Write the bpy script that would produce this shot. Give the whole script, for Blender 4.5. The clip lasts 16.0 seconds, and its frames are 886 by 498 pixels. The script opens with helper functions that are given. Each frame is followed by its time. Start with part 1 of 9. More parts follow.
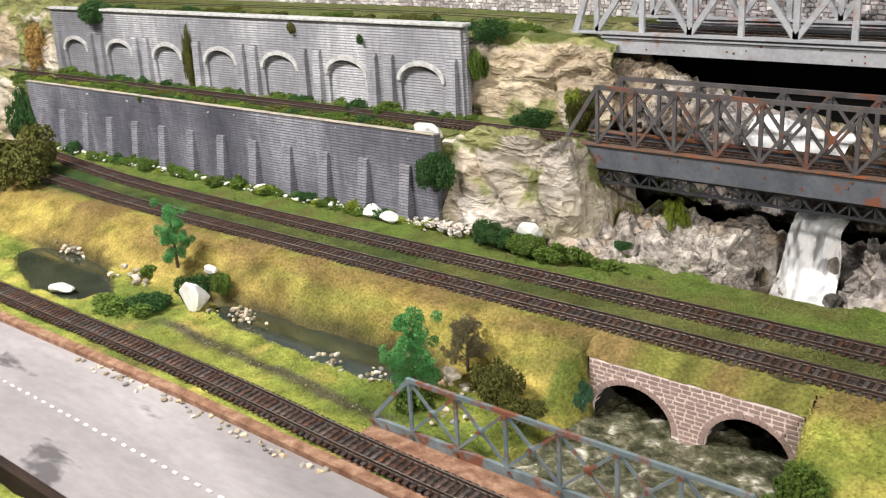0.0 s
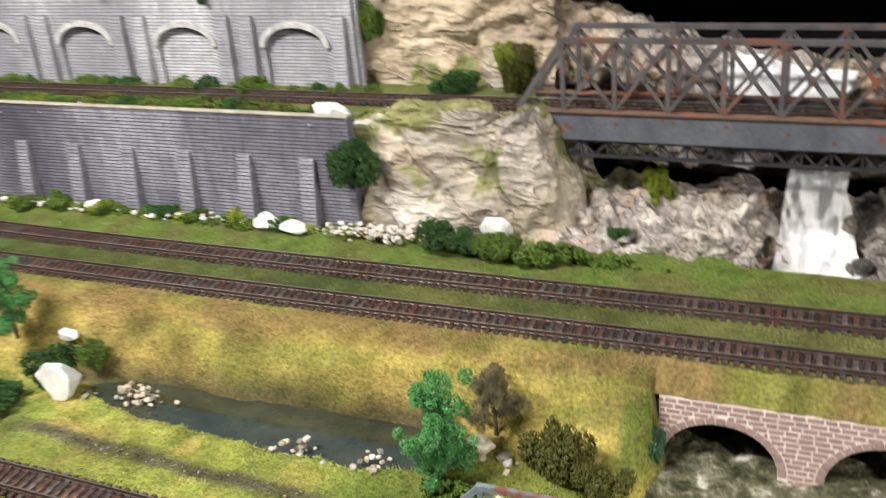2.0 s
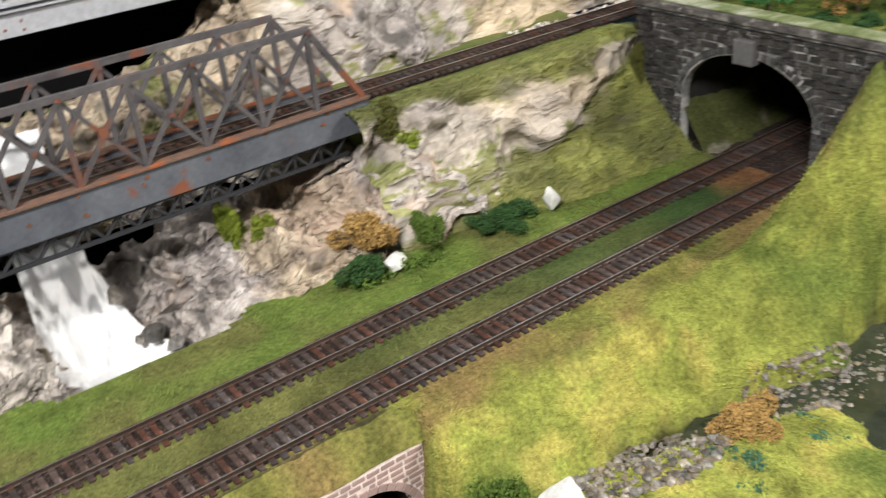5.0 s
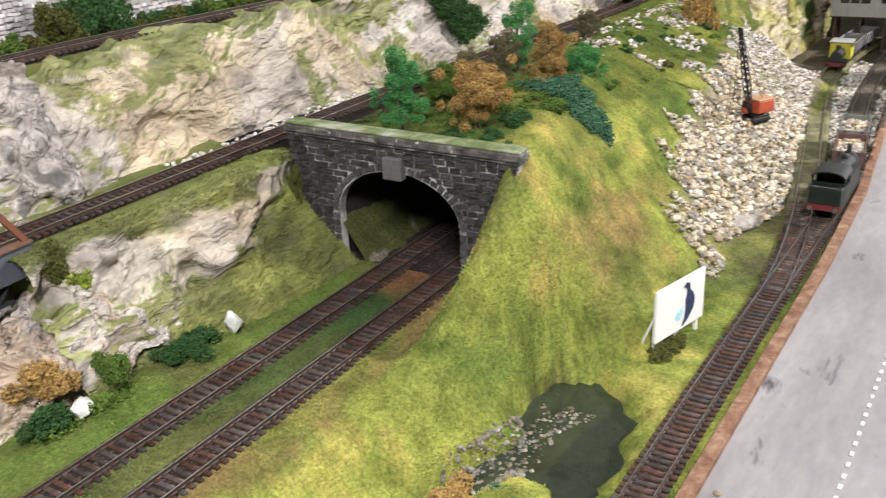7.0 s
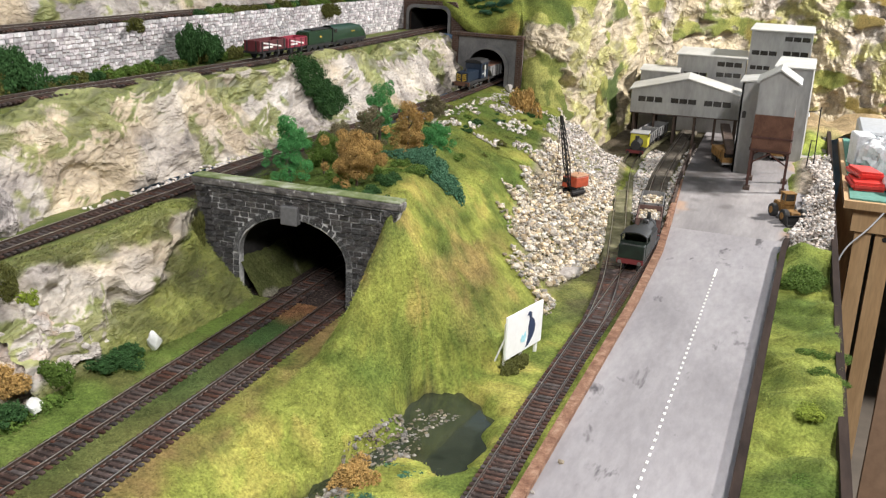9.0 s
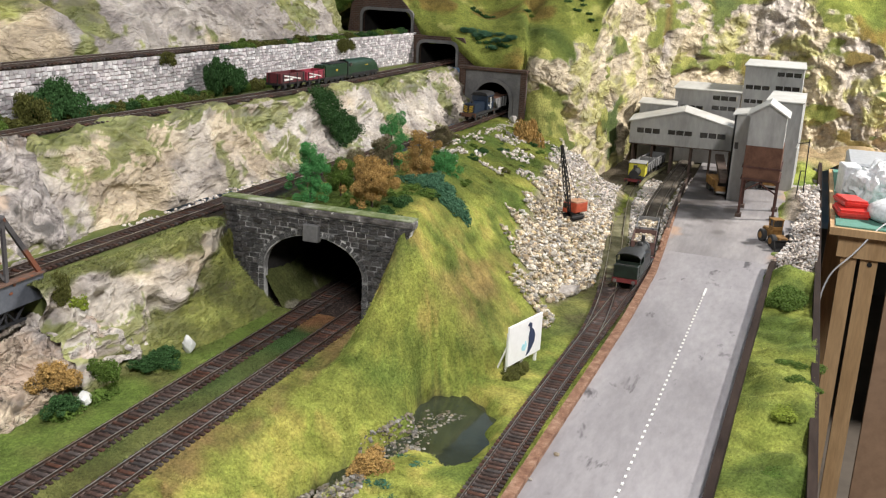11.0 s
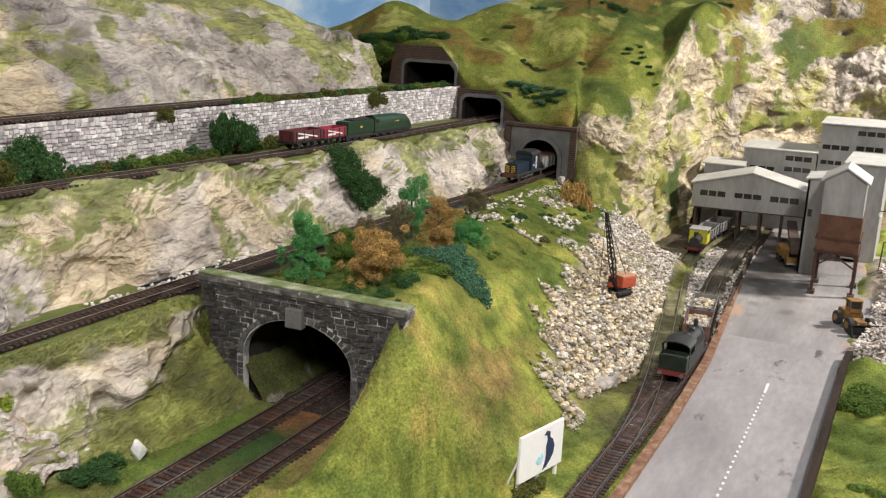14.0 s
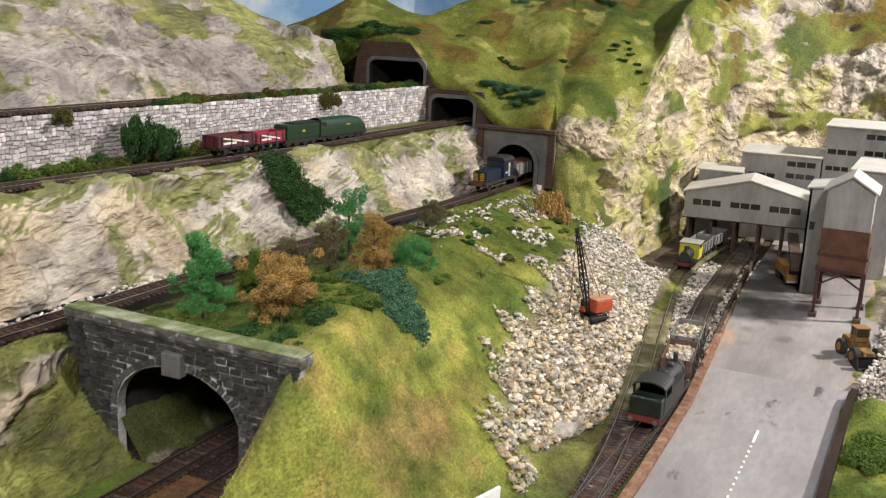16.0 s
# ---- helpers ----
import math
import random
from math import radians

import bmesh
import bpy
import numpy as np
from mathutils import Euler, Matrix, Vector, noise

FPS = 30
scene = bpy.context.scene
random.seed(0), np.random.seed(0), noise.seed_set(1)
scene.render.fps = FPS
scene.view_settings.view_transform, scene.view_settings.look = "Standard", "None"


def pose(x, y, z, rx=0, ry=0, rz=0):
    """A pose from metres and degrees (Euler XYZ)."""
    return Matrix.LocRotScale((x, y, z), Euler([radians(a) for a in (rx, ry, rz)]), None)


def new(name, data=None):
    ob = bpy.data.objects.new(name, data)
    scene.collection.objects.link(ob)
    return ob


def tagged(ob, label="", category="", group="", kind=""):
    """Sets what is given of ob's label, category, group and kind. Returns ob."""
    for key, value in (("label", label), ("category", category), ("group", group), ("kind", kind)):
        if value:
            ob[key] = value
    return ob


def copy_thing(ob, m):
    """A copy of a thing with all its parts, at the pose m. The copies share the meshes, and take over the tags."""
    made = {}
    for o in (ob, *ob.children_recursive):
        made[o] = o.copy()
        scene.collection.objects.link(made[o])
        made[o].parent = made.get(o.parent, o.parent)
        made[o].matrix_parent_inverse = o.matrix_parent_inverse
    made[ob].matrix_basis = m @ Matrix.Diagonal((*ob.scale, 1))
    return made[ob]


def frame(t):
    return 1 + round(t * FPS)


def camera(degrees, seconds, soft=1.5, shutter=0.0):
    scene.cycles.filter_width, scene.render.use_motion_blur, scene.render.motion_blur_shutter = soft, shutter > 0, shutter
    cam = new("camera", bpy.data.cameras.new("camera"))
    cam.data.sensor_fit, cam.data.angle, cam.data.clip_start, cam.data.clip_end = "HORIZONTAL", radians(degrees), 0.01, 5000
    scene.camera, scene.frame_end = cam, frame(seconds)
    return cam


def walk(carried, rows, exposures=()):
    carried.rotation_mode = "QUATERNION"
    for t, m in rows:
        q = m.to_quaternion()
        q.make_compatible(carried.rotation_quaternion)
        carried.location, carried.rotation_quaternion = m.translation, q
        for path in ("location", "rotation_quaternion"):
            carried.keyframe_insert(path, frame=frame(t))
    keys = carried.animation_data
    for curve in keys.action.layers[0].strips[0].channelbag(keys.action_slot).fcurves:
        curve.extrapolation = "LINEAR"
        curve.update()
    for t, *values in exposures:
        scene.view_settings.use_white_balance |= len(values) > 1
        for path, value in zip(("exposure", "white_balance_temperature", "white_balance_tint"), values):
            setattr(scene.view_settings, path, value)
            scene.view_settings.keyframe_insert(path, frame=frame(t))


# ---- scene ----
cam = camera(49.1, 16.0, soft=1.2, shutter=0.5)
METRES, EYE, TILT, LEAN, TURN = 1.277, 0.317, -20.3, 3.5, 39.0
ROWS = [
    (0.0, 0.0, 0.0, 0.0, 0.0, 0.0, -0.0),
    (0.5, -0.0255, 0.0121, 0.0153, -2.29, -0.97, 2.02),
    (1.0, -0.0522, 0.0311, 0.0219, -4.87, -0.77, 2.24),
    (1.5, -0.0837, 0.1035, 0.0377, -7.89, -2.67, 4.54),
    (2.0, -0.113, 0.1723, 0.0493, -15.51, -4.56, 7.08),
    (2.5, -0.163, 0.2108, 0.0438, -26.23, -9.49, 11.61),
    (3.0, -0.1876, 0.2395, 0.0548, -34.99, -10.71, 14.63),
    (3.5, -0.1595, 0.263, 0.0672, -46.92, -11.93, 17.0),
    (4.0, -0.1154, 0.2882, 0.0771, -52.14, -12.03, 17.94),
    (4.5, -0.094, 0.3082, 0.0794, -64.42, -17.26, 20.95),
    (5.0, -0.1158, 0.3213, 0.0943, -74.95, -19.68, 23.7),
    (7.5, -0.1494, 0.3474, 0.1144, -102.56, -23.94, 22.29),
    (8.0, -0.1823, 0.3729, 0.1158, -105.66, -25.33, 21.57),
    (8.5, -0.2152, 0.3893, 0.1291, -108.61, -22.94, 18.46),
    (9.0, -0.2454, 0.3994, 0.1419, -109.67, -21.27, 17.97),
    (11.5, -0.3099, 0.4181, 0.1567, -109.01, -18.09, 17.38),
    (12.0, -0.3067, 0.4117, 0.1581, -108.99, -16.38, 17.12),
    (12.5, -0.2961, 0.3966, 0.1521, -108.42, -16.05, 17.26),
    (13.0, -0.2736, 0.37, 0.1387, -107.09, -15.72, 17.86),
    (13.5, -0.2361, 0.3486, 0.1271, -106.03, -15.85, 17.74),
    (14.0, -0.2127, 0.3425, 0.1312, -104.41, -14.96, 17.88),
    (14.5, -0.1801, 0.3186, 0.1189, -104.0, -14.82, 18.0),
    (15.0, -0.1576, 0.2958, 0.1062, -104.31, -15.26, 18.14),
    (15.5, -0.1353, 0.2848, 0.1004, -104.21, -15.02, 18.02),
    (16.0, -0.1112, 0.2666, 0.1001, -103.78, -14.62, 18.03),
]
walk(cam, [(t, pose(0, 0, EYE, TILT, LEAN, TURN) @ pose(METRES * x, METRES * y, METRES * z, 90 + pitch, roll, yaw)) for t, x, y, z, yaw, pitch, roll in ROWS],
     [(0.0, 0.0, 6500, 10), (3.5, 0.0, 6500, 10), (4.5, 0.12, 6400, 10), (5.2, 0.15, 6350, 10), (7.5, 0.25, 6150, 10), (9.0, 0.20, 6150, 10), (11.5, 0.0, 6250, 10), (13.5, -0.05, 6400, 10), (16.0, -0.05, 6500, 10)])

# ---- light: a hall with strip lamps over the layout ----
world = bpy.data.worlds.new("hall")
world.use_nodes = True
scene.world = world
world.node_tree.nodes["Background"].inputs[0].default_value = (0.80, 0.86, 1.0, 1)
world.node_tree.nodes["Background"].inputs[1].default_value = 0.02
scene.view_settings.exposure = 0.0


def strip_lamp(x, y, z, sx, sy, watts, colour=(1.0, 0.965, 0.925), tilt=0.0):
    data = bpy.data.lights.new("strip_lamp", "AREA")
    data.shape, data.size, data.size_y, data.energy, data.color = "RECTANGLE", sx, sy, watts, colour
    ob = new("strip_lamp", data)
    ob.matrix_world = pose(x, y, z, tilt, 0, 0)
    return ob


strip_lamp(1.52, -0.85, 1.10, 0.20, 0.10, 57.0, (1.0, 0.93, 0.84), 42)
strip_lamp(-1.12, -0.18, 1.26, 0.8, 0.14, 57.0, (1.0, 0.955, 0.90))
strip_lamp(0.1, 0.72, 1.62, 2.6, 0.12, 8.0)

# ---- small tools ----
RNG = np.random.RandomState(11)
PERM = np.concatenate([np.random.RandomState(5).permutation(256)] * 3)


def vnoise(x, y, z):
    """Smooth value noise, 0 to 1, of arrays."""
    xi, yi, zi = np.floor(x).astype(int), np.floor(y).astype(int), np.floor(z).astype(int)
    fx, fy, fz = x - xi, y - yi, z - zi
    fx, fy, fz = [f * f * f * (f * (f * 6 - 15) + 10) for f in (fx, fy, fz)]

    def h(a, b, c):
        return PERM[PERM[PERM[(xi + a) & 255] + ((yi + b) & 255)] + ((zi + c) & 255)] / 255.0

    def mix(a, b, f):
        return a + (b - a) * f
    return mix(mix(mix(h(0, 0, 0), h(1, 0, 0), fx), mix(h(0, 1, 0), h(1, 1, 0), fx), fy),
               mix(mix(h(0, 0, 1), h(1, 0, 1), fx), mix(h(0, 1, 1), h(1, 1, 1), fx), fy), fz)


def fbm(x, y, z, scale, octaves=4, gain=0.5):
    """Layered noise, about -1 to 1."""
    x, y, z = [np.asarray(a, float) * scale for a in np.broadcast_arrays(x, y, z)]
    total, amp, size = 0.0, 1.0, 0.0
    for i in range(octaves):
        total = total + amp * (vnoise(x + 17.3 * i, y + 5.1 * i, z + 9.7 * i) * 2 - 1)
        size += amp
        amp *= gain
        x, y, z = x * 2.03, y * 2.03, z * 2.03
    return total / size * 1.6


def step(a, b, v):
    t = np.clip((np.asarray(v, float) - a) / (b - a), 0, 1)
    return t * t * (3 - 2 * t)


def mesh_np(name, verts, faces, mat, smooth=True, colours=None):
    """A mesh from arrays: faces all with three or all with four corners."""
    me = bpy.data.meshes.new(name)
    verts, faces = np.asarray(verts, np.float32), np.asarray(faces, np.int32)
    k = faces.shape[1]
    me.vertices.add(len(verts))
    me.vertices.foreach_set("co", verts.ravel())
    me.loops.add(faces.size)
    me.loops.foreach_set("vertex_index", faces.ravel())
    me.polygons.add(len(faces))
    me.polygons.foreach_set("loop_start", np.arange(0, faces.size, k, dtype=np.int32))
    me.polygons.foreach_set("use_smooth", np.full(len(faces), smooth))
    if colours is not None:
        at = me.color_attributes.new("Tint", "FLOAT_COLOR", "POINT")
        rgba = np.ones((len(verts), 4), np.float32)
        rgba[:, :3] = colours
        at.data.foreach_set("color", rgba.ravel())
    me.update(calc_edges=True)
    me.validate()
    me.materials.append(mat)
    return me


def grid_faces(nu, nv):
    i = np.arange(nu * nv).reshape(nu, nv)
    return np.stack([i[:-1, :-1], i[1:, :-1], i[1:, 1:], i[:-1, 1:]], -1).reshape(-1, 4)


def part(name, bm, material, parent=None, label="", smooth=False):
    me = bpy.data.meshes.new(name)
    bmesh.ops.recalc_face_normals(bm, faces=bm.faces)
    for f in bm.faces:
        f.smooth = smooth
    bm.to_mesh(me)
    bm.free()
    me.materials.append(material)
    ob = new(name, me)
    ob.parent = parent
    if label:
        tagged(ob, label)
    return ob


def shared(name, me, parent, m):
    ob = new(name, me)
    ob.parent = parent
    ob.matrix_basis = m
    return ob


def thing(name, m, label, category, group="", kind=""):
    ob = new(name)
    ob.empty_display_size = 0.01
    ob.matrix_basis = m
    return tagged(ob, label, category, group, kind)


def box(bm, x0, x1, y0, y1, z0, z1, m=None):
    v = [bm.verts.new((x, y, z)) for x in (x0, x1) for y in (y0, y1) for z in (z0, z1)]
    for f in ((0, 1, 3, 2), (4, 6, 7, 5), (0, 4, 5, 1), (2, 3, 7, 6), (0, 2, 6, 4), (1, 5, 7, 3)):
        bm.faces.new([v[i] for i in f])
    if m is not None:
        for q in v:
            q.co = m @ q.co
    return v


def bevel(bm, width, segments=1):
    bmesh.ops.bevel(bm, geom=list(bm.edges), offset=width, segments=segments, affect="EDGES", clamp_overlap=True)
    return bm


def bm_box(x0, x1, y0, y1, z0, z1, bev=0.0, segments=1):
    bm = bmesh.new()
    box(bm, x0, x1, y0, y1, z0, z1)
    return bevel(bm, bev, segments) if bev else bm


def beam(bm, p, q, w, d=None, up=(0, 0, 1)):
    """A bar from p to q, w wide across up, d deep along up."""
    p, q, d = Vector(p), Vector(q), d or w
    z = (q - p).normalized()
    x = z.cross(Vector(up))
    x = x.normalized() if x.length > 1e-6 else Vector((1, 0, 0))
    y = z.cross(x)
    v = [bm.verts.new(c + x * (w / 2 * a) + y * (d / 2 * b)) for c in (p, q) for a, b in ((-1, -1), (1, -1), (1, 1), (-1, 1))]
    for f in ((3, 2, 1, 0), (4, 5, 6, 7), (0, 1, 5, 4), (1, 2, 6, 5), (2, 3, 7, 6), (3, 0, 4, 7)):
        bm.faces.new([v[i] for i in f])


def tube(bm, p, q, r0, r1=None, n=12, caps=True):
    p, q, r1 = Vector(p), Vector(q), r0 if r1 is None else r1
    z = (q - p).normalized()
    x = z.orthogonal().normalized()
    y = z.cross(x)
    a, b = [[bm.verts.new(c + (x * math.cos(2 * math.pi * i / n) + y * math.sin(2 * math.pi * i / n)) * r) for i in range(n)] for c, r in ((p, r0), (q, r1))]
    for i in range(n):
        j = (i + 1) % n
        bm.faces.new((a[i], a[j], b[j], b[i]))
    if caps:
        bm.faces.new(a[::-1])
        bm.faces.new(b)


def prism(bm, outline, axis, a, b, m=None):
    """An outline of two coordinates drawn out along an axis from a to b."""
    def at(u, v, w):
        return {"x": (w, u, v), "y": (u, w, v), "z": (u, v, w)}[axis]
    lo, hi = [[bm.verts.new(at(u, v, w)) for u, v in outline] for w in (a, b)]
    n = len(outline)
    for i in range(n):
        j = (i + 1) % n
        bm.faces.new((lo[i], lo[j], hi[j], hi[i]))
    bm.faces.new(lo[::-1])
    bm.faces.new(hi)
    if m is not None:
        for q in lo + hi:
            q.co = m @ q.co


# ---- materials ----
def surface(name, stops, scale=60.0, detail=5.0, rough=0.8, bump=0.3, bump_scale=400.0, depth=0.001, metal=0.0, spec=0.3,
            stretch=(1, 1, 1), fine=0.25, fine_scale=None, tint=False, patch=None, lacq=0.0, random=0.0, ridge=None, spin=0.0):
    """A procedural surface: a ramp of colours by coarse noise, varied by fine noise, with relief. tint: multiplied by
    the mesh's Tint.
    patch: (colour, scale, from, to, roughness) for worn, mossy or rusty places. random: how far each piece differs.
    ridge: (scale, depth, crease colour, crease amount) for sharp folds, with shade painted dark into their creases."""
    mat = bpy.data.materials.new(name)
    mat.use_nodes = True
    nt = mat.node_tree
    n, l = nt.nodes, nt.links
    bsdf = n["Principled BSDF"]
    co = n.new("ShaderNodeTexCoord")
    mp = n.new("ShaderNodeMapping")
    mp.inputs["Scale"].default_value = stretch
    mp.inputs["Rotation"].default_value = (0, radians(spin), radians(spin * 0.4))
    l.new(co.outputs["Object"], mp.inputs["Vector"])
    vec = mp.outputs["Vector"]

    def noisy(s, d, dist=0.0):
        q = n.new("ShaderNodeTexNoise")
        q.inputs["Scale"].default_value, q.inputs["Detail"].default_value, q.inputs["Distortion"].default_value = s, d, dist
        q.inputs["Roughness"].default_value = 0.62
        l.new(vec, q.inputs["Vector"])
        return q.outputs["Fac"]

    def mix(kind, fac, a, b):
        q = n.new("ShaderNodeMix")
        q.data_type, q.blend_type, q.clamp_result = "RGBA", kind, True
        for k, v in ((0, fac), (6, a), (7, b)):
            if hasattr(v, "links"):
                l.new(v, q.inputs[k])
            else:
                q.inputs[k].default_value = v if k == 0 else (*v, 1)
        return q.outputs[2]

    ramp = n.new("ShaderNodeValToRGB")
    els = ramp.color_ramp.elements
    while len(els) < len(stops):
        els.new(0.5)
    for e, (p, c) in zip(els, stops):
        e.position, e.color = p, (*c, 1)
    l.new(noisy(scale, detail, 0.4), ramp.inputs["Fac"])
    col = ramp.outputs["Color"]
    if tint:
        at = n.new("ShaderNodeVertexColor")
        at.layer_name = "Tint"
        col = mix("MULTIPLY", 1.0, at.outputs["Color"], col)
    if fine:
        r2 = n.new("ShaderNodeValToRGB")
        r2.color_ramp.elements[0].position, r2.color_ramp.elements[1].position = 0.3, 0.7
        r2.color_ramp.elements[0].color, r2.color_ramp.elements[1].color = (0.25, 0.25, 0.25, 1), (0.75, 0.75, 0.75, 1)
        l.new(noisy(fine_scale or scale * 9, 3.0), r2.inputs["Fac"])
        col = mix("OVERLAY", fine, col, r2.outputs["Color"])
    rough_out = None
    fold = None
    if ridge:
        wrp = n.new("ShaderNodeTexNoise")
        wrp.inputs["Scale"].default_value, wrp.inputs["Detail"].default_value = ridge[0] * 0.45, 3.0
        l.new(vec, wrp.inputs["Vector"])
        sc = n.new("ShaderNodeVectorMath")
        sc.operation = "MULTIPLY_ADD"
        sc.inputs[1].default_value = [1.3 / ridge[0]] * 3
        l.new(wrp.outputs["Color"], sc.inputs[0])
        l.new(vec, sc.inputs[2])
        rn = n.new("ShaderNodeTexNoise")
        rn.noise_type = "RIDGED_MULTIFRACTAL"
        for key, val in (("Scale", ridge[0]), ("Detail", 5.0), ("Roughness", 0.62), ("Lacunarity", 2.1), ("Offset", 0.9), ("Gain", 1.6)):
            rn.inputs[key].default_value = val
        l.new(sc.outputs["Vector"], rn.inputs["Vector"])
        fold = rn.outputs["Fac"]
        # ridge tops paler, creases darker: light and shade put into the colour
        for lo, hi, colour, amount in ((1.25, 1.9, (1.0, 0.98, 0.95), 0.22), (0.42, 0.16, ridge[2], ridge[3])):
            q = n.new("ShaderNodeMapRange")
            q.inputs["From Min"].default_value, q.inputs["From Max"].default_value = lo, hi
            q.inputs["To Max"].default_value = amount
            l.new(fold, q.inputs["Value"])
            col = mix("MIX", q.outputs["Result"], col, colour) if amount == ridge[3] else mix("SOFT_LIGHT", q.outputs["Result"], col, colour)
    if patch:
        colour, ps, lo, hi, pr = patch
        q = n.new("ShaderNodeMapRange")
        q.inputs["From Min"].default_value, q.inputs["From Max"].default_value = lo, hi
        l.new(noisy(ps, 4.0, 0.3), q.inputs["Value"])
        col = mix("MIX", q.outputs["Result"], col, colour)
        q2 = n.new("ShaderNodeMapRange")
        q2.inputs["To Min"].default_value, q2.inputs["To Max"].default_value = rough, pr
        l.new(q.outputs["Result"], q2.inputs["Value"])
        rough_out = q2.outputs["Result"]
    if random:
        oi = n.new("ShaderNodeObjectInfo")
        ge = n.new("ShaderNodeNewGeometry")
        ad = n.new("ShaderNodeMath")
        ad.operation = "ADD"
        l.new(oi.outputs["Random"], ad.inputs[0])
        l.new(ge.outputs["Random Per Island"], ad.inputs[1])
        fr = n.new("ShaderNodeMath")
        fr.operation = "FRACT"
        l.new(ad.outputs[0], fr.inputs[0])
        mr = n.new("ShaderNodeMapRange")
        mr.inputs["To Min"].default_value, mr.inputs["To Max"].default_value = 1 - random, 1 + random
        l.new(fr.outputs[0], mr.inputs["Value"])
        hs = n.new("ShaderNodeHueSaturation")
        l.new(mr.outputs["Result"], hs.inputs["Value"])
        if random >= 0.4:
            m7 = n.new("ShaderNodeMath")
            m7.operation = "MULTIPLY"
            m7.inputs[1].default_value = 7.0
            l.new(fr.outputs[0], m7.inputs[0])
            f7 = n.new("ShaderNodeMath")
            f7.operation = "FRACT"
            l.new(m7.outputs[0], f7.inputs[0])
            ms = n.new("ShaderNodeMapRange")
            ms.inputs["To Min"].default_value, ms.inputs["To Max"].default_value = 0.35, 1.45
            l.new(f7.outputs[0], ms.inputs["Value"])
            l.new(ms.outputs["Result"], hs.inputs["Saturation"])
        l.new(col, hs.inputs["Color"])
        col = hs.outputs["Color"]
    l.new(col, bsdf.inputs["Base Color"])
    bsdf.inputs["Roughness"].default_value, bsdf.inputs["Metallic"].default_value = rough, metal
    bsdf.inputs["Specular IOR Level"].default_value = spec
    bsdf.inputs["Coat Weight"].default_value = lacq
    if rough_out:
        l.new(rough_out, bsdf.inputs["Roughness"])
    if bump:
        b = n.new("ShaderNodeBump")
        b.inputs["Strength"].default_value, b.inputs["Distance"].default_value = bump, depth
        l.new(noisy(bump_scale, 4.0), b.inputs["Height"])
        if fold:
            b2 = n.new("ShaderNodeBump")
            b2.inputs["Strength"].default_value, b2.inputs["Distance"].default_value = 1.0, ridge[1]
            l.new(fold, b2.inputs["Height"])
            l.new(b2.outputs["Normal"], b.inputs["Normal"])
        l.new(b.outputs["Normal"], bsdf.inputs["Normal"])
    return mat


def plain(name, c, rough=0.6, metal=0.0, scale=150.0, vary=0.15, bump=0.1, spec=0.4):
    lo, hi = [tuple(min(1, v * k) for v in c) for k in (1 - vary, 1 + vary)]
    return surface(name, [(0.35, lo), (0.65, hi)], scale, 4, rough, bump, scale * 5, 0.0004, metal, spec, fine=0.12)


def brick_relief(mat, width, height, mortar, joint, lift, offset=0.5, amount=0.5, plane="xz", bias=0.0, lap=0.0):
    """Adds courses of brick to a surface: joints in another colour, and their relief."""
    n, l = mat.node_tree.nodes, mat.node_tree.links
    bsdf = n["Principled BSDF"]
    co = n.new("ShaderNodeTexCoord")
    sep, com = n.new("ShaderNodeSeparateXYZ"), n.new("ShaderNodeCombineXYZ")
    l.new(co.outputs["Object"], sep.inputs[0])
    l.new(sep.outputs[plane[0].upper()], com.inputs[0])
    l.new(sep.outputs[plane[1].upper()], com.inputs[1])
    br = n.new("ShaderNodeTexBrick")
    br.offset = offset
    for k, v in (("Scale", 1.0), ("Mortar Size", mortar), ("Mortar Smooth", 0.3), ("Brick Width", width), ("Row Height", height), ("Bias", bias)):
        br.inputs[k].default_value = v
    br.inputs["Color1"].default_value, br.inputs["Color2"].default_value, br.inputs["Mortar"].default_value = (0.85, 0.85, 0.85, 1), (1.15, 1.15, 1.15, 1), (1, 1, 1, 1)
    l.new(com.outputs[0], br.inputs["Vector"])
    old = bsdf.inputs["Base Color"].links[0].from_socket
    mul = n.new("ShaderNodeMix")
    mul.data_type, mul.blend_type = "RGBA", "MULTIPLY"
    mul.inputs[0].default_value = amount
    l.new(old, mul.inputs[6])
    l.new(br.outputs["Color"], mul.inputs[7])
    mx = n.new("ShaderNodeMix")
    mx.data_type = "RGBA"
    l.new(br.outputs["Fac"], mx.inputs[0])
    l.new(mul.outputs[2], mx.inputs[6])
    mx.inputs[7].default_value = (*joint, 1)
    l.new(mx.outputs[2], bsdf.inputs["Base Color"])
    b = n.new("ShaderNodeBump")
    b.invert = True
    b.inputs["Distance"].default_value, b.inputs["Strength"].default_value = lift, 1.0
    l.new(br.outputs["Fac"], b.inputs["Height"])
    if bsdf.inputs["Normal"].links:
        l.new(bsdf.inputs["Normal"].links[0].from_socket, b.inputs["Normal"])
    l.new(b.outputs["Normal"], bsdf.inputs["Normal"])
    if lap:
        dv, fr, b2 = n.new("ShaderNodeMath"), n.new("ShaderNodeMath"), n.new("ShaderNodeBump")
        dv.operation, fr.operation, dv.inputs[1].default_value = "DIVIDE", "FRACT", height
        l.new(sep.outputs["Z"], dv.inputs[0])
        l.new(dv.outputs[0], fr.inputs[0])
        l.new(fr.outputs[0], b2.inputs["Height"])
        b2.invert = True
        b2.inputs["Distance"].default_value, b2.inputs["Strength"].default_value = lap, 1.0
        l.new(b.outputs["Normal"], b2.inputs["Normal"])
        l.new(b2.outputs["Normal"], bsdf.inputs["Normal"])
    return mat


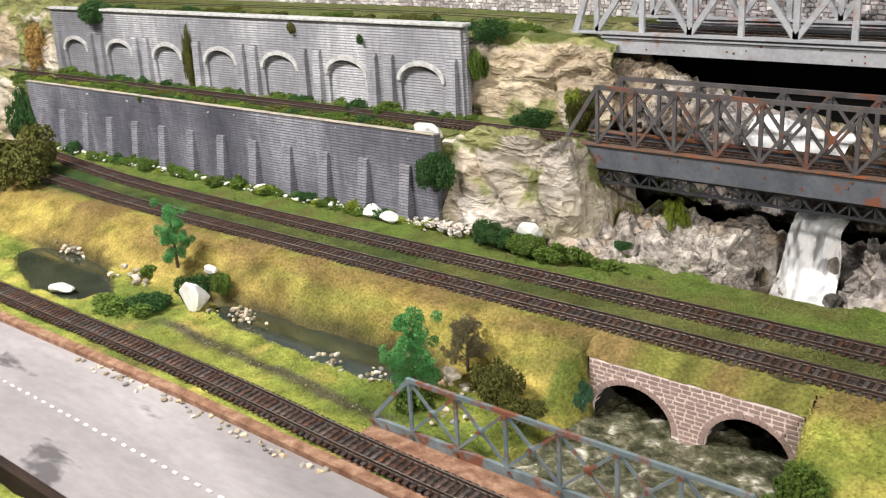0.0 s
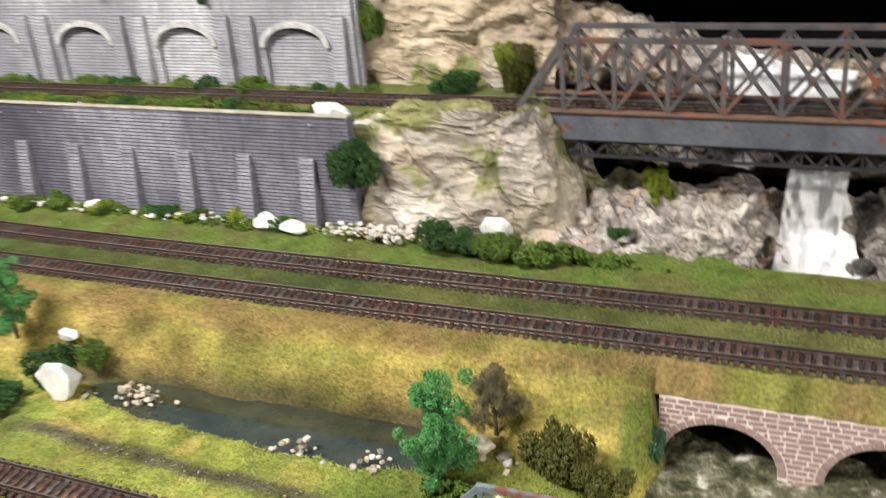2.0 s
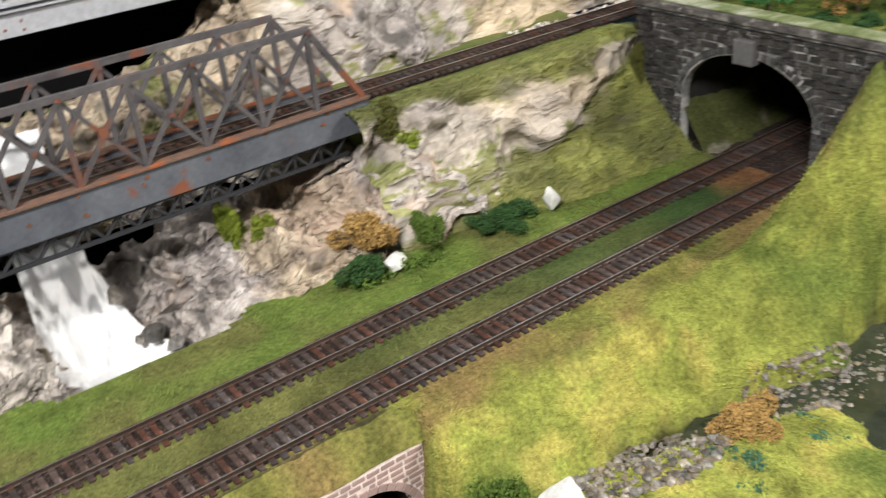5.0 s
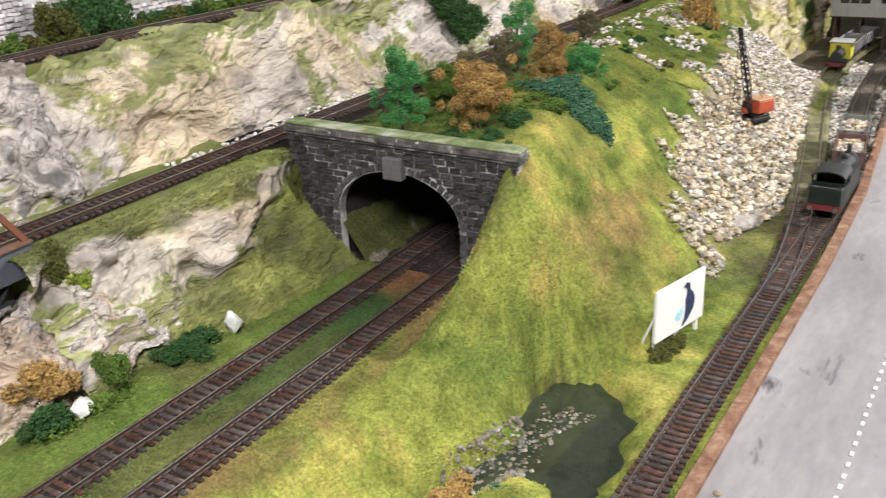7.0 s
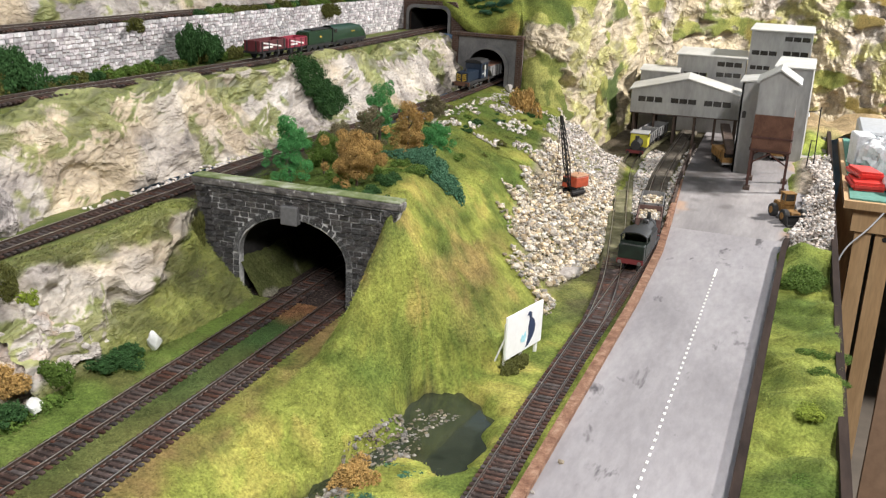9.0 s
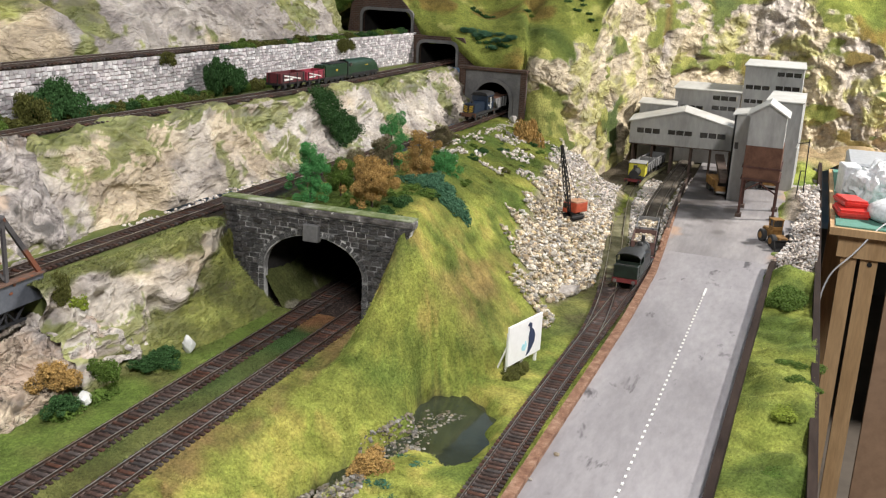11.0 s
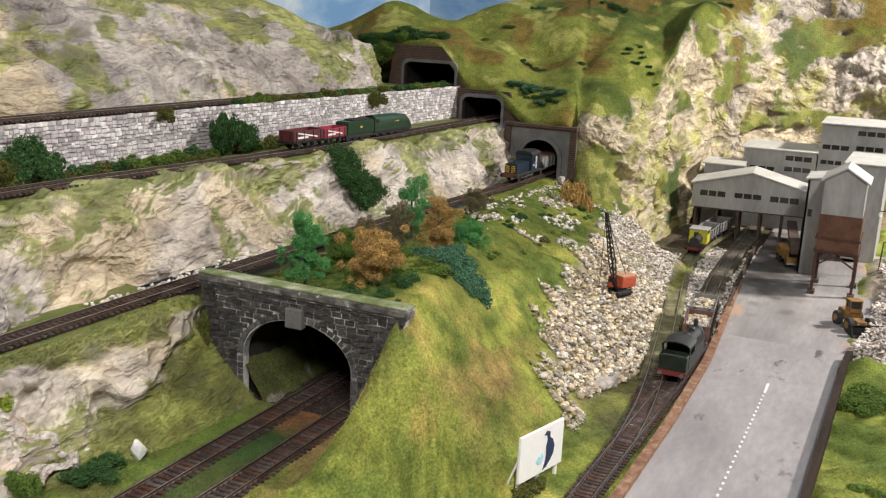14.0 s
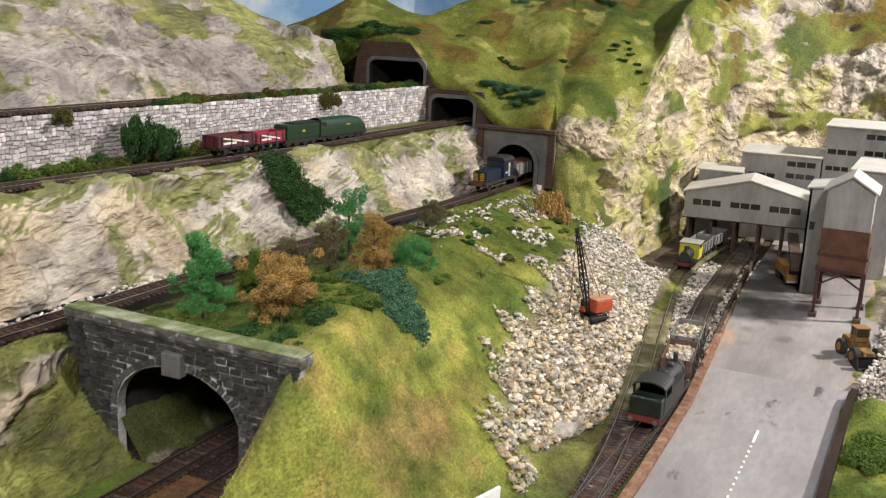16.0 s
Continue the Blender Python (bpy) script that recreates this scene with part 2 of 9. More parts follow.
M = {}
M["turf"] = surface("turf", [(0.3, (0.62, 0.66, 0.60)), (0.5, (0.86, 0.86, 0.84)), (0.7, (1.0, 0.98, 0.92))], 75, 7, 0.95, 0.8, 600, 0.003, spec=0.1, fine=0.8, fine_scale=380, tint=True)
M["blade"] = surface("grass_fibre", [(0.3, (0.85, 0.85, 0.85)), (0.7, (1.0, 1.0, 1.0))], 200, 2, 0.8, 0.0, spec=0.15, fine=0.0, tint=True)
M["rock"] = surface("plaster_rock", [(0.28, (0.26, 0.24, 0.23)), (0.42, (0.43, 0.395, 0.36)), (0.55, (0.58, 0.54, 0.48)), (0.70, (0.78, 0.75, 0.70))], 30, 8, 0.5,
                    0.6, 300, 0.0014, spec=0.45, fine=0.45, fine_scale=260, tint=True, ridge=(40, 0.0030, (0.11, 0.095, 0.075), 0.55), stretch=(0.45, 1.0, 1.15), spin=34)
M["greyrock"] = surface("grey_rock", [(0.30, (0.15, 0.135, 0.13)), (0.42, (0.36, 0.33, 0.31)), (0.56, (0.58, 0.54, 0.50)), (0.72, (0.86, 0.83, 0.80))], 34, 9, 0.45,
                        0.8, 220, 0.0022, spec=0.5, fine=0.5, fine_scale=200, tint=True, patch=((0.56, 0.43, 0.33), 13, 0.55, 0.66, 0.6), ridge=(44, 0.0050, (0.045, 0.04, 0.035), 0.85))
M["road"] = surface("road_card", [(0.32, (0.22, 0.203, 0.210)), (0.5, (0.30, 0.280, 0.288)), (0.68, (0.38, 0.358, 0.366))], 6, 8, 0.55, 0.12, 700, 0.0004, spec=0.35,
                    stretch=(0.45, 1.3, 1), fine=0.22, fine_scale=110, patch=((0.10, 0.092, 0.098), 24, 0.625, 0.70, 0.75))
M["white_paint"] = plain("white_paint", (0.80, 0.79, 0.76), 0.6)
M["kerb"] = surface("rusty_kerb", [(0.3, (0.13, 0.062, 0.038)), (0.5, (0.25, 0.135, 0.085)), (0.7, (0.40, 0.26, 0.18))], 90, 6, 0.9, 0.7, 400, 0.0014, fine=0.4)
M["darkwood"] = surface("dark_stained_wood", [(0.3, (0.016, 0.011, 0.010)), (0.7, (0.050, 0.034, 0.027))], 40, 6, 0.85, 0.4, 300, 0.0006, stretch=(0.2, 1, 1), spec=0.1)
M["ballast"] = surface("ballast", [(0.36, (0.012, 0.008, 0.007)), (0.52, (0.032, 0.021, 0.017)), (0.74, (0.16, 0.11, 0.09))], 420, 3, 0.95, 1.0, 700, 0.002, fine=0.4)
M["sleeper"] = surface("brown_sleeper", [(0.3, (0.026, 0.016, 0.013)), (0.55, (0.078, 0.046, 0.037)), (0.76, (0.27, 0.17, 0.14))], 130, 5, 0.7, 0.4, 900, 0.0004, random=0.4)
M["cinders"] = surface("grey_cinder_fill", [(0.3, (0.045, 0.036, 0.028)), (0.5, (0.095, 0.080, 0.062)), (0.7, (0.20, 0.175, 0.14))], 60, 7, 0.95, 0.6, 600, 0.001, fine=0.4)
M["oldbed"] = surface("olive_earth_fill", [(0.3, (0.085, 0.082, 0.038)), (0.5, (0.165, 0.155, 0.080)), (0.7, (0.30, 0.27, 0.17))], 55, 7, 0.95, 0.6, 600, 0.001, fine=0.4)
M["rail"] = surface("rail_steel", [(0.3, (0.040, 0.027, 0.021)), (0.7, (0.085, 0.058, 0.045))], 70, 4, 0.45, 0.1, 900, 0.0002, metal=0.3, spec=0.5)
M["railtop"] = surface("polished_rail_head", [(0.3, (0.42, 0.38, 0.34)), (0.7, (0.70, 0.66, 0.61))], 30, 5, 0.30, 0.05, 900, 0.0001, metal=0.9)
M["retain"] = surface("grey_brick_wall", [(0.30, (0.058, 0.058, 0.078)), (0.5, (0.140, 0.140, 0.172)), (0.70, (0.36, 0.36, 0.41))], 11, 9, 0.40, 0.3, 700, 0.0004, spec=0.5,
                      stretch=(1, 1, 0.35), fine=0.45, fine_scale=170)
brick_relief(M["retain"], 0.019, 0.0031, 0.00042, (0.06, 0.06, 0.075), 0.0008, amount=0.7, lap=0.0010)
M["palebrick"] = surface("pale_brick_wall", [(0.30, (0.18, 0.18, 0.205)), (0.5, (0.31, 0.31, 0.34)), (0.70, (0.56, 0.56, 0.59))], 12, 9, 0.5, 0.3, 700, 0.0004, spec=0.45,
                         stretch=(1, 1, 0.35), fine=0.4, fine_scale=170)
brick_relief(M["palebrick"], 0.022, 0.0031, 0.00042, (0.17, 0.17, 0.19), 0.0008, amount=0.7, lap=0.0014)
M["palestone"] = plain("pale_dressed_stone", (0.52, 0.52, 0.52), 0.7, vary=0.25)
M["coping"] = surface("tan_coping", [(0.3, (0.28, 0.25, 0.21)), (0.7, (0.52, 0.47, 0.40))], 60, 5, 0.8, 0.4, 400, 0.0006)
M["pinkbrick"] = surface("dusky_pink_brick", [(0.3, (0.31, 0.215, 0.20)), (0.7, (0.41, 0.30, 0.275))], 60, 5, 0.8, 0.3, 900, 0.0003, random=0.12)
M["mortar"] = plain("pale_mortar", (0.80, 0.69, 0.64), 0.9, vary=0.2)
M["portal"] = surface("dark_portal_stone", [(0.34, (0.026, 0.024, 0.024)), (0.52, (0.080, 0.073, 0.070)), (0.70, (0.22, 0.21, 0.20))], 70, 7, 0.5, 0.9, 330, 0.0020, spec=0.5,
                      fine=0.55, random=0.42, patch=((0.50, 0.49, 0.475), 150, 0.63, 0.71, 0.8))
M["portaljoint"] = surface("pale_portal_joint", [(0.34, (0.06, 0.06, 0.06)), (0.50, (0.26, 0.255, 0.25)), (0.64, (0.60, 0.59, 0.575))], 45, 6, 0.85, 0.5, 500, 0.0008)
M["portalring"] = surface("grey_arch_stone", [(0.34, (0.035, 0.035, 0.038)), (0.52, (0.10, 0.098, 0.096)), (0.68, (0.46, 0.45, 0.435))], 110, 6, 0.7, 0.9, 330, 0.0018, random=0.35)
M["mosscap"] = surface("mossy_capping", [(0.32, (0.070, 0.100, 0.030)), (0.5, (0.17, 0.205, 0.085)), (0.68, (0.40, 0.41, 0.32))], 50, 6, 0.85, 0.6, 400, 0.001)
M["rubwall"] = surface("pale_rubble_stone", [(0.3, (0.36, 0.32, 0.34)), (0.5, (0.55, 0.51, 0.52)), (0.7, (0.78, 0.75, 0.74))], 90, 5, 0.8, 0.6, 500, 0.0008, random=0.40)
M["rubjoint"] = plain("grey_wall_joint", (0.34, 0.30, 0.29), 0.95)
M["bluegrey"] = surface("dark_grey_girder_paint", [(0.3, (0.075, 0.082, 0.10)), (0.7, (0.145, 0.155, 0.18))], 30, 6, 0.5, 0.15, 500, 0.0003,
                        patch=((0.21, 0.080, 0.045), 40, 0.60, 0.70, 0.9))
M["trussbrown"] = surface("weathered_truss_paint", [(0.3, (0.060, 0.055, 0.058)), (0.7, (0.125, 0.117, 0.12))], 40, 5, 0.65, 0.2, 500, 0.0003,
                          patch=((0.20, 0.075, 0.042), 32, 0.57, 0.68, 0.9))
M["lightgrey"] = surface("pale_grey_girder_paint", [(0.3, (0.34, 0.35, 0.38)), (0.7, (0.47, 0.48, 0.51))], 30, 6, 0.5, 0.15, 500, 0.0003,
                         patch=((0.33, 0.185, 0.14), 26, 0.565, 0.68, 0.9))
M["teal"] = surface("grey_green_truss_paint", [(0.3, (0.105, 0.140, 0.155)), (0.7, (0.20, 0.245, 0.265))], 40, 5, 0.6, 0.2, 500, 0.0003,
                    patch=((0.19, 0.075, 0.045), 46, 0.535, 0.62, 0.9))
M["rust"] = surface("rust_blotch", [(0.35, (0.095, 0.055, 0.045)), (0.55, (0.20, 0.075, 0.04)), (0.72, (0.34, 0.115, 0.05))], 260, 5, 0.9, 0.3, 900, 0.0004)
M["black"] = plain("black_backing", (0.006, 0.006, 0.007), 0.95)
M["water"] = surface("dark_pond_resin", [(0.3, (0.020, 0.026, 0.018)), (0.7, (0.050, 0.058, 0.040))], 20, 5, 0.08, 0.10, 90, 0.0008, spec=0.5, lacq=0.3)
M["rapids"] = surface("clear_stream_resin", [(0.36, (0.034, 0.038, 0.020)), (0.50, (0.105, 0.105, 0.062)), (0.60, (0.24, 0.23, 0.165)), (0.68, (0.64, 0.62, 0.54))], 75, 8, 0.12, 1.0, 170, 0.004, spec=0.5,
                      fine=0.55, fine_scale=260)
M["foam"] = surface("white_waterfall", [(0.3, (0.90, 0.92, 0.95)), (0.7, (0.96, 0.96, 0.96))], 60, 5, 0.25, 0.7, 150, 0.003, spec=0.5, stretch=(1.6, 0.6, 0.6), patch=((0.40, 0.42, 0.45), 60, 0.76, 0.80, 0.15))
M["whiterock"] = surface("white_boulder", [(0.3, (0.62, 0.62, 0.60)), (0.7, (0.86, 0.86, 0.84))], 90, 5, 0.7, 0.6, 300, 0.001)
M["stone"] = surface("quarry_stone", [(0.3, (0.24, 0.17, 0.11)), (0.5, (0.50, 0.42, 0.31)), (0.7, (0.82, 0.775, 0.67))], 120, 5, 0.7, 0.5, 500, 0.0006, random=0.55)
M["greystone"] = surface("grey_quarry_stone", [(0.3, (0.38, 0.325, 0.29)), (0.7, (0.76, 0.695, 0.635))], 120, 5, 0.8, 0.5, 500, 0.0006, random=0.45)
M["wetstone"] = surface("wet_pebble", [(0.3, (0.07, 0.06, 0.045)), (0.55, (0.22, 0.19, 0.15)), (0.75, (0.46, 0.42, 0.36))], 160, 4, 0.35, 0.5, 500, 0.0006, random=0.5)
M["bark"] = surface("twig_bark", [(0.3, (0.06, 0.045, 0.035)), (0.7, (0.14, 0.11, 0.085))], 200, 4, 0.9, 0.5, 900, 0.0006)


def foliage(name, dark, light):
    return surface(name, [(0.3, dark), (0.7, light)], 130, 4, 0.9, 0.4, 900, 0.0008, spec=0.12, fine=0.3, random=0.35)


M["leaf_bright"] = foliage("bright_green_foliage", (0.040, 0.155, 0.042), (0.135, 0.380, 0.125))
M["leaf_dark"] = foliage("dark_green_foliage", (0.018, 0.050, 0.016), (0.062, 0.130, 0.042))
M["leaf_mid"] = foliage("mid_green_foliage", (0.055, 0.095, 0.018), (0.13, 0.20, 0.04))
M["leaf_olive"] = foliage("olive_foliage", (0.06, 0.065, 0.018), (0.14, 0.14, 0.04))
M["leaf_rust"] = foliage("russet_foliage", (0.23, 0.142, 0.048), (0.55, 0.355, 0.125))
M["leaf_lime"] = foliage("lime_foliage", (0.12, 0.17, 0.02), (0.28, 0.33, 0.05))
M["leaf_ivy"] = foliage("blue_green_foliage", (0.030, 0.085, 0.048), (0.105, 0.215, 0.125))
M["leaf_grey"] = foliage("grey_brown_foliage", (0.10, 0.085, 0.045), (0.22, 0.19, 0.11))
M["cladding"] = surface("grey_cladding", [(0.3, (0.23, 0.227, 0.22)), (0.5, (0.33, 0.325, 0.315)), (0.7, (0.40, 0.395, 0.38))], 18, 7, 0.65, 0.15, 400, 0.0003, stretch=(1, 1, 0.35), fine=0.2, fine_scale=140)
M["roofing"] = surface("pale_roofing", [(0.3, (0.40, 0.39, 0.365)), (0.7, (0.56, 0.55, 0.52))], 20, 6, 0.6, 0.15, 400, 0.0003, fine=0.15, fine_scale=120)
M["glass"] = plain("dark_window_glass", (0.035, 0.032, 0.028), 0.15, vary=0.3, bump=0.0)
M["hopper"] = surface("rusted_hopper_steel", [(0.3, (0.075, 0.035, 0.022)), (0.7, (0.15, 0.075, 0.048))], 60, 6, 0.8, 0.3, 500, 0.0005)
M["sky"] = surface("painted_sky", [(0.38, (0.17, 0.32, 0.54)), (0.52, (0.32, 0.46, 0.63)), (0.66, (0.62, 0.65, 0.68))], 3.2, 6, 0.9, 0.0, fine=0.0, spec=0.1, stretch=(1, 1, 1.8))
M["tunnelbrick"] = surface("brown_tunnel_brick", [(0.3, (0.045, 0.026, 0.020)), (0.7, (0.115, 0.062, 0.044))], 60, 5, 0.85, 0.4, 500, 0.0005)
brick_relief(M["tunnelbrick"], 0.009, 0.0035, 0.0005, (0.12, 0.095, 0.08), 0.0006, plane="yz")
M["tunnelgrey"] = surface("smoky_grey_stone", [(0.3, (0.10, 0.098, 0.10)), (0.7, (0.19, 0.185, 0.18))], 30, 6, 0.8, 0.3, 500, 0.0005)
M["softboard"] = surface("tan_hardboard", [(0.3, (0.30, 0.19, 0.12)), (0.7, (0.37, 0.245, 0.16))], 6, 5, 0.6, 0.1, 400, 0.0003)
M["pine"] = surface("pine_batten", [(0.3, (0.40, 0.25, 0.12)), (0.7, (0.55, 0.37, 0.20))], 30, 6, 0.5, 0.2, 300, 0.0004, stretch=(1, 1, 0.12))


# ---- the lie of the land ----
def lerp_tab(x, xs, ys):
    return np.interp(x, xs, ys)


def ellipse(x, y, cx, cy, rx, ry, turn=0.0):
    c, s = math.cos(radians(turn)), math.sin(radians(turn))
    u, v = (x - cx) * c + (y - cy) * s, -(x - cx) * s + (y - cy) * c
    return np.sqrt((u / rx) ** 2 + (v / ry) ** 2)


def pond_left(x, y):
    e = np.minimum(ellipse(x, y, -0.590, 0.516, 0.135, 0.028, -2), ellipse(x, y, -0.500, 0.516, 0.045, 0.030, 10))
    return np.minimum(e, ellipse(x, y, -0.96, 0.49, 0.10, 0.036, -12))


def pond_right(x, y):
    e = np.minimum(ellipse(x, y, 0.085, 0.455, 0.060, 0.031, 18), ellipse(x, y, -0.01, 0.492, 0.085, 0.012, -16))
    return e + 0.22 * fbm(x, y, 2, 45, 3)


def stream(x, y):
    """0 in the stream's middle, 1 at its banks."""
    mid = lerp_tab(y, [0.36, 0.46, 0.52, 0.56, 0.70], [-0.245, -0.253, -0.260, -0.262, -0.262])
    half = lerp_tab(y, [0.36, 0.46, 0.52, 0.56, 0.70], [0.10, 0.095, 0.083, 0.079, 0.079])
    return np.abs(x - mid) / half


def ground_z(x, y):
    x, y = np.broadcast_arrays(np.asarray(x, float), np.asarray(y, float))
    field = -0.043 + 0.003 * fbm(x, y, 0, 18, 3)
    bank = step(0.515, 0.575, y)
    z = field + (-0.0042 - field) * bank
    z = z + (-0.041 - z) * step(0.432, 0.418, y)
    # ponds and stream
    z = z - 0.016 * step(1.18, 0.80, pond_left(x, y)) * (1 - bank * 0.3)
    near_wall = step(0.52, 0.552, y)
    st = np.clip((1.32 - 0.24 * near_wall - stream(x, y)) / (0.42 - 0.28 * near_wall), 0, 1)
    st = st * st * (3 - 2 * st) * step(0.580, 0.571, y) * step(0.375, 0.385, y)
    z = z + (-0.071 - z) * st
    # the grass hill over the tunnel
    crest_y = lerp_tab(x, [0.0, 0.17, 0.4, 0.7, 1.0], [0.535, 0.540, 0.60, 0.68, 0.715])
    crest_z = lerp_tab(x, [-0.02, 0.05, 0.12, 0.168, 0.4, 0.7, 1.2], [-0.012, 0.006, 0.055, 0.102, 0.090, 0.080, 0.076])
    foot = lerp_tab(x, [0.0, 0.10, 0.15, 0.20, 0.4, 1.2], [0.500, 0.490, 0.468, 0.438, 0.440, 0.45])
    t = np.clip((crest_y - y) / (crest_y - foot), 0, 1)
    front = crest_z + (z - crest_z) * t ** 0.92
    back = crest_z + (-0.0042 - crest_z) * step(0.0, 0.036, y - crest_y)
    inner = crest_z + (0.0795 - crest_z) * step(0.0, 0.12, y - crest_y)
    hill = np.where(y < crest_y, front, np.where(x < 0.172, back, inner))
    z = np.where(x > -0.02, np.where((x < 0.172) & (y > crest_y + 0.036), z, hill), z)
    z = np.where((x > 0.172) & (y < foot), np.minimum(z, -0.041), z)
    z = z + (np.minimum(z, -0.061) - z) * step(1.5, 0.85, pond_right(x, y))
    quarry = step(0.30, 0.45, x) * step(0.46, 0.435, y)
    z = z + (-0.0405 - z) * quarry
    z = z + (-0.0405 - z) * step(1.03, 1.12, x) * step(0.62, 0.575, y)
    # the front strip
    z = z + 0.013 * step(0.232, 0.19, y) * (0.9 + 1.1 * fbm(x, y, 3, 20, 2)) * (y < 0.24)
    rough = 0.0020 * fbm(x, y, z * 1.5, 60, 3) * np.clip(1 - 6 * quarry, 0.15, 1)
    corridor = step(0.570, 0.582, y) * (x < 0.172)
    return z + rough * (1 - 0.7 * corridor)


GREEN, LIME, STRAW, BROWN, OLIVE = [np.array(c) for c in
    ((0.125, 0.178, 0.040), (0.365, 0.395, 0.088), (0.470, 0.370, 0.110), (0.205, 0.140, 0.062), (0.120, 0.125, 0.042))]


def blend(a, b, f):
    return a + (b - a) * np.asarray(f)[..., None]


def ground_tint(x, y):
    gz_ = ground_z(x, y) * 1.6
    n1, n2, n3 = fbm(x, y, 5 + gz_, 13, 4), fbm(x, y, 8 + gz_, 34, 3), fbm(x, y, 12 + gz_, 7, 3)
    col = blend(np.broadcast_to(LIME, (*x.shape, 3)), GREEN, np.clip(0.36 + 0.75 * n1 + 0.25 * n2, 0, 1))
    straw = step(-0.28, -0.42, x) * step(0.500, 0.53, y) * step(0.590, 0.565, y)
    col = blend(col, STRAW, np.clip(straw * (0.82 + 0.6 * fbm(x * 0.35, y, 8 + gz_, 34, 3) + 0.3 * n3), 0, 1))
    col = blend(col, BROWN, np.clip(0.65 * step(0.25, 0.8, n3 + 0.35 * n2) + 0.35 * straw * step(0.2, 0.7, n1), 0, 0.6))
    col = blend(col, STRAW, np.clip(step(0.25, 0.7, n2 - 0.4 * n1) * 0.5, 0, 1))
    streak = fbm(x * 0.3, y * 1.4, 21 + gz_, 30, 3)
    col = blend(col, BROWN * 1.15, np.clip(step(0.0, 0.55, streak + 0.5 * n1) * step(0.525, 0.560, y) * (x < 0.16) * 0.45, 0, 1))
    col = blend(col, GREEN * 1.15, np.clip(step(0.05, 0.6, fbm(x, y, 31 + gz_, 17, 3) + 0.3 * streak) * 0.75 * (x > -0.36), 0, 1))
    ditch = step(0.0095, 0.003, np.abs(y - lerp_tab(x, [-0.75, -0.716, -0.48, -0.43], [0.462, 0.460, 0.447, 0.445]) - 0.003 * n3)) * step(-0.78, -0.70, x) * step(-0.42, -0.46, x)
    col = blend(col, np.array((0.10, 0.09, 0.06)), np.clip(ditch * (0.95 + 0.4 * n2), 0, 0.95))
    scree = step(0.37, 0.44, x) * step(0.0, 0.012, lerp_tab(x, [0.385, 0.447, 0.506, 0.562, 0.671, 0.75, 0.9, 1.0, 1.1], [0.485, 0.506, 0.532, 0.54, 0.555, 0.57, 0.605, 0.62, 0.60]) - y) * (y > lerp_tab(x, [0.39, 0.479, 0.51, 0.714, 0.814, 1.165], [0.45, 0.43, 0.42, 0.444, 0.456, 0.495]))
    col = blend(col, np.array((0.33, 0.28, 0.215)), scree * np.clip(0.8 + 0.4 * n2, 0, 1))
    corridor = step(0.584, 0.592, y) * (x < 0.185)
    mid = np.clip(0.65 + 0.8 * n3, 0, 1)
    col = blend(col, blend(np.broadcast_to(OLIVE * 1.35, col.shape), np.array((0.052, 0.092, 0.030)), mid), corridor * step(0.662, 0.655, y))
    col = blend(col, blend(np.broadcast_to(GREEN * 1.35, col.shape), OLIVE * 1.15, np.clip(0.3 + n2, 0, 1)), corridor * step(0.655, 0.662, y))
    edge = step(0.556, 0.566, y) * step(0.592, 0.586, y) * (x < 0.15)
    col = blend(col, BROWN * 1.1, edge * np.clip(0.55 + 0.6 * n2, 0, 0.9))
    top = step(0.19, 0.24, x) * step(0.56, 0.60, y)
    col = blend(col, blend(np.broadcast_to(LIME * 0.62, col.shape), GREEN * 0.8, np.clip(0.45 + n1 + 0.3 * n2, 0, 1)), top)
    brow = step(0.165, 0.185, x) * step(0.46, 0.40, x) * step(0.44, 0.50, y) * step(0.585, 0.565, y)
    col = blend(col, blend(np.broadcast_to(STRAW, col.shape), BROWN * 1.3, np.clip(0.3 + 1.2 * n3, 0, 1)), brow * np.clip(0.36 + 0.6 * n1 + 0.4 * n2, 0, 0.6))
    yard = step(0.28, 0.42, x) * step(0.47, 0.43, y) * (y > 0.3)
    col = blend(col, blend(np.broadcast_to(np.array((0.16, 0.135, 0.085)), col.shape), OLIVE * 1.5, np.clip(0.62 + n2, 0, 1)), yard * 0.85)
    # shade below the loading shed, put into the ground's colour
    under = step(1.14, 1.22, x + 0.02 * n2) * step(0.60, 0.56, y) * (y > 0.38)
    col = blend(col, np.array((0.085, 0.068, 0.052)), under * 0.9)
    tan = step(1.50, 1.62, x) * step(0.34, 0.20, y)
    col = blend(col, np.array((0.36, 0.27, 0.16)), tan)
    mouth = step(0.115, 0.150, x + 0.02 * n2) * (x < 0.174) * step(0.607, 0.614, y) * step(0.642, 0.634, y)
    col = blend(col, np.array((0.24, 0.115, 0.06)), mouth * 0.9)
    strip = (y < 0.24) & (x < 1.5)
    col = blend(col, blend(np.broadcast_to(GREEN, col.shape), LIME, np.clip(0.55 + n1, 0, 1)), strip * 0.9)
    col = blend(col, np.array((0.40, 0.34, 0.28)), step(0.68, 0.71, x) * step(1.30, 1.24, x) * step(0.212, 0.202, y))
    wet = np.maximum(step(1.16 + 0.30 * (y > 0.52), 1.0, pond_left(x, y) + 0.12 * n2), step(1.12, 1.0, pond_right(x, y))) * step(-0.030, -0.046, ground_z(x, y))
    wet = np.maximum(wet, step(1.0, 0.93, stream(x, y)) * (y < 0.585) * (y > 0.38))
    col = blend(col, np.array((0.06, 0.055, 0.035)), wet * 0.85)
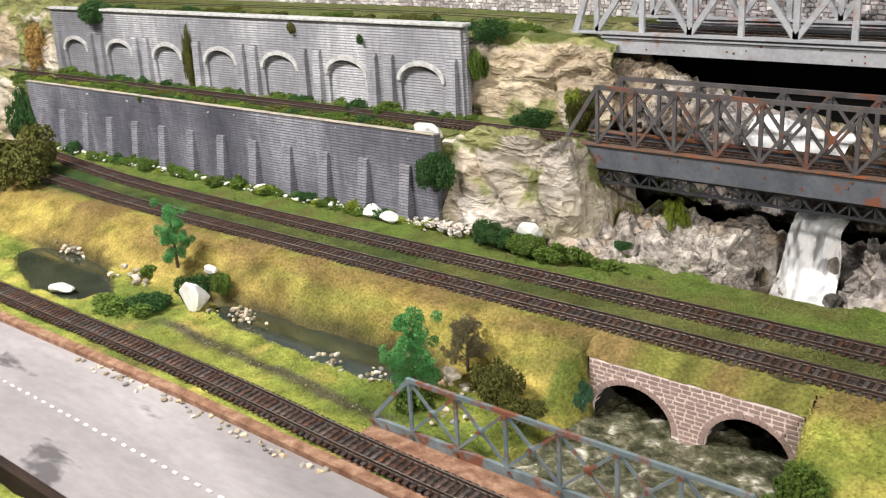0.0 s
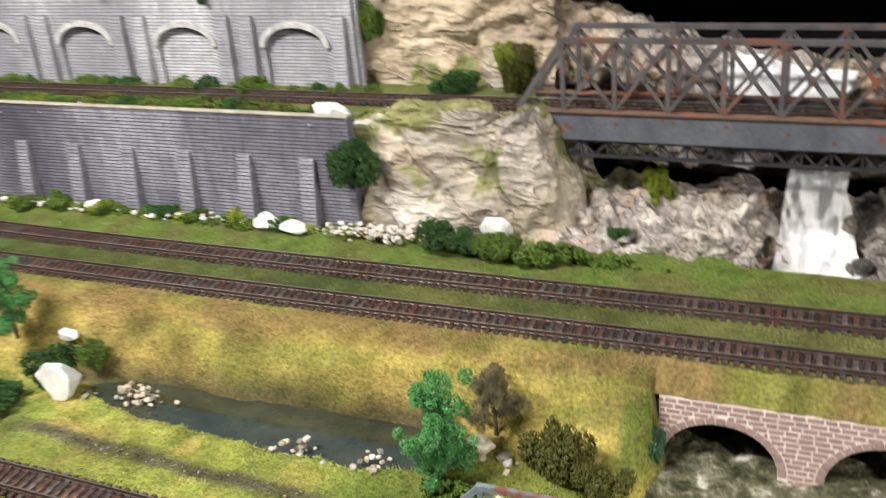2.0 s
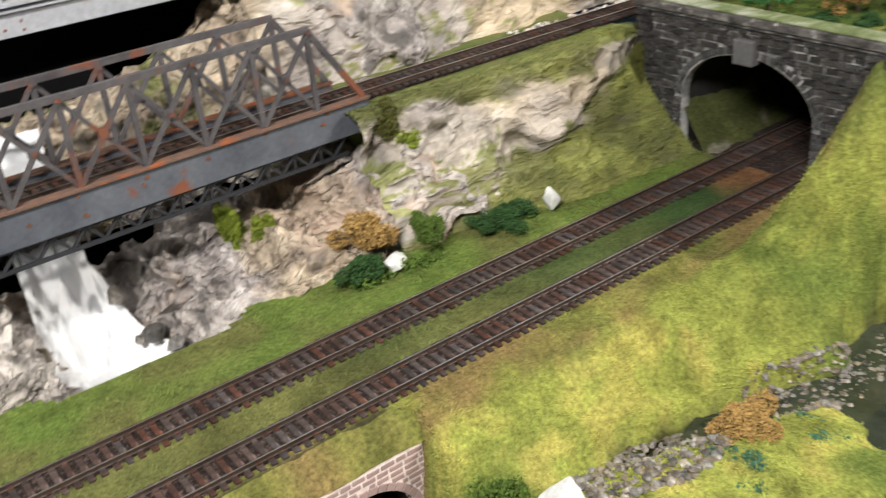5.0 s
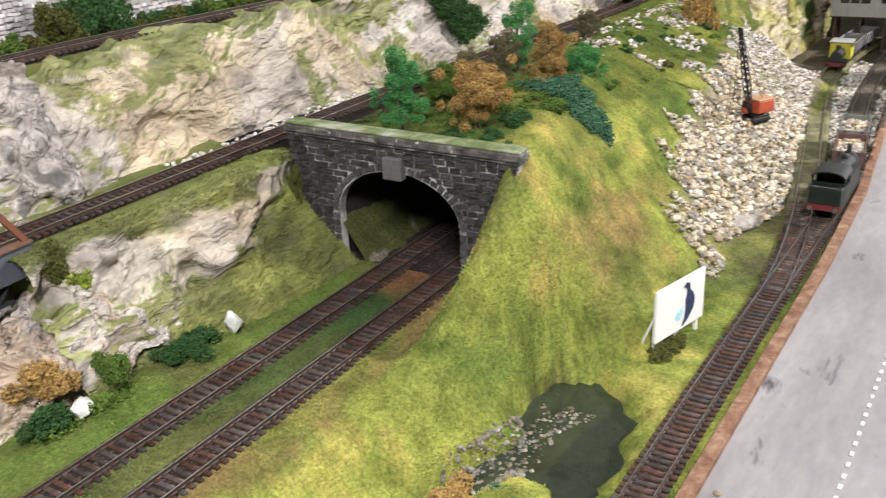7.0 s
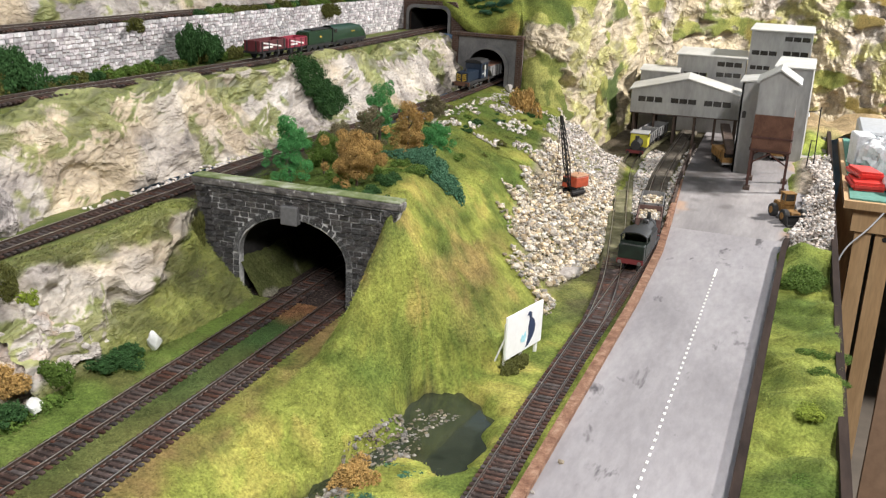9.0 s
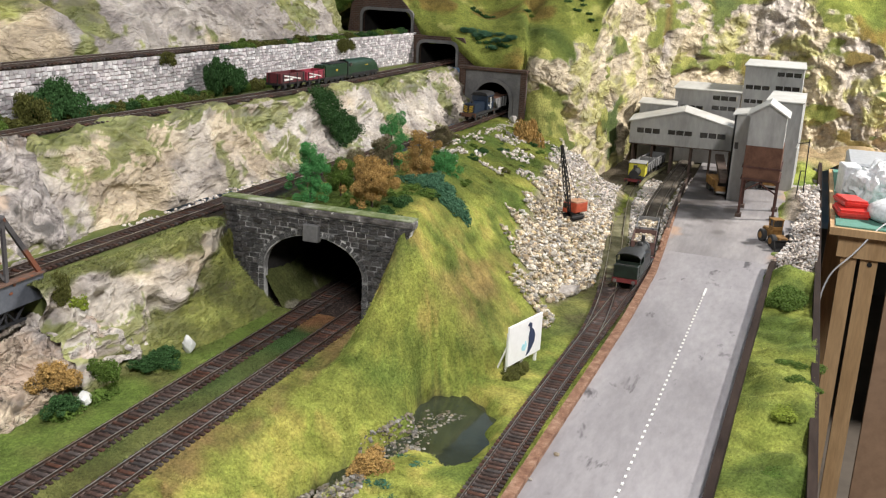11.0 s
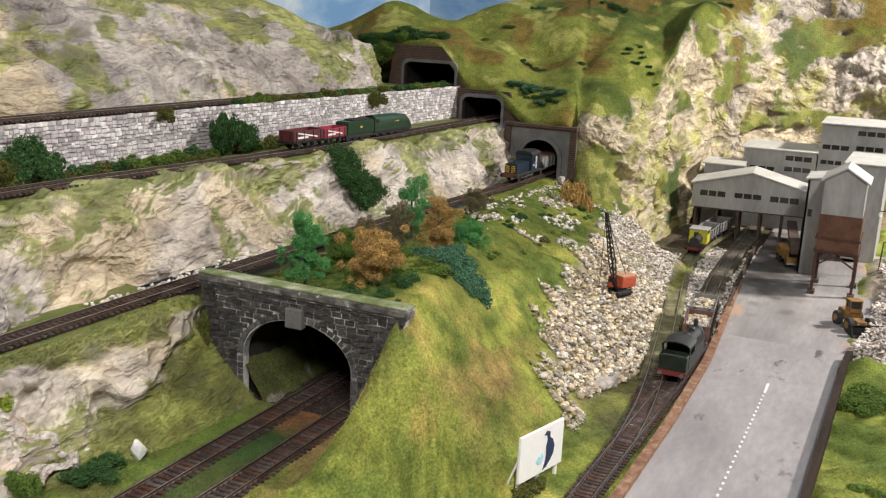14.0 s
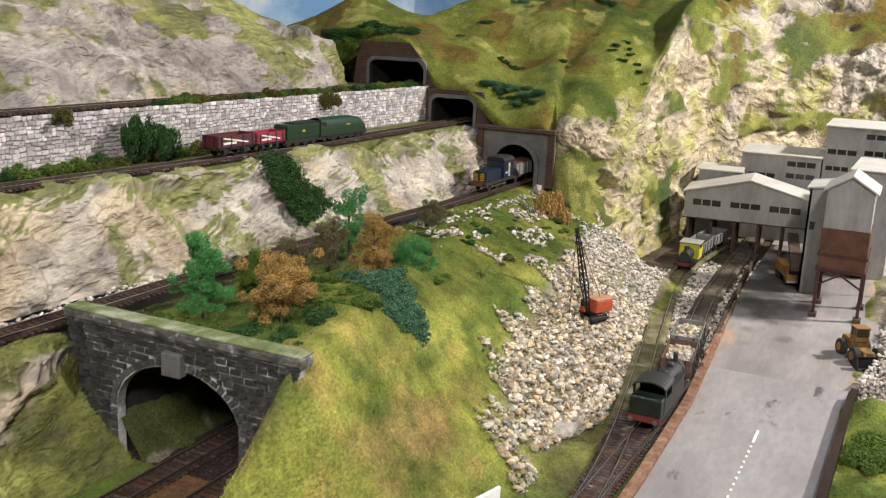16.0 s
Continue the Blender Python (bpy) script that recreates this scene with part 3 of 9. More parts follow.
    return np.clip(col * (1 + 0.26 * n2[..., None] + 0.24 * fbm(x, y, 3 + gz_, 75, 2)[..., None]), 0.004, 1)


xs = np.concatenate([np.arange(-1.75, 0.1715, 0.0052), [0.1715, 0.1755], np.arange(0.180, 1.86, 0.0052)])
ys = np.concatenate([np.concatenate([np.arange(-0.24, 0.146, 0.02), np.arange(0.146, 0.42, 0.0075)]), np.arange(0.42, 0.84, 0.0048)])
gx, gy = np.meshgrid(xs, ys, indexing="ij")
gz = ground_z(gx, gy)
faces = grid_faces(len(xs), len(ys))
fz = gz.ravel()[faces]
fx = gx.ravel()[faces]
keep = ~((fx.min(1) > 0.170) & (fx.max(1) < 0.177) & (fz.max(1) - fz.min(1) > 0.02))
keep &= ~((stream(gx, gy).ravel()[faces].max(1) < 1.02) & (fz.max(1) - fz.min(1) > 0.012) & (gy.ravel()[faces].min(1) > 0.56) & (gy.ravel()[faces].max(1) < 0.60))
keep &= ~((fx.max(1) < 1.56) & (gy.ravel()[faces].max(1) < 0.158))
keep &= ~(gy.ravel()[faces].max(1) > np.interp(fx.mean(1), [-0.345, -0.312, -0.215, -0.165], [0.745, 0.7165, 0.7150, 0.745]))
keep &= ~((fx.max(1) < 0.174) & (gy.ravel()[faces].min(1) > 0.735))
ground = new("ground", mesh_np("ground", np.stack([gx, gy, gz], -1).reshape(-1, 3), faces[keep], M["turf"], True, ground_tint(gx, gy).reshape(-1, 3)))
tagged(ground, "green and straw-coloured scenic turf of the model landscape", "ground", kind="structure")


# ---- rock faces ----
def resample(rows, nu, nv):
    rows = np.asarray(rows, float)

    def along(a, n):
        k = len(a)
        t = np.linspace(0, k - 1, n)
        i = np.clip(t.astype(int), 0, k - 2)
        f = (t - i).reshape(-1, *([1] * (a.ndim - 1)))
        p0, p1, p2, p3 = a[np.clip(i - 1, 0, k - 1)], a[i], a[i + 1], a[np.clip(i + 2, 0, k - 1)]
        return 0.5 * (2 * p1 + (p2 - p0) * f + (2 * p0 - 5 * p1 + 4 * p2 - p3) * f ** 2 + (3 * p1 - p0 - 3 * p2 + p3) * f ** 3)
    return along(along(rows, nv).transpose(1, 0, 2), nu)


def normals_of(p):
    du, dv = np.gradient(p, axis=0), np.gradient(p, axis=1)
    n = np.cross(du, dv)
    return n / np.maximum(np.linalg.norm(n, axis=-1, keepdims=True), 1e-9)


CREAM, PALE, MOSS = np.array((1.0, 0.96, 0.88)), np.array((0.90, 0.87, 0.88)), np.array((0.30, 0.36, 0.11))


def craggy(p, amp, scale, slant=0.35, n=None):
    """Plaster rock: broad folds with creases, and smeared strokes drawn out along slanting, swirling beds."""
    n = normals_of(p) if n is None else n
    x, y, z = p[..., 0], p[..., 1], p[..., 2]
    w = 0.85 / scale
    wx = x + y * 0.6 + w * fbm(x, y, z, scale * 0.55, 3)
    wz = z + w * fbm(x + 7, y, z + 3, scale * 0.55, 3)
    ca, sa = 1 / math.hypot(1, slant), slant / math.hypot(1, slant)
    u, v = ca * wx + sa * wz, 1.15 * (ca * wz - sa * wx)
    a = 1 - np.abs(fbm(u, y, v, scale, 2)) * 1.9
    b = fbm(u * 0.45 + 3, y * 0.5, v * 1.2, scale * 2.6, 3)
    c = 1 - np.abs(fbm(u * 0.40 + 5, y * 0.5, v * 1.3, scale * 5.0, 3)) * 1.9
    d_ = fbm(u * 0.5, y, v * 1.2 + 9, scale * 11, 2)
    return p + n * (amp * (0.55 * a + 0.36 * b + 0.12 * c + 0.08 * d_ - 0.42))[..., None]


LAST_TURF = []


def rock(name, rows, nu, nv, amp, scale, mat, label, base=CREAM, moss=0.5, flat_moss=0.55, kind="structure", slant=0.35, category="rock face", grassy=None):
    """grassy: a function of place that says where turf covers the rock."""
    flat = resample(rows, nu, nv)
    p = craggy(flat, amp, scale, slant)
    if grassy:
        p = flat + (p - flat) * (1 - 0.75 * np.clip(grassy(flat[..., 0], flat[..., 1], flat[..., 2]), 0, 1))[..., None]
    n = normals_of(p)
    n = n * np.sign(n[..., 1:2].mean() * -1 + 1e-9) if abs(n[..., 1].mean()) > abs(n[..., 2].mean()) else n * np.sign(n[..., 2].mean())
    x, y, z = p[..., 0], p[..., 1], p[..., 2]
    nfl = normals_of(flat)
    up = 0.45 * n[..., 2] + 0.55 * np.abs(nfl[..., 2])
    fine_n = fbm(x, y, z, 70, 3)
    m = np.clip(step(flat_moss, flat_moss + 0.10, up + 0.30 * fbm(x, y, z, 25, 3) + 0.10 * fine_n) + step(1.25 - moss, 1.35 - moss, 0.5 + fbm(x, y, z, 12, 4) + 0.16 * fine_n), 0, 1)
    grain = (1 + 0.16 * fbm(x, y, z, 50, 3))[..., None]
    col = blend(np.broadcast_to(base, p.shape), PALE, np.clip(0.5 + 0.9 * fbm(x, y, z, 9, 3), 0, 1)) * grain
    col = blend(col, np.array((0.98, 0.84, 0.62)), np.clip(0.8 * step(0.25, 0.7, fbm(x + 4, y, z, 8, 3)), 0, 1))
    green = blend(np.broadcast_to(MOSS, p.shape), np.array((0.50, 0.54, 0.22)), np.clip(0.5 + 1.2 * fbm(x, y, z, 40, 3), 0, 1))
    col = blend(col, green, m * 0.94)
    if grassy:
        turf = np.clip(grassy(x, y, z + 0.012 * fbm(x, y, z, 30, 3)), 0, 1)
        soil = blend(np.broadcast_to(np.array((0.60, 0.66, 0.20)), p.shape), np.array((0.36, 0.40, 0.14)), np.clip(0.5 + 1.2 * fbm(x, y, z, 28, 3), 0, 1))
        col = blend(col, soil, turf * 0.96)
    if grassy:
        LAST_TURF[:] = [p[turf > 0.6], col[turf > 0.6]]
    ob = new(name, mesh_np(name, p.reshape(-1, 3), grid_faces(nu, nv), mat, True, np.clip(col, 0.01, 1.1).reshape(-1, 3)))
    return tagged(ob, label, category, kind=kind)


def rows_by(xs, *levels):
    """Rows from base to top: each level a list of (y, z), one for each x; x may lean by a third value."""
    return [[(x + (q[2] if len(q) > 2 else 0), q[0], q[1]) for x, q in zip(xs, lv)] for lv in levels]


rock("rock_face", [[(-0.617, 0.724, -0.01), (-0.56, 0.717, -0.01), (-0.49, 0.712, -0.01), (-0.437, 0.722, -0.01), (-0.428, 0.82, -0.01)],
                   [(-0.617, 0.730, 0.045), (-0.55, 0.725, 0.045), (-0.49, 0.724, 0.050), (-0.450, 0.735, 0.045), (-0.448, 0.83, 0.04)],
                   [(-0.617, 0.737, 0.086), (-0.55, 0.736, 0.094), (-0.50, 0.736, 0.096), (-0.468, 0.745, 0.092), (-0.468, 0.84, 0.08)],
                   [(-0.617, 0.765, 0.088), (-0.55, 0.765, 0.089), (-0.50, 0.765, 0.088), (-0.485, 0.765, 0.086), (-0.485, 0.84, 0.08)]],
     130, 80, 0.010, 20, M["rock"], "cream plaster rock face below the upper track", moss=0.46, flat_moss=0.50, base=np.array((0.74, 0.69, 0.56)))

bx = [-0.47, -0.40, -0.34, -0.312, -0.290, -0.262, -0.240, -0.222, -0.20, -0.13, -0.06, 0.0]
bank_rows = rows_by(bx, [(0.712, -0.012)] * 3 + [(0.716, -0.03)] + [(0.712, -0.085)] * 4 + [(0.712, -0.03)] + [(0.712, -0.012)] * 3,
                    [(0.722, 0.008), (0.726, 0.004), (0.726, 0.006), (0.735, -0.005), (0.728, -0.080), (0.728, -0.080), (0.728, -0.080), (0.730, -0.070), (0.726, -0.010), (0.722, 0.010), (0.718, 0.018), (0.712, 0.01)],
                    [(0.765, 0.020), (0.768, 0.012), (0.765, 0.014), (0.772, 0.010), (0.775, -0.070), (0.775, -0.072), (0.772, -0.070), (0.765, -0.040), (0.765, 0.002), (0.760, 0.020), (0.745, 0.045), (0.74, 0.04)],
                    [(0.815, 0.018), (0.815, 0.008), (0.815, 0.010), (0.820, 0.008), (0.822, -0.045), (0.822, -0.048), (0.815, -0.040), (0.810, 0.000), (0.812, 0.006), (0.805, 0.020), (0.790, 0.055), (0.78, 0.06)],
                    [(0.848, 0.006), (0.848, 0.000), (0.848, 0.000), (0.848, 0.000), (0.846, 0.004), (0.846, 0.002), (0.846, 0.004), (0.846, 0.006), (0.846, 0.006), (0.84, 0.020), (0.82, 0.060), (0.81, 0.07)],
                    [(0.853, -0.10)] * 12)
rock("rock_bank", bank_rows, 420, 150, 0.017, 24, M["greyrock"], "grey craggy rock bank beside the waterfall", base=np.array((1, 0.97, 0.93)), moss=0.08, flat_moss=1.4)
lx = [-0.52, -0.46, -0.41, -0.367, -0.297, -0.225, -0.15, -0.09, -0.04, 0.02]
rock("rock_ledge", rows_by(lx, [(0.930, -0.02)] * 10, [(0.925, 0.05)] * 10, [(0.856, 0.09), (0.856, 0.08), (0.858, 0.07), (0.858, 0.06), (0.860, 0.05), (0.860, 0.05), (0.858, 0.06), (0.85, 0.07), (0.83, 0.07), (0.82, 0.07)],
                           [(0.862, 0.150), (0.862, 0.139), (0.862, 0.120), (0.864, 0.108), (0.866, 0.094), (0.866, 0.092), (0.864, 0.110), (0.856, 0.150), (0.845, 0.150), (0.84, 0.150)],
                           [(0.89, 0.155), (0.885, 0.142), (0.885, 0.122), (0.885, 0.110), (0.885, 0.096), (0.885, 0.094), (0.885, 0.115), (0.88, 0.160), (0.87, 0.166), (0.87, 0.166)],
                           [(0.90, 0.0)] * 10),
     150, 70, 0.012, 30, M["greyrock"], "pale craggy rock ledge between the two bridges", base=np.array((1.1, 1.05, 0.97)), moss=0.3, flat_moss=0.95)
rock("rock_face", rows_by([-0.66, -0.60, -0.55, -0.50, -0.478], [(0.834, 0.075)] * 5, [(0.838, 0.12)] * 5, [(0.843, 0.165)] * 5, [(0.90, 0.178)] * 5),
     80, 40, 0.010, 24, M["rock"], "cream plaster rock face beside the pale girder bridge", moss=0.45, base=np.array((0.74, 0.69, 0.56)))
rock("rock_face", rows_by([-1.76, -1.65, -1.55, -1.46], [(0.800, 0.075)] * 3 + [(0.815, 0.075)], [(0.815, 0.13)] * 3 + [(0.825, 0.13)], [(0.835, 0.175)] * 4, [(0.90, 0.185)] * 4),
     70, 40, 0.014, 20, M["rock"], "cream plaster rock face at the arcaded wall's end", moss=0.3)
rock("rock_face", rows_by([-1.76, -1.60, -1.50, -1.385], [(0.690, -0.01)] * 3 + [(0.712, -0.01)], [(0.705, 0.05)] * 3 + [(0.720, 0.05)], [(0.722, 0.092)] * 4, [(0.76, 0.088)] * 4),
     70, 40, 0.014, 20, M["rock"], "cream plaster rock face at the retaining wall's end", moss=0.4)
rx = [-0.085, -0.03, 0.03, 0.09, 0.135, 0.166]
rock("rock_slope", rows_by(rx, [(0.705, -0.012)] + [(0.700, -0.012), (0.682, -0.012), (0.676, -0.012), (0.676, -0.012), (0.676, -0.012)],
                           [(0.722, 0.022), (0.716, 0.012), (0.698, 0.008), (0.694, 0.008), (0.694, 0.010), (0.694, 0.010)],
                           [(0.742, 0.050), (0.735, 0.040), (0.722, 0.034), (0.720, 0.036), (0.722, 0.038), (0.724, 0.040)],
                           [(0.750, 0.078), (0.744, 0.080), (0.738, 0.081), (0.736, 0.082), (0.738, 0.082), (0.742, 0.083)],
                           [(0.768, 0.080)] * 6),
     190, 80, 0.012, 20, M["rock"], "weathered cream rock slope beside the tunnel mouth", base=np.array((0.84, 0.79, 0.70)), moss=0.50,
     grassy=lambda x, y, z: np.maximum(step(0.006, -0.006, z - lerp_tab(x, [-0.09, 0.0, 0.06, 0.128, 0.166], [0.0, 0.010, 0.026, 0.050, 0.062])), step(0.070, 0.078, z)))
rt = np.random.RandomState(17)
pick = rt.randint(0, len(LAST_TURF[0]), 26000)
root_p = LAST_TURF[0][pick] + rt.normal(0, 0.0007, (26000, 3))
ang_ = rt.uniform(0, 6.283, 26000)
tan_ = np.stack([np.cos(ang_), np.sin(ang_), 0 * ang_], -1)
out_v = np.stack([-np.sin(ang_), np.cos(ang_) * 0.6 - 0.4, rt.uniform(0.35, 0.9, 26000)], -1) * rt.uniform(0.0012, 0.0030, (26000, 1))
tri = np.stack([root_p - tan_ * 0.0004, root_p + tan_ * 0.0004, root_p + out_v], 1)
tcol = np.repeat(LAST_TURF[1][pick] * rt.uniform(0.35, 0.62, (26000, 1)), 3, 0)
tagged(new("grass_fibres", mesh_np("grass_fibres", tri.reshape(-1, 3), np.arange(78000).reshape(-1, 3), M["blade"], False, np.clip(tcol, 0.004, 1))), "short green static grass on the rock slope", "grass", kind="stuff")
ux = [-0.10, 0.08, 0.25, 0.42, 0.58, 0.75, 0.92, 1.10]
rock("rock_face", rows_by(ux, [(0.822, 0.078)] * 3 + [(0.812, 0.076), (0.802, 0.076), (0.792, 0.076), (0.782, 0.076), (0.776, 0.076)],
                          [(0.832, 0.105), (0.832, 0.105), (0.832, 0.105), (0.836, 0.100), (0.825, 0.100), (0.812, 0.100), (0.80, 0.100), (0.795, 0.10)],
                          [(0.846, 0.138), (0.842, 0.140), (0.844, 0.137), (0.852, 0.132), (0.838, 0.138), (0.826, 0.135), (0.818, 0.13), (0.812, 0.13)],
                          [(0.872, 0.164), (0.872, 0.164), (0.868, 0.164), (0.862, 0.164), (0.852, 0.163), (0.845, 0.161), (0.838, 0.158), (0.834, 0.158)],
                          [(0.90, 0.1655)] * 3 + [(0.88, 0.1655), (0.87, 0.1645), (0.865, 0.163), (0.86, 0.160), (0.86, 0.160)]),
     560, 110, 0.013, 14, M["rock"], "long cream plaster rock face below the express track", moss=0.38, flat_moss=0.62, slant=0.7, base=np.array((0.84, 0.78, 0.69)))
vx = [-1.75, -0.9, -0.2, 0.2, 0.5, 0.75, 0.9, 1.0, 1.09]
rock("mountain_side", rows_by(vx, [(1.03, 0.205)] * 7 + [(1.04, 0.205), (1.055, 0.205)], [(1.055, 0.255)] * 6 + [(1.055, 0.25), (1.06, 0.25), (1.065, 0.24)],
                              [(1.10, 0.305), (1.10, 0.305), (1.10, 0.305), (1.10, 0.30), (1.095, 0.30), (1.09, 0.295), (1.085, 0.285), (1.08, 0.275), (1.075, 0.26)],
                              [(1.18, 0.36), (1.18, 0.37), (1.18, 0.37), (1.17, 0.365), (1.16, 0.355), (1.14, 0.335), (1.12, 0.315), (1.10, 0.295), (1.085, 0.275)],
                              [(1.30, 0.44), (1.30, 0.44), (1.30, 0.44), (1.29, 0.435), (1.27, 0.42), (1.23, 0.385), (1.18, 0.345), (1.14, 0.312), (1.10, 0.283)],
                              [(1.45, 0.40)] * 5 + [(1.40, 0.34), (1.3, 0.30), (1.25, 0.27), (1.2, 0.24)]),
     620, 150, 0.020, 9, M["rock"], "pale mountain side of plaster rock with grassy ledges", base=np.array((0.56, 0.53, 0.54)), moss=0.24, flat_moss=0.92, slant=0.8,
     grassy=lambda x, y, z: step(0.18, 0.40, 0.9 * fbm(x * 0.6, y, z * 2.2, 9, 4) + 5.0 * (z - 0.312)) * step(0.215, 0.235, z))


# ---- the corner hill ----
# columns fan out from a place in front of the layout: slope k = (y - 0.22) / (x + 0.55); each row gives x and z
HK = [0.60, 0.53, 0.494, 0.45, 0.425, 0.407, 0.38, 0.337, 0.296, 0.286, 0.268, 0.246, 0.215, 0.185, 0.155, 0.125, 0.069, 0.015, -0.012, -0.038, -0.068, -0.11, -0.16, -0.26]
HILL_ROWS = [
    ([1.12, 1.12, 1.122, 1.122, 1.120, 1.110, 1.110, 1.090, 1.089, 1.088, 1.060, 1.080, 1.125, 1.29, 1.51, 1.61, 1.73, 1.78, 1.79, 1.79, 1.79, 1.79, 1.79, 1.79],
     [0.20, 0.24, 0.272, 0.270, 0.236, 0.203, 0.203, 0.158, 0.156, 0.02, -0.03, -0.06, -0.06, -0.06, -0.06, -0.06, -0.06, -0.06, -0.06, -0.06, -0.06, -0.06, -0.06, -0.06]),
    ([1.12, 1.12, 1.120, 1.120, 1.118, 1.108, 1.108, 1.088, 1.088, 1.092, 1.070, 1.090, 1.135, 1.30, 1.52, 1.62, 1.74, 1.79, 1.80, 1.80, 1.80, 1.80, 1.80, 1.80],
     [0.25, 0.27, 0.293, 0.292, 0.250, 0.222, 0.221, 0.175, 0.173, 0.08, 0.05, 0.03, -0.01, -0.03, -0.03, -0.03, -0.03, -0.03, -0.03, -0.03, -0.035, -0.035, -0.038, -0.04]),
    ([1.14, 1.14, 1.150, 1.150, 1.150, 1.140, 1.140, 1.130, 1.120, 1.105, 1.095, 1.120, 1.190, 1.39, 1.535, 1.63, 1.755, 1.80, 1.81, 1.81, 1.81, 1.81, 1.81, 1.81],
     [0.27, 0.29, 0.306, 0.303, 0.282, 0.254, 0.246, 0.208, 0.200, 0.15, 0.12, 0.11, 0.10, 0.16, 0.16, 0.15, 0.12, 0.14, 0.14, 0.12, 0.10, 0.08, 0.05, 0.02]),
    ([1.16, 1.17, 1.200, 1.200, 1.200, 1.200, 1.200, 1.220, 1.220, 1.140, 1.130, 1.160, 1.270, 1.48, 1.56, 1.66, 1.78, 1.83, 1.84, 1.84, 1.84, 1.84, 1.84, 1.84],
     [0.28, 0.31, 0.320, 0.312, 0.302, 0.286, 0.278, 0.256, 0.265, 0.205, 0.200, 0.19, 0.205, 0.345, 0.348, 0.30, 0.255, 0.305, 0.295, 0.262, 0.21, 0.16, 0.11, 0.06]),
    ([1.18, 1.21, 1.260, 1.280, 1.300, 1.320, 1.330, 1.400, 1.450, 1.420, 1.410, 1.400, 1.450, 1.65, 1.70, 1.76, 1.86, 1.88, 1.89, 1.89, 1.89, 1.89, 1.89, 1.89],
     [0.29, 0.33, 0.336, 0.322, 0.320, 0.318, 0.320, 0.326, 0.345, 0.330, 0.326, 0.32, 0.320, 0.395, 0.405, 0.39, 0.36, 0.37, 0.355, 0.325, 0.27, 0.21, 0.15, 0.08]),
    ([1.22, 1.26, 1.320, 1.400, 1.420, 1.450, 1.500, 1.600, 1.700, 1.700, 1.720, 1.750, 1.800, 1.85, 1.87, 1.90, 1.93, 1.95, 1.95, 1.95, 1.95, 1.95, 1.95, 1.95],
     [0.30, 0.34, 0.345, 0.327, 0.336, 0.348, 0.365, 0.396, 0.430, 0.435, 0.440, 0.45, 0.46, 0.465, 0.468, 0.47, 0.46, 0.425, 0.41, 0.39, 0.335, 0.27, 0.20, 0.10]),
    ([1.40, 1.42, 1.46, 1.55, 1.58, 1.62, 1.68, 1.78, 1.88, 1.88, 1.90, 1.93, 1.98, 2.02, 2.03, 2.05, 2.07, 2.09, 2.09, 2.09, 2.09, 2.09, 2.09, 2.09],
     [0.15, 0.18, 0.19, 0.18, 0.19, 0.20, 0.21, 0.25, 0.28, 0.28, 0.28, 0.29, 0.30, 0.30, 0.30, 0.30, 0.30, 0.27, 0.26, 0.24, 0.18, 0.12, 0.06, -0.02])]
flat = resample([[(x, 0.22 + k * (x + 0.55), z) for k, x, z in zip(HK, *row)] for row in HILL_ROWS], 560, 300)
hk = (flat[..., 1] - 0.22) / (flat[..., 0] + 0.55)
fx_, fy_, fz_ = flat[..., 0], flat[..., 1], flat[..., 2]
# how high the quarried rock reaches, column by column, with ledges of turf in it
reach = lerp_tab(hk, HK[::-1], [0.05, 0.10, 0.15, 0.20, 0.270, 0.310, 0.340, 0.400, 0.400, 0.350, 0.340, 0.200, 0.180, 0.185, 0.185, 0.10, 0.0, 0.0, 0.0, 0.0, 0.0, 0.0, 0.0, 0.0])
crest_up = step(0.128, 0.115, hk) * step(0.030, 0.045, hk) * step(0.372, 0.385, fz_ + 0.02 * fbm(fx_, fy_, fz_, 14, 3)) * step(0.455, 0.430, fz_)
ledges = step(0.24, 0.46, fbm(fx_, fy_, fz_ * 1.6, 12, 4) + 0.45 * step(0.25, 0.34, fz_) * step(0.12, 0.10, hk) + 0.55 * step(0.215, 0.25, hk) - 0.35 * step(0.16, 0.20, hk) * step(0.14, 0.20, fz_))
stone = np.clip(step(-0.010, 0.012, reach - fz_ + 0.030 * fbm(fx_, fy_, fz_, 22, 4)) * (1 - 0.97 * ledges) + 0.85 * crest_up * step(-0.3, 0.1, fbm(fx_, fy_, fz_, 20, 3)), 0, 1)
hn = normals_of(flat)
hn = hn * np.sign((hn[..., :1] * -1 + hn[..., 2:]))
dunes = 0.020 * fbm(fx_, fy_, 4, 7, 2) * step(0.0, 0.06, fz_ - reach - 0.02) * step(1.14, 1.24, fx_)
flat = flat + np.stack([0 * dunes, 0 * dunes, dunes], -1)
rough_p = craggy(flat, 0.024, 12, 2.2, hn)
hill_p = flat + (rough_p - flat) * (0.08 + 0.92 * stone)[..., None] * step(-0.045, -0.01, fz_)[..., None]
x, y, z = hill_p[..., 0], hill_p[..., 1], hill_p[..., 2]
n1, n2, n3, n4 = fbm(x, y, 1, 6, 3), fbm(x, y, z, 24, 4), fbm(x, y, 5, 11, 3), fbm(x, y, z, 60, 3)
grass = blend(np.broadcast_to(np.array((0.200, 0.225, 0.050)), hill_p.shape), np.array((0.060, 0.092, 0.024)), np.clip(0.50 + 1.1 * n1, 0, 1))
grass = blend(grass, np.array((0.185, 0.120, 0.036)), np.clip(step(0.02, 0.5, n3 + 0.25 * n2) * 0.8, 0, 1))
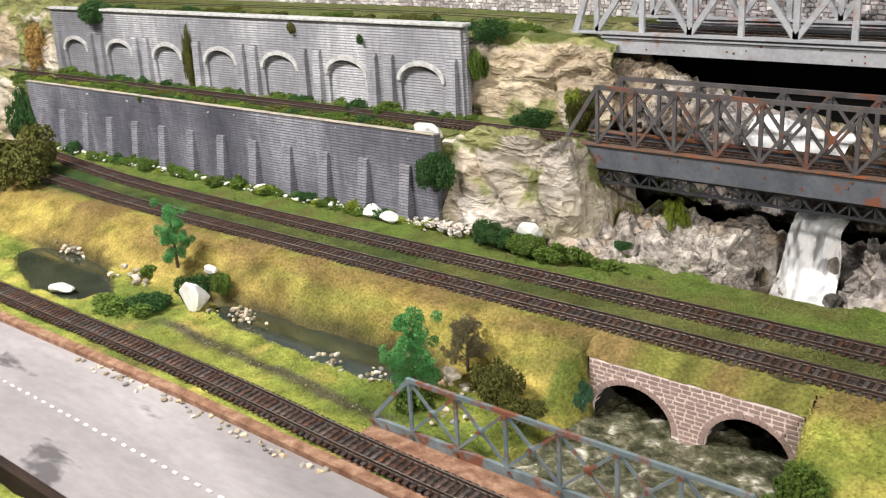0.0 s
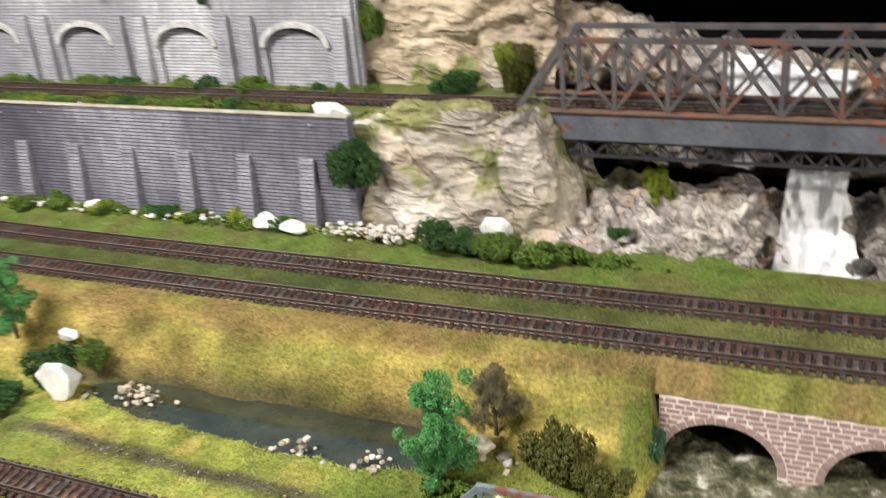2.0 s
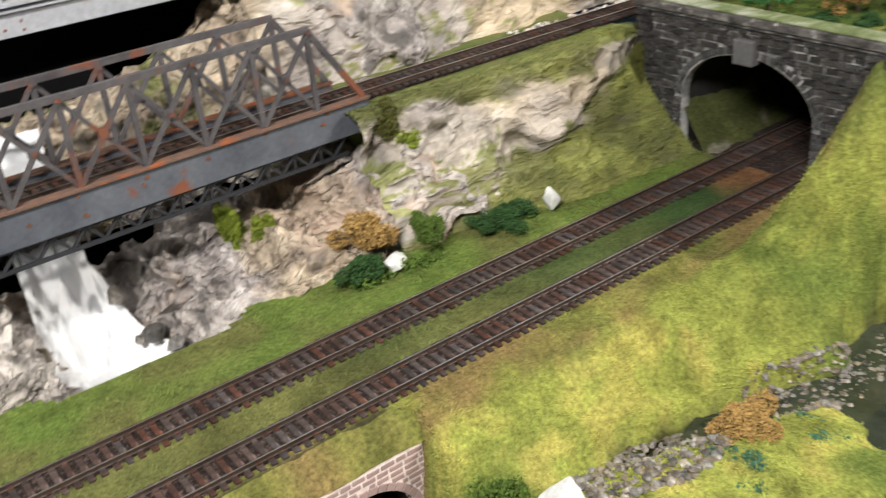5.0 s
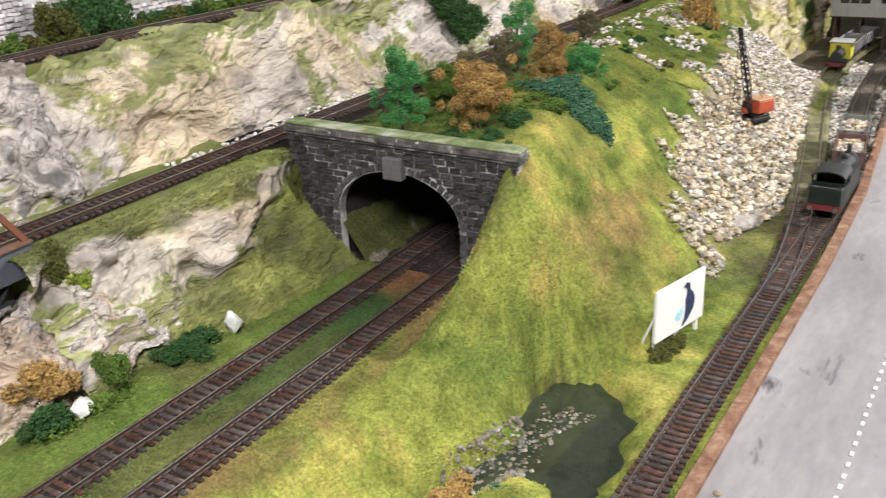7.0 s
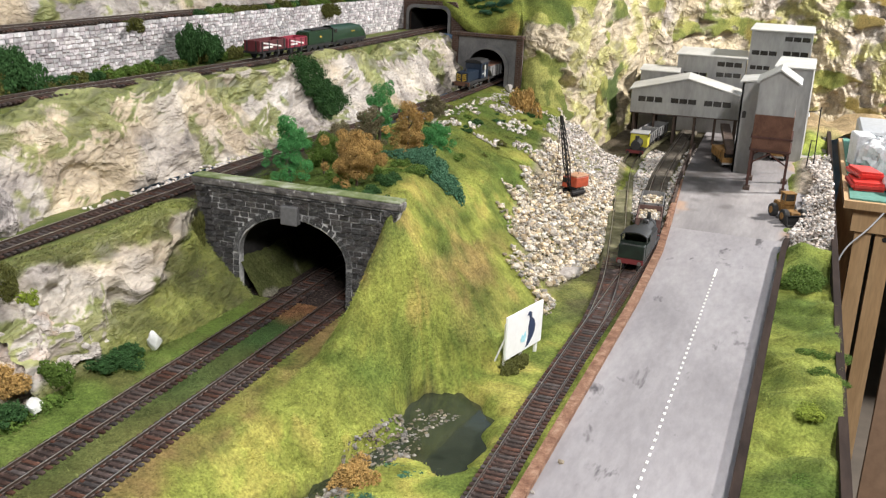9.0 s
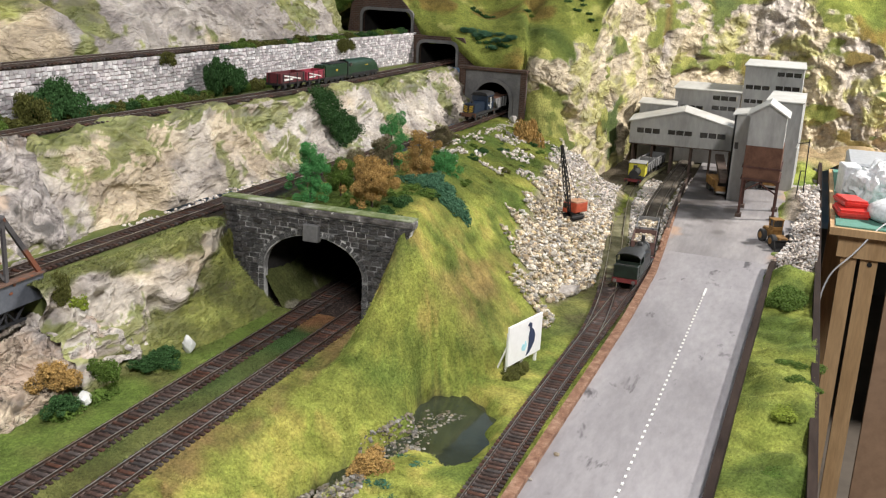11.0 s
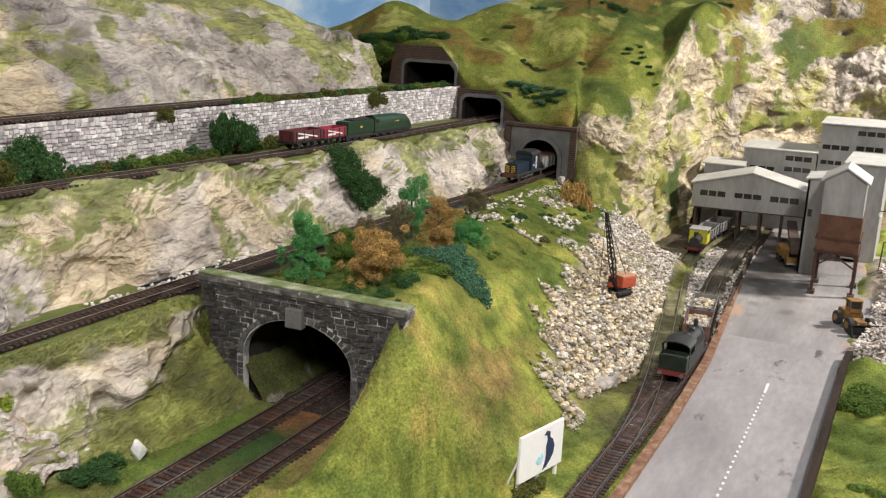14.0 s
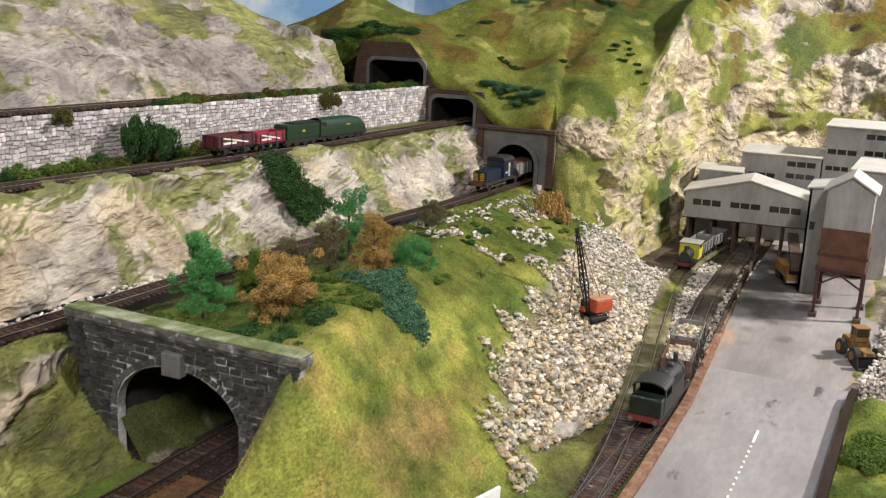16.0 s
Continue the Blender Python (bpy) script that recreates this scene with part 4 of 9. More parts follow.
grass = blend(grass, np.array((0.42, 0.41, 0.13)), np.clip(step(0.30, 0.65, n2 - 0.4 * n3) * 0.7, 0, 1)) * (1 + 0.22 * n4[..., None])
stonecol = blend(np.broadcast_to(np.array((0.88, 0.79, 0.60)), hill_p.shape), np.array((0.74, 0.70, 0.68)), np.clip(0.35 + 1.1 * n3 + 2.5 * (z - 0.2), 0, 1))
stonecol = blend(stonecol, np.array((1.05, 0.82, 0.62)), 0.55 * step(0.1, 0.6, n1) * step(0.06, 0.0, hk))
stonecol = blend(stonecol, np.array((0.62, 0.64, 0.20)), 0.8 * step(0.05, 0.45, n2 + 0.3 * n1))
stonecol = blend(stonecol, np.array((0.42, 0.44, 0.15)), 0.8 * step(0.218, 0.245, hk) * step(-0.3, 0.2, n3)) * (1 + 0.20 * n4[..., None])
hcol = np.clip(blend(grass, stonecol, stone), 0.01, 1.2)
hill_f = grid_faces(560, 300)
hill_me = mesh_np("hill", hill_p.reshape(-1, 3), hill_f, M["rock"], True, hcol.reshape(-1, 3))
hill_me.materials.append(M["turf"])
hill_me.polygons.foreach_set("material_index", (stone.ravel()[hill_f].mean(1) < 0.30).astype(np.int32))
corner_hill = new("hill", hill_me)
tagged(corner_hill, "tall rolling green hill with pale quarried cliffs behind the sheds", "hill", kind="structure")
HILL_XY = hill_p[:, 60:].reshape(-1, 3)


def hill_height(x, y):
    """The hill's surface over a place."""
    return float(HILL_XY[np.argmin((HILL_XY[:, 0] - x) ** 2 + (HILL_XY[:, 1] - y) ** 2), 2])


# ---- shelves, backing and the hall ----
def slab(name, x0, x1, y0, y1, z0, z1, mat, label, category, kind="structure"):
    return tagged(part(name, bm_box(x0, x1, y0, y1, z0, z1), mat), label, category, kind=kind)


M["soil"] = surface("shelf_turf", [(0.3, (0.075, 0.11, 0.025)), (0.55, (0.15, 0.17, 0.05)), (0.75, (0.22, 0.17, 0.08))], 50, 6, 0.95, 0.8, 500, 0.002)
slab("ledge", -0.617, -0.487, 0.764, 0.845, -0.02, 0.0815, M["soil"], "mossy earth ledge carrying the upper track", "ledge")
slab("ledge", -1.75, -0.617, 0.722, 0.845, -0.02, 0.0815, M["soil"], "mossy earth ledge carrying the upper track", "ledge")
slab("ledge", -0.07, 0.172, 0.764, 0.835, -0.02, 0.0795, M["soil"], "mossy earth ledge carrying the upper track", "ledge")
# black sheets added so that the gap round the bridges stays dark
slab("backing", -0.52, 0.0, 0.935, 0.957, -0.20, 0.17, M["black"], "black backing sheet filling the dark gap behind the bridges", "backing")
slab("backing", -0.60, 0.05, 0.86, 0.957, -0.21, -0.19, M["black"], "black floor sheet filling the dark gap under the bridges", "backing")
slab("fascia", -1.75, 1.56, 0.1495, 0.1570, -0.30, -0.022, M["darkwood"], "dark timber fascia along the layout's front", "fascia")
slab("baseboard", -1.75, 1.85, 0.153, 1.45, -0.30, -0.21, M["softboard"], "hardboard baseboard under the model landscape", "baseboard")
slab("backdrop", -2.2, 2.15, 1.50, 1.52, -0.3, 1.1, M["sky"], "painted blue sky backdrop with soft clouds", "backdrop")
slab("backdrop", 2.15, 2.17, -1.2, 1.52, -0.3, 1.1, M["sky"], "painted blue sky backdrop with soft clouds", "backdrop")
M["hallwall"] = plain("hall_plaster", (0.22, 0.215, 0.20), 0.9, scale=3)
M["hallfloor"] = plain("hall_floor", (0.20, 0.17, 0.14), 0.6, scale=4)
slab("floor", -4, 4, -3, 3, -1.05, -1.0, M["hallfloor"], "dull brown hall floor under the layout", "floor")
slab("ceiling", -4, 4, -3, 3, 1.75, 1.8, M["hallwall"], "plain pale hall ceiling over the layout", "ceiling")
for nm, (a, b, c_, e) in {"wall_north": (-4, 4, 3, 3.05), "wall_south": (-4, 4, -3.05, -3), "wall_east": (4, 4.05, -3, 3), "wall_west": (-4.05, -4, -3, 3)}.items():
    slab(nm, a, b, c_, e, -1.0, 1.75, M["hallwall"], "plain pale hall wall", "wall")

# ---- road ----
RX = [-1.75, -0.87, -0.6, -0.3, 0.1, 0.4, 0.6, 0.75, 1.0, 1.2, 1.45]
KERB = [0.374, 0.373, 0.374, 0.367, 0.361, 0.356, 0.358, 0.367, 0.384, 0.392, 0.392]
NEARX, NEARY = [-1.75, -0.6, 0.36, 0.68, 0.80, 1.0, 1.45], [0.255, 0.240, 0.223, 0.216, 0.20, 0.165, 0.16]


def ribbon(name, xa, lo, hi, z0, z1, mat, label, category, kind="structure", n=160):
    x = np.linspace(xa[0], xa[1], n)
    a, b = lo(x), hi(x)
    top = np.stack([np.stack([x, a, np.full(n, z1)], -1), np.stack([x, b, np.full(n, z1)], -1)], 1)
    bot = np.stack([np.stack([x, a, np.full(n, z0)], -1), np.stack([x, b, np.full(n, z0)], -1)], 1)
    v = np.concatenate([bot[:, 0:1], top, bot[:, 1:2]], 1).reshape(-1, 3)
    f = np.concatenate([grid_faces(n, 4), [[0, 1, 2, 3]], [[4 * n - 1, 4 * n - 2, 4 * n - 3, 4 * n - 4]]])
    return tagged(new(name, mesh_np(name, v, f, mat, False)), label, category, kind=kind)


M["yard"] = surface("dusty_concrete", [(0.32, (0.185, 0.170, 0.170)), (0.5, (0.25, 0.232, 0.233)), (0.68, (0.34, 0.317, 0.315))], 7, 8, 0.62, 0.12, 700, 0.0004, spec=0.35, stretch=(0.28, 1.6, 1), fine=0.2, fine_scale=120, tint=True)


def wall_y(x):
    return np.interp(x, [-1.75, -0.9, -0.5, 0.0, 0.45, 1.12], [1.05, 1.04, 1.0, 0.965, 0.955, 0.925])


def express_y(x):
    return np.interp(x, [-1.75, -0.93, -0.64, -0.4, -0.1, 0.13, 0.3, 0.42, 0.55, 0.75, 1.05, 1.3], [0.985, 0.985, 0.96, 0.92, 0.915, 0.913, 0.897, 0.885, 0.876, 0.870, 0.868, 0.868])


ribbon("ledge", (-1.75, -0.49), lambda x: 0.850 + 0 * x, lambda x: wall_y(x) + 0.01, 0.09, 0.1690, M["soil"], "mossy earth ledge behind the arcaded wall", "ledge")
ribbon("ledge", (-0.08, 1.112), lambda x: np.maximum(express_y(x) - 0.017, 0.855), lambda x: wall_y(x) + 0.01, 0.10, 0.1630, M["soil"], "mossy earth ledge carrying the express track", "ledge")
ribbon("ledge", (-1.75, 1.122), lambda x: wall_y(x) + 0.006, lambda x: 1.09 + 0 * x, 0.12, 0.2150, M["soil"], "mossy earth ledge carrying the topmost track", "ledge")
ribbon("road", (-1.75, 0.95), lambda x: np.interp(x, NEARX, NEARY), lambda x: np.interp(x, RX, KERB) - 0.004, -0.046, -0.036, M["road"], "smooth grey quarry road with worn tyre marks", "road")
yx, yv = np.meshgrid(np.linspace(0.72, 1.78, 150), np.linspace(0, 1, 50), indexing="ij")
y_lo = np.interp(yx, [0.70, 0.74, 0.82, 1.78], [0.216, 0.19, 0.158, 0.158])
y_hi = np.interp(yx, [0.72, 0.75, 0.85, 1.0, 1.1, 1.5, 1.78], [0.361, 0.363, 0.369, 0.380, 0.386, 0.392, 0.38])
yy = y_lo + (y_hi - y_lo) * yv


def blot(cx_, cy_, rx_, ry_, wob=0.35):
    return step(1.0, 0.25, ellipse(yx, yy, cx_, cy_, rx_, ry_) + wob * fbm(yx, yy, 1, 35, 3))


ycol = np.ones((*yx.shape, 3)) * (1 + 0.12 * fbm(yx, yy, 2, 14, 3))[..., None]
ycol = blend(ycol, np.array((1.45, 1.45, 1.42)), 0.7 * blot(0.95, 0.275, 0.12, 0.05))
# shade of shed and tower, painted dark into the yard's colour
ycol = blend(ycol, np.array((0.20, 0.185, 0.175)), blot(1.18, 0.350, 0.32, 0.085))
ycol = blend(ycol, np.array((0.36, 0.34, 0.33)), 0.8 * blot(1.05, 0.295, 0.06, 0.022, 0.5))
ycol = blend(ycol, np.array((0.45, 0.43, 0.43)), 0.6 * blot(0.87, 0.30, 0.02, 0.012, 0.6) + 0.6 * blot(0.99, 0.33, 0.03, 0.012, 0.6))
ycol = blend(ycol, np.array((1.55, 1.10, 0.75)), 0.85 * blot(0.845, 0.366, 0.05, 0.016))
ycol = blend(ycol, np.array((1.55, 1.10, 0.75)), 0.8 * blot(0.76, 0.205, 0.05, 0.02))
ycol = blend(ycol, np.array((1.60, 1.15, 0.72)), 0.7 * blot(1.22, 0.20, 0.10, 0.04))
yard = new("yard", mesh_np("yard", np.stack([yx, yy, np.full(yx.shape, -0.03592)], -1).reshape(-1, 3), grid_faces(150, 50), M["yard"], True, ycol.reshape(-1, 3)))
tagged(yard, "dusty stained grey concrete yard with painted shade of the buildings", "yard", kind="structure")
ribbon("kerb", (-1.75, 1.0), lambda x: np.interp(x, RX, KERB) - 0.004, lambda x: np.interp(x, RX, KERB) + 0.005, -0.046, -0.0315, M["kerb"], "rust-brown edging between road and track", "kerb")
ribbon("kerb", (-1.75, 0.70), lambda x: np.interp(x, NEARX, NEARY) - 0.007, lambda x: np.interp(x, NEARX, NEARY), -0.046, -0.024, M["darkwood"], "dark timber edging along the road", "kerb")
lines = thing("road_marking", pose(0, 0, 0), "row of short white centre-line dashes on the road", "marking", kind="structure")
dash = bm_box(-0.0022, 0.0022, -0.00105, 0.00105, -0.0003, 0.0003)
first = part("dash", dash, M["white_paint"], lines)
first.matrix_basis = pose(-1.2, 0.316, -0.0354)
xd = -1.2
while xd < 0.520:
    xd += 0.0122
    shared("dash", first.data, lines, pose(xd + RNG.uniform(-0.0006, 0.0006), float(np.interp(xd, [-1.75, -0.745, -0.45, 0.02, 0.55], [0.325, 0.308, 0.304, 0.290, 0.285])), -0.0354, 0, 0, RNG.uniform(-4, 4) - 1))
part("dash", bm_box(0.530, 0.562, 0.2838, 0.2864, -0.0357, -0.0351), M["white_paint"], lines)


# ---- track ----
SLEEPER = None


def sleeper_mesh():
    bm = bm_box(-0.0017, 0.0017, -0.0140, 0.0140, -0.0018, 0, 0.0003)
    for s in (-1, 1):
        box(bm, -0.0012, 0.0012, s * 0.00825 - 0.0022, s * 0.00825 + 0.0022, -0.0001, 0.0007)
    me = bpy.data.meshes.new("sleeper")
    bm.to_mesh(me)
    bm.free()
    me.materials.append(M["sleeper"])
    return me


def track(path, z, label, pieces=True, bed=0.0098, pitch=0.0064, group="railway tracks", base=True, fill=None):
    """A track on a path of (x, y): a bed, sleepers and two rails. z: the head of the rails. pieces: the sleepers are objects, up to 300. fill: from which x earth covers the sleepers, and its material."""
    global SLEEPER
    SLEEPER = SLEEPER or sleeper_mesh()
    pts = resample([[(x, y, 0.0) for x, y in path]] * 2, 400, 2)[:, 0, :2]
    seg = np.r_[0, np.cumsum(np.hypot(*np.diff(pts, axis=0).T))]
    n = int(seg[-1] / 0.012) + 2
    s = np.linspace(0, seg[-1], n)
    px, py = np.interp(s, seg, pts[:, 0]), np.interp(s, seg, pts[:, 1])
    tx, ty = np.gradient(px), np.gradient(py)
    k = np.hypot(tx, ty)
    nx, ny = -ty / k, tx / k
    root = thing("railway_track", pose(0, 0, 0), label, "railway track", group)

    def sweep(name, prof, mat, closed=True):
        v = np.stack([np.stack([px + nx * a, py + ny * a, np.full(n, z + b)], -1) for a, b in prof], 1)
        m = len(prof)
        f = grid_faces(n, m)
        if closed:
            i = np.arange(n - 1) * m
            f = np.concatenate([f, np.stack([i + m - 1, i + 2 * m - 1, i + m, i], -1)])
        ob = new(name, mesh_np(name, v.reshape(-1, 3), f, mat, False))
        ob.parent = root
        return ob
    if base:
        sweep("ballast_bed", [(-bed - 0.0012, -0.0065), (-bed, -0.0034), (bed, -0.0034), (bed + 0.0012, -0.0065)], M["ballast"], False)
    for side in (-1, 1):
        o = side * 0.0087
        sweep("rail", [(o - 0.0008, -0.0026), (o - 0.0003, -0.0021), (o - 0.0003, -0.0010), (o - 0.00045, -0.0008), (o - 0.00045, -0.0001),
                       (o + 0.00045, -0.0001), (o + 0.00045, -0.0008), (o + 0.0003, -0.0010), (o + 0.0003, -0.0021), (o + 0.0008, -0.0026)], M["rail"])
        sweep("rail_head", [(o - 0.00034, -0.0002), (o - 0.00034, 0.00012), (o + 0.00034, 0.00012), (o + 0.00034, -0.0002)], M["railtop"])
    if fill:
        near = px > fill[0]
        across = np.linspace(-0.0165, 0.0165, 15)
        fx_, fy_ = px[near][:, None] + nx[near][:, None] * across, py[near][:, None] + ny[near][:, None] * across
        rise = np.clip((px[near][:, None] - fill[0]) / 0.12, 0, 1)
        fz_ = z - 0.0034 + 0.0016 * rise + 0.0006 * fbm(fx_, fy_, 2, 120, 2) - 0.003 * (np.abs(across) > 0.0145)
        ob = new("earth_fill", mesh_np("earth_fill", np.stack([fx_, fy_, fz_], -1).reshape(-1, 3), grid_faces(int(near.sum()), 15), fill[1]))
        ob.parent = root
    count = int(seg[-1] / pitch)
    ss = (np.arange(count) + 0.5) * seg[-1] / count
    qx, qy = np.interp(ss, seg, pts[:, 0]), np.interp(ss, seg, pts[:, 1])
    ang = np.degrees(np.arctan2(np.interp(ss, s, ty), np.interp(ss, s, tx)))
    chosen = np.argsort(np.abs(qx + 0.2))[:300] if pieces else np.array([], int)
    rest = np.setdiff1d(np.arange(count), chosen)
    for i in chosen:
        shared("sleeper", SLEEPER, root, pose(qx[i], qy[i], z - 0.0026, 0, 0, ang[i] + RNG.uniform(-1.2, 1.2)))
    if len(rest):
        base = np.array([v.co for v in SLEEPER.vertices])
        polys = [tuple(p.vertices) for p in SLEEPER.polygons]
        quads = np.array([p for p in polys if len(p) == 4])
        c, sn = np.cos(np.radians(ang[rest])), np.sin(np.radians(ang[rest]))
        v = np.stack([qx[rest][:, None] + base[:, 0] * c[:, None] - base[:, 1] * sn[:, None],
                      qy[rest][:, None] + base[:, 0] * sn[:, None] + base[:, 1] * c[:, None],
                      np.broadcast_to(z - 0.0026 + base[:, 2], (len(rest), len(base)))], -1)
        f = (quads[None] + (np.arange(len(rest)) * len(base))[:, None, None]).reshape(-1, 4)
        ob = new("sleeper_rest", mesh_np("sleeper_rest", v.reshape(-1, 3), f, M["sleeper"], False))
        ob.parent = root
        tagged(ob, kind="stuff")
    return root


track([(-1.75, 0.735), (-1.26, 0.678), (-1.11, 0.660), (-0.96, 0.652), (-0.7, 0.649), (0.0, 0.649), (0.45, 0.649)], 0.0, "brown-sleepered running line beside the retaining wall")
track([(-1.75, 0.655), (-1.25, 0.617), (-1.11, 0.608), (-0.96, 0.600), (-0.7, 0.599), (0.0, 0.599), (0.45, 0.599)], 0.0, "brown-sleepered running line on the grass embankment")
track([(-1.75, 0.415), (-0.9, 0.410), (-0.6, 0.407), (-0.39, 0.396), (-0.1, 0.388), (0.1, 0.387), (0.3, 0.384), (0.45, 0.380), (0.6, 0.377), (0.75, 0.393), (1.0, 0.418), (1.33, 0.425), (1.6, 0.425)],
      -0.0335, "dark-sleepered quarry line beside the road", fill=(0.60, M["cinders"]))
track([(0.33, 0.3835), (0.38, 0.386), (0.44, 0.391), (0.50, 0.398), (0.58, 0.410), (0.69, 0.427), (0.82, 0.448), (0.987, 0.473), (1.12, 0.486), (1.25, 0.484), (1.45, 0.462)], -0.0333, "dark-sleepered siding curving past the stone heap", False, base=False, fill=(0.50, M["oldbed"]))
track([(-1.75, 0.775), (-0.5, 0.787), (-0.1, 0.787), (0.2, 0.782), (0.4, 0.776), (0.7, 0.760), (0.9, 0.748), (1.25, 0.745)], 0.0865, "brown-sleepered middle line crossing the dark bridge")
track([(x, float(express_y(x))) for x in (-1.75, -0.93, -0.64, -0.4, -0.1, 0.13, 0.3, 0.42, 0.55, 0.75, 1.05, 1.3)], 0.1700, "brown-sleepered express line below the stone wall", False)
track([(x, float(wall_y(x)) + 0.048) for x in (-1.75, -0.9, -0.5, 0.0, 0.45, 0.8, 1.1, 1.3)], 0.2215, "brown-sleepered topmost line above the stone wall", False)

# ---- retaining wall with buttresses ----
wall = thing("retaining_wall", pose(0, 0, 0), "long grey brick retaining wall with sloping buttresses", "wall", kind="structure")
part("wall_body", bm_box(-1.40, -0.615, 0.719, 0.7215, -0.012, 0.089), M["retain"], wall)
part("coping", bm_box(-1.40, -0.612, 0.7178, 0.7236, 0.089, 0.0906, 0.0004), M["coping"], wall, "tan weathered coping")
part("wall_end", bm_box(-0.6150, -0.6120, 0.7187, 0.729, -0.012, 0.089), M["retain"], wall)
bm = bmesh.new()
prism(bm, [(0.7190, 0.054), (0.7165, 0.054), (0.7155, 0.052), (0.7065, -0.012), (0.7190, -0.012)], "x", -0.0065, 0.0065)
but = part("buttress", bm, M["retain"], wall)
but.matrix_basis = pose(-0.652, 0, 0)
for k in range(1, 13):
    shared("buttress", but.data, wall, pose(-0.652 - 0.0598 * k, 0, 0))

# ---- arcaded wall behind the middle line ----
def arch_points(cx, half, zs, zc, n=14):
    return [(cx + half * math.cos(math.pi * i / n), zs + (zc - zs) * math.sin(math.pi * i / n)) for i in range(n + 1)]


arcade = thing("arcaded_wall", pose(0, 0, 0), "pale brick wall with blind arches and paired pilasters", "wall", kind="structure")
part("back_panel", bm_box(-1.47, -0.648, 0.8235, 0.8290, 0.078, 0.180), M["palebrick"], arcade)
CENTRES = [-0.710 - 0.1175 * k for k in range(7)]
for c in CENTRES:
    lo, hi = c - 0.05875, min(c + 0.05875, -0.648)
    bm = bmesh.new()
    prism(bm, [(lo, 0.078), (lo, 0.180), (hi, 0.180), (hi, 0.078), (c + 0.031, 0.078)] + arch_points(c, 0.031, 0.118, 0.136) + [(c - 0.031, 0.078)], "y", 0.8195, 0.8235)
    part("bay", bm, M["palebrick"], arcade)
    bm = bmesh.new()
    o, i_ = arch_points(c, 0.0355, 0.118, 0.1408), arch_points(c, 0.0305, 0.118, 0.1355)
    prism(bm, o + i_[::-1], "y", 0.8170, 0.8205)
    part("arch_ring", bm, M["palestone"], arcade, "pale arch ring")
    for s in (-1, 1):
        if c + s * 0.046 < -0.655:
            bm = bmesh.new()
            prism(bm, [(0.8195, 0.146), (0.8165, 0.146), (0.8145, 0.142), (0.8115, 0.078), (0.8195, 0.078)], "x", c + s * 0.046 - 0.0065, c + s * 0.046 + 0.0065)
            part("pilaster", bm, M["palebrick"], arcade)
part("coping", bm_box(-1.475, -0.645, 0.8160, 0.8310, 0.180, 0.1835, 0.0006), M["palestone"], arcade, "pale coping")


# ---- coursed masonry ----
def block_mesh(name, mat, inset=(0.42, 0.38), rough=0.12):
    """A unit block with a chamfered, slightly uneven face towards minus y."""
    bm = bmesh.new()
    back = [bm.verts.new((x, 0.5, z)) for x, z in ((-.5, -.5), (.5, -.5), (.5, .5), (-.5, .5))]
    mid = [bm.verts.new((x, -0.25, z)) for x, z in ((-.5, -.5), (.5, -.5), (.5, .5), (-.5, .5))]
    front = [bm.verts.new((x * inset[0], -0.5 + RNG.uniform(-rough, rough), z * inset[1])) for x, z in ((-1, -1), (1, -1), (1, 1), (-1, 1))]
    for a, b in ((back, mid), (mid, front)):
        for i in range(4):
            j = (i + 1) % 4
            bm.faces.new((a[i], a[j], b[j], b[i]))
    bm.faces.new(front)
    bm.faces.new(back[::-1])
    bmesh.ops.recalc_face_normals(bm, faces=bm.faces)
    me = bpy.data.meshes.new(name)
    bm.to_mesh(me)
    bm.free()
    me.materials.append(mat)
    return me


def put_block(name, me, parent, frame_m, u, v, w, h, depth, tilt=0.0):
    m = frame_m @ pose(u, 0, v, 0, tilt, 0) @ Matrix.Diagonal((w, depth, h, 1))
    return shared(name, me, parent, m)


def courses(z0, z1, h, spans, width, rng):
    """Blocks (u, v, w, h) course by course; spans(v) gives the stretches to fill."""
    out, k, z = [], 0, z0
    while z + h * 0.6 < z1:
        hh = min(h, z1 - z)
        for a, b in spans(z + hh / 2):
            u = a - (width * 0.5 if k % 2 else 0)
            while u < b:
                w = width * rng.uniform(0.82, 1.2)
                lo, hi = max(u, a), min(u + w, b)
                if b - hi < width * 0.3:
                    hi = b
                if hi - lo > width * 0.22:
                    out.append(((lo + hi) / 2, z + hh / 2, (hi - lo) - 0.0011, hh - 0.0010))
                u = hi if hi > u else b
        z, k = z + h, k + 1
    return out


# the tunnel mouth; u runs towards smaller y, as one looks at it
portal = thing("tunnel_portal", pose(0, 0, 0), "dark weathered stone portal of the double-track tunnel", "tunnel portal", kind="structure")
PF = pose(0.168, 0.6395, 0, 0, 0, -90)   # u = 0.6395 - y, the face towards minus x
HALF, SPR, CRO = 0.0555, 0.040, 0.0785


def portal_left(v):
    return float(np.interp(v, [-0.01, 0.0, 0.10], [-0.079, -0.082, -0.101]))


def portal_right(v):
    return float(np.interp(v, [-0.01, 0.0, 0.10], [0.067, 0.071, 0.107]))


bm = bmesh.new()
prism(bm, [(portal_left(-0.01), -0.01), (portal_left(0.1), 0.1), (portal_right(0.1), 0.1), (portal_right(-0.01), -0.01), (HALF, -0.01)] + arch_points(0, HALF, SPR, CRO, 24) + [(-HALF, -0.01)],
      "y", -0.0016, 0.006, PF)
part("joint_backing", bm, M["portaljoint"], portal, "pale mortar joints")


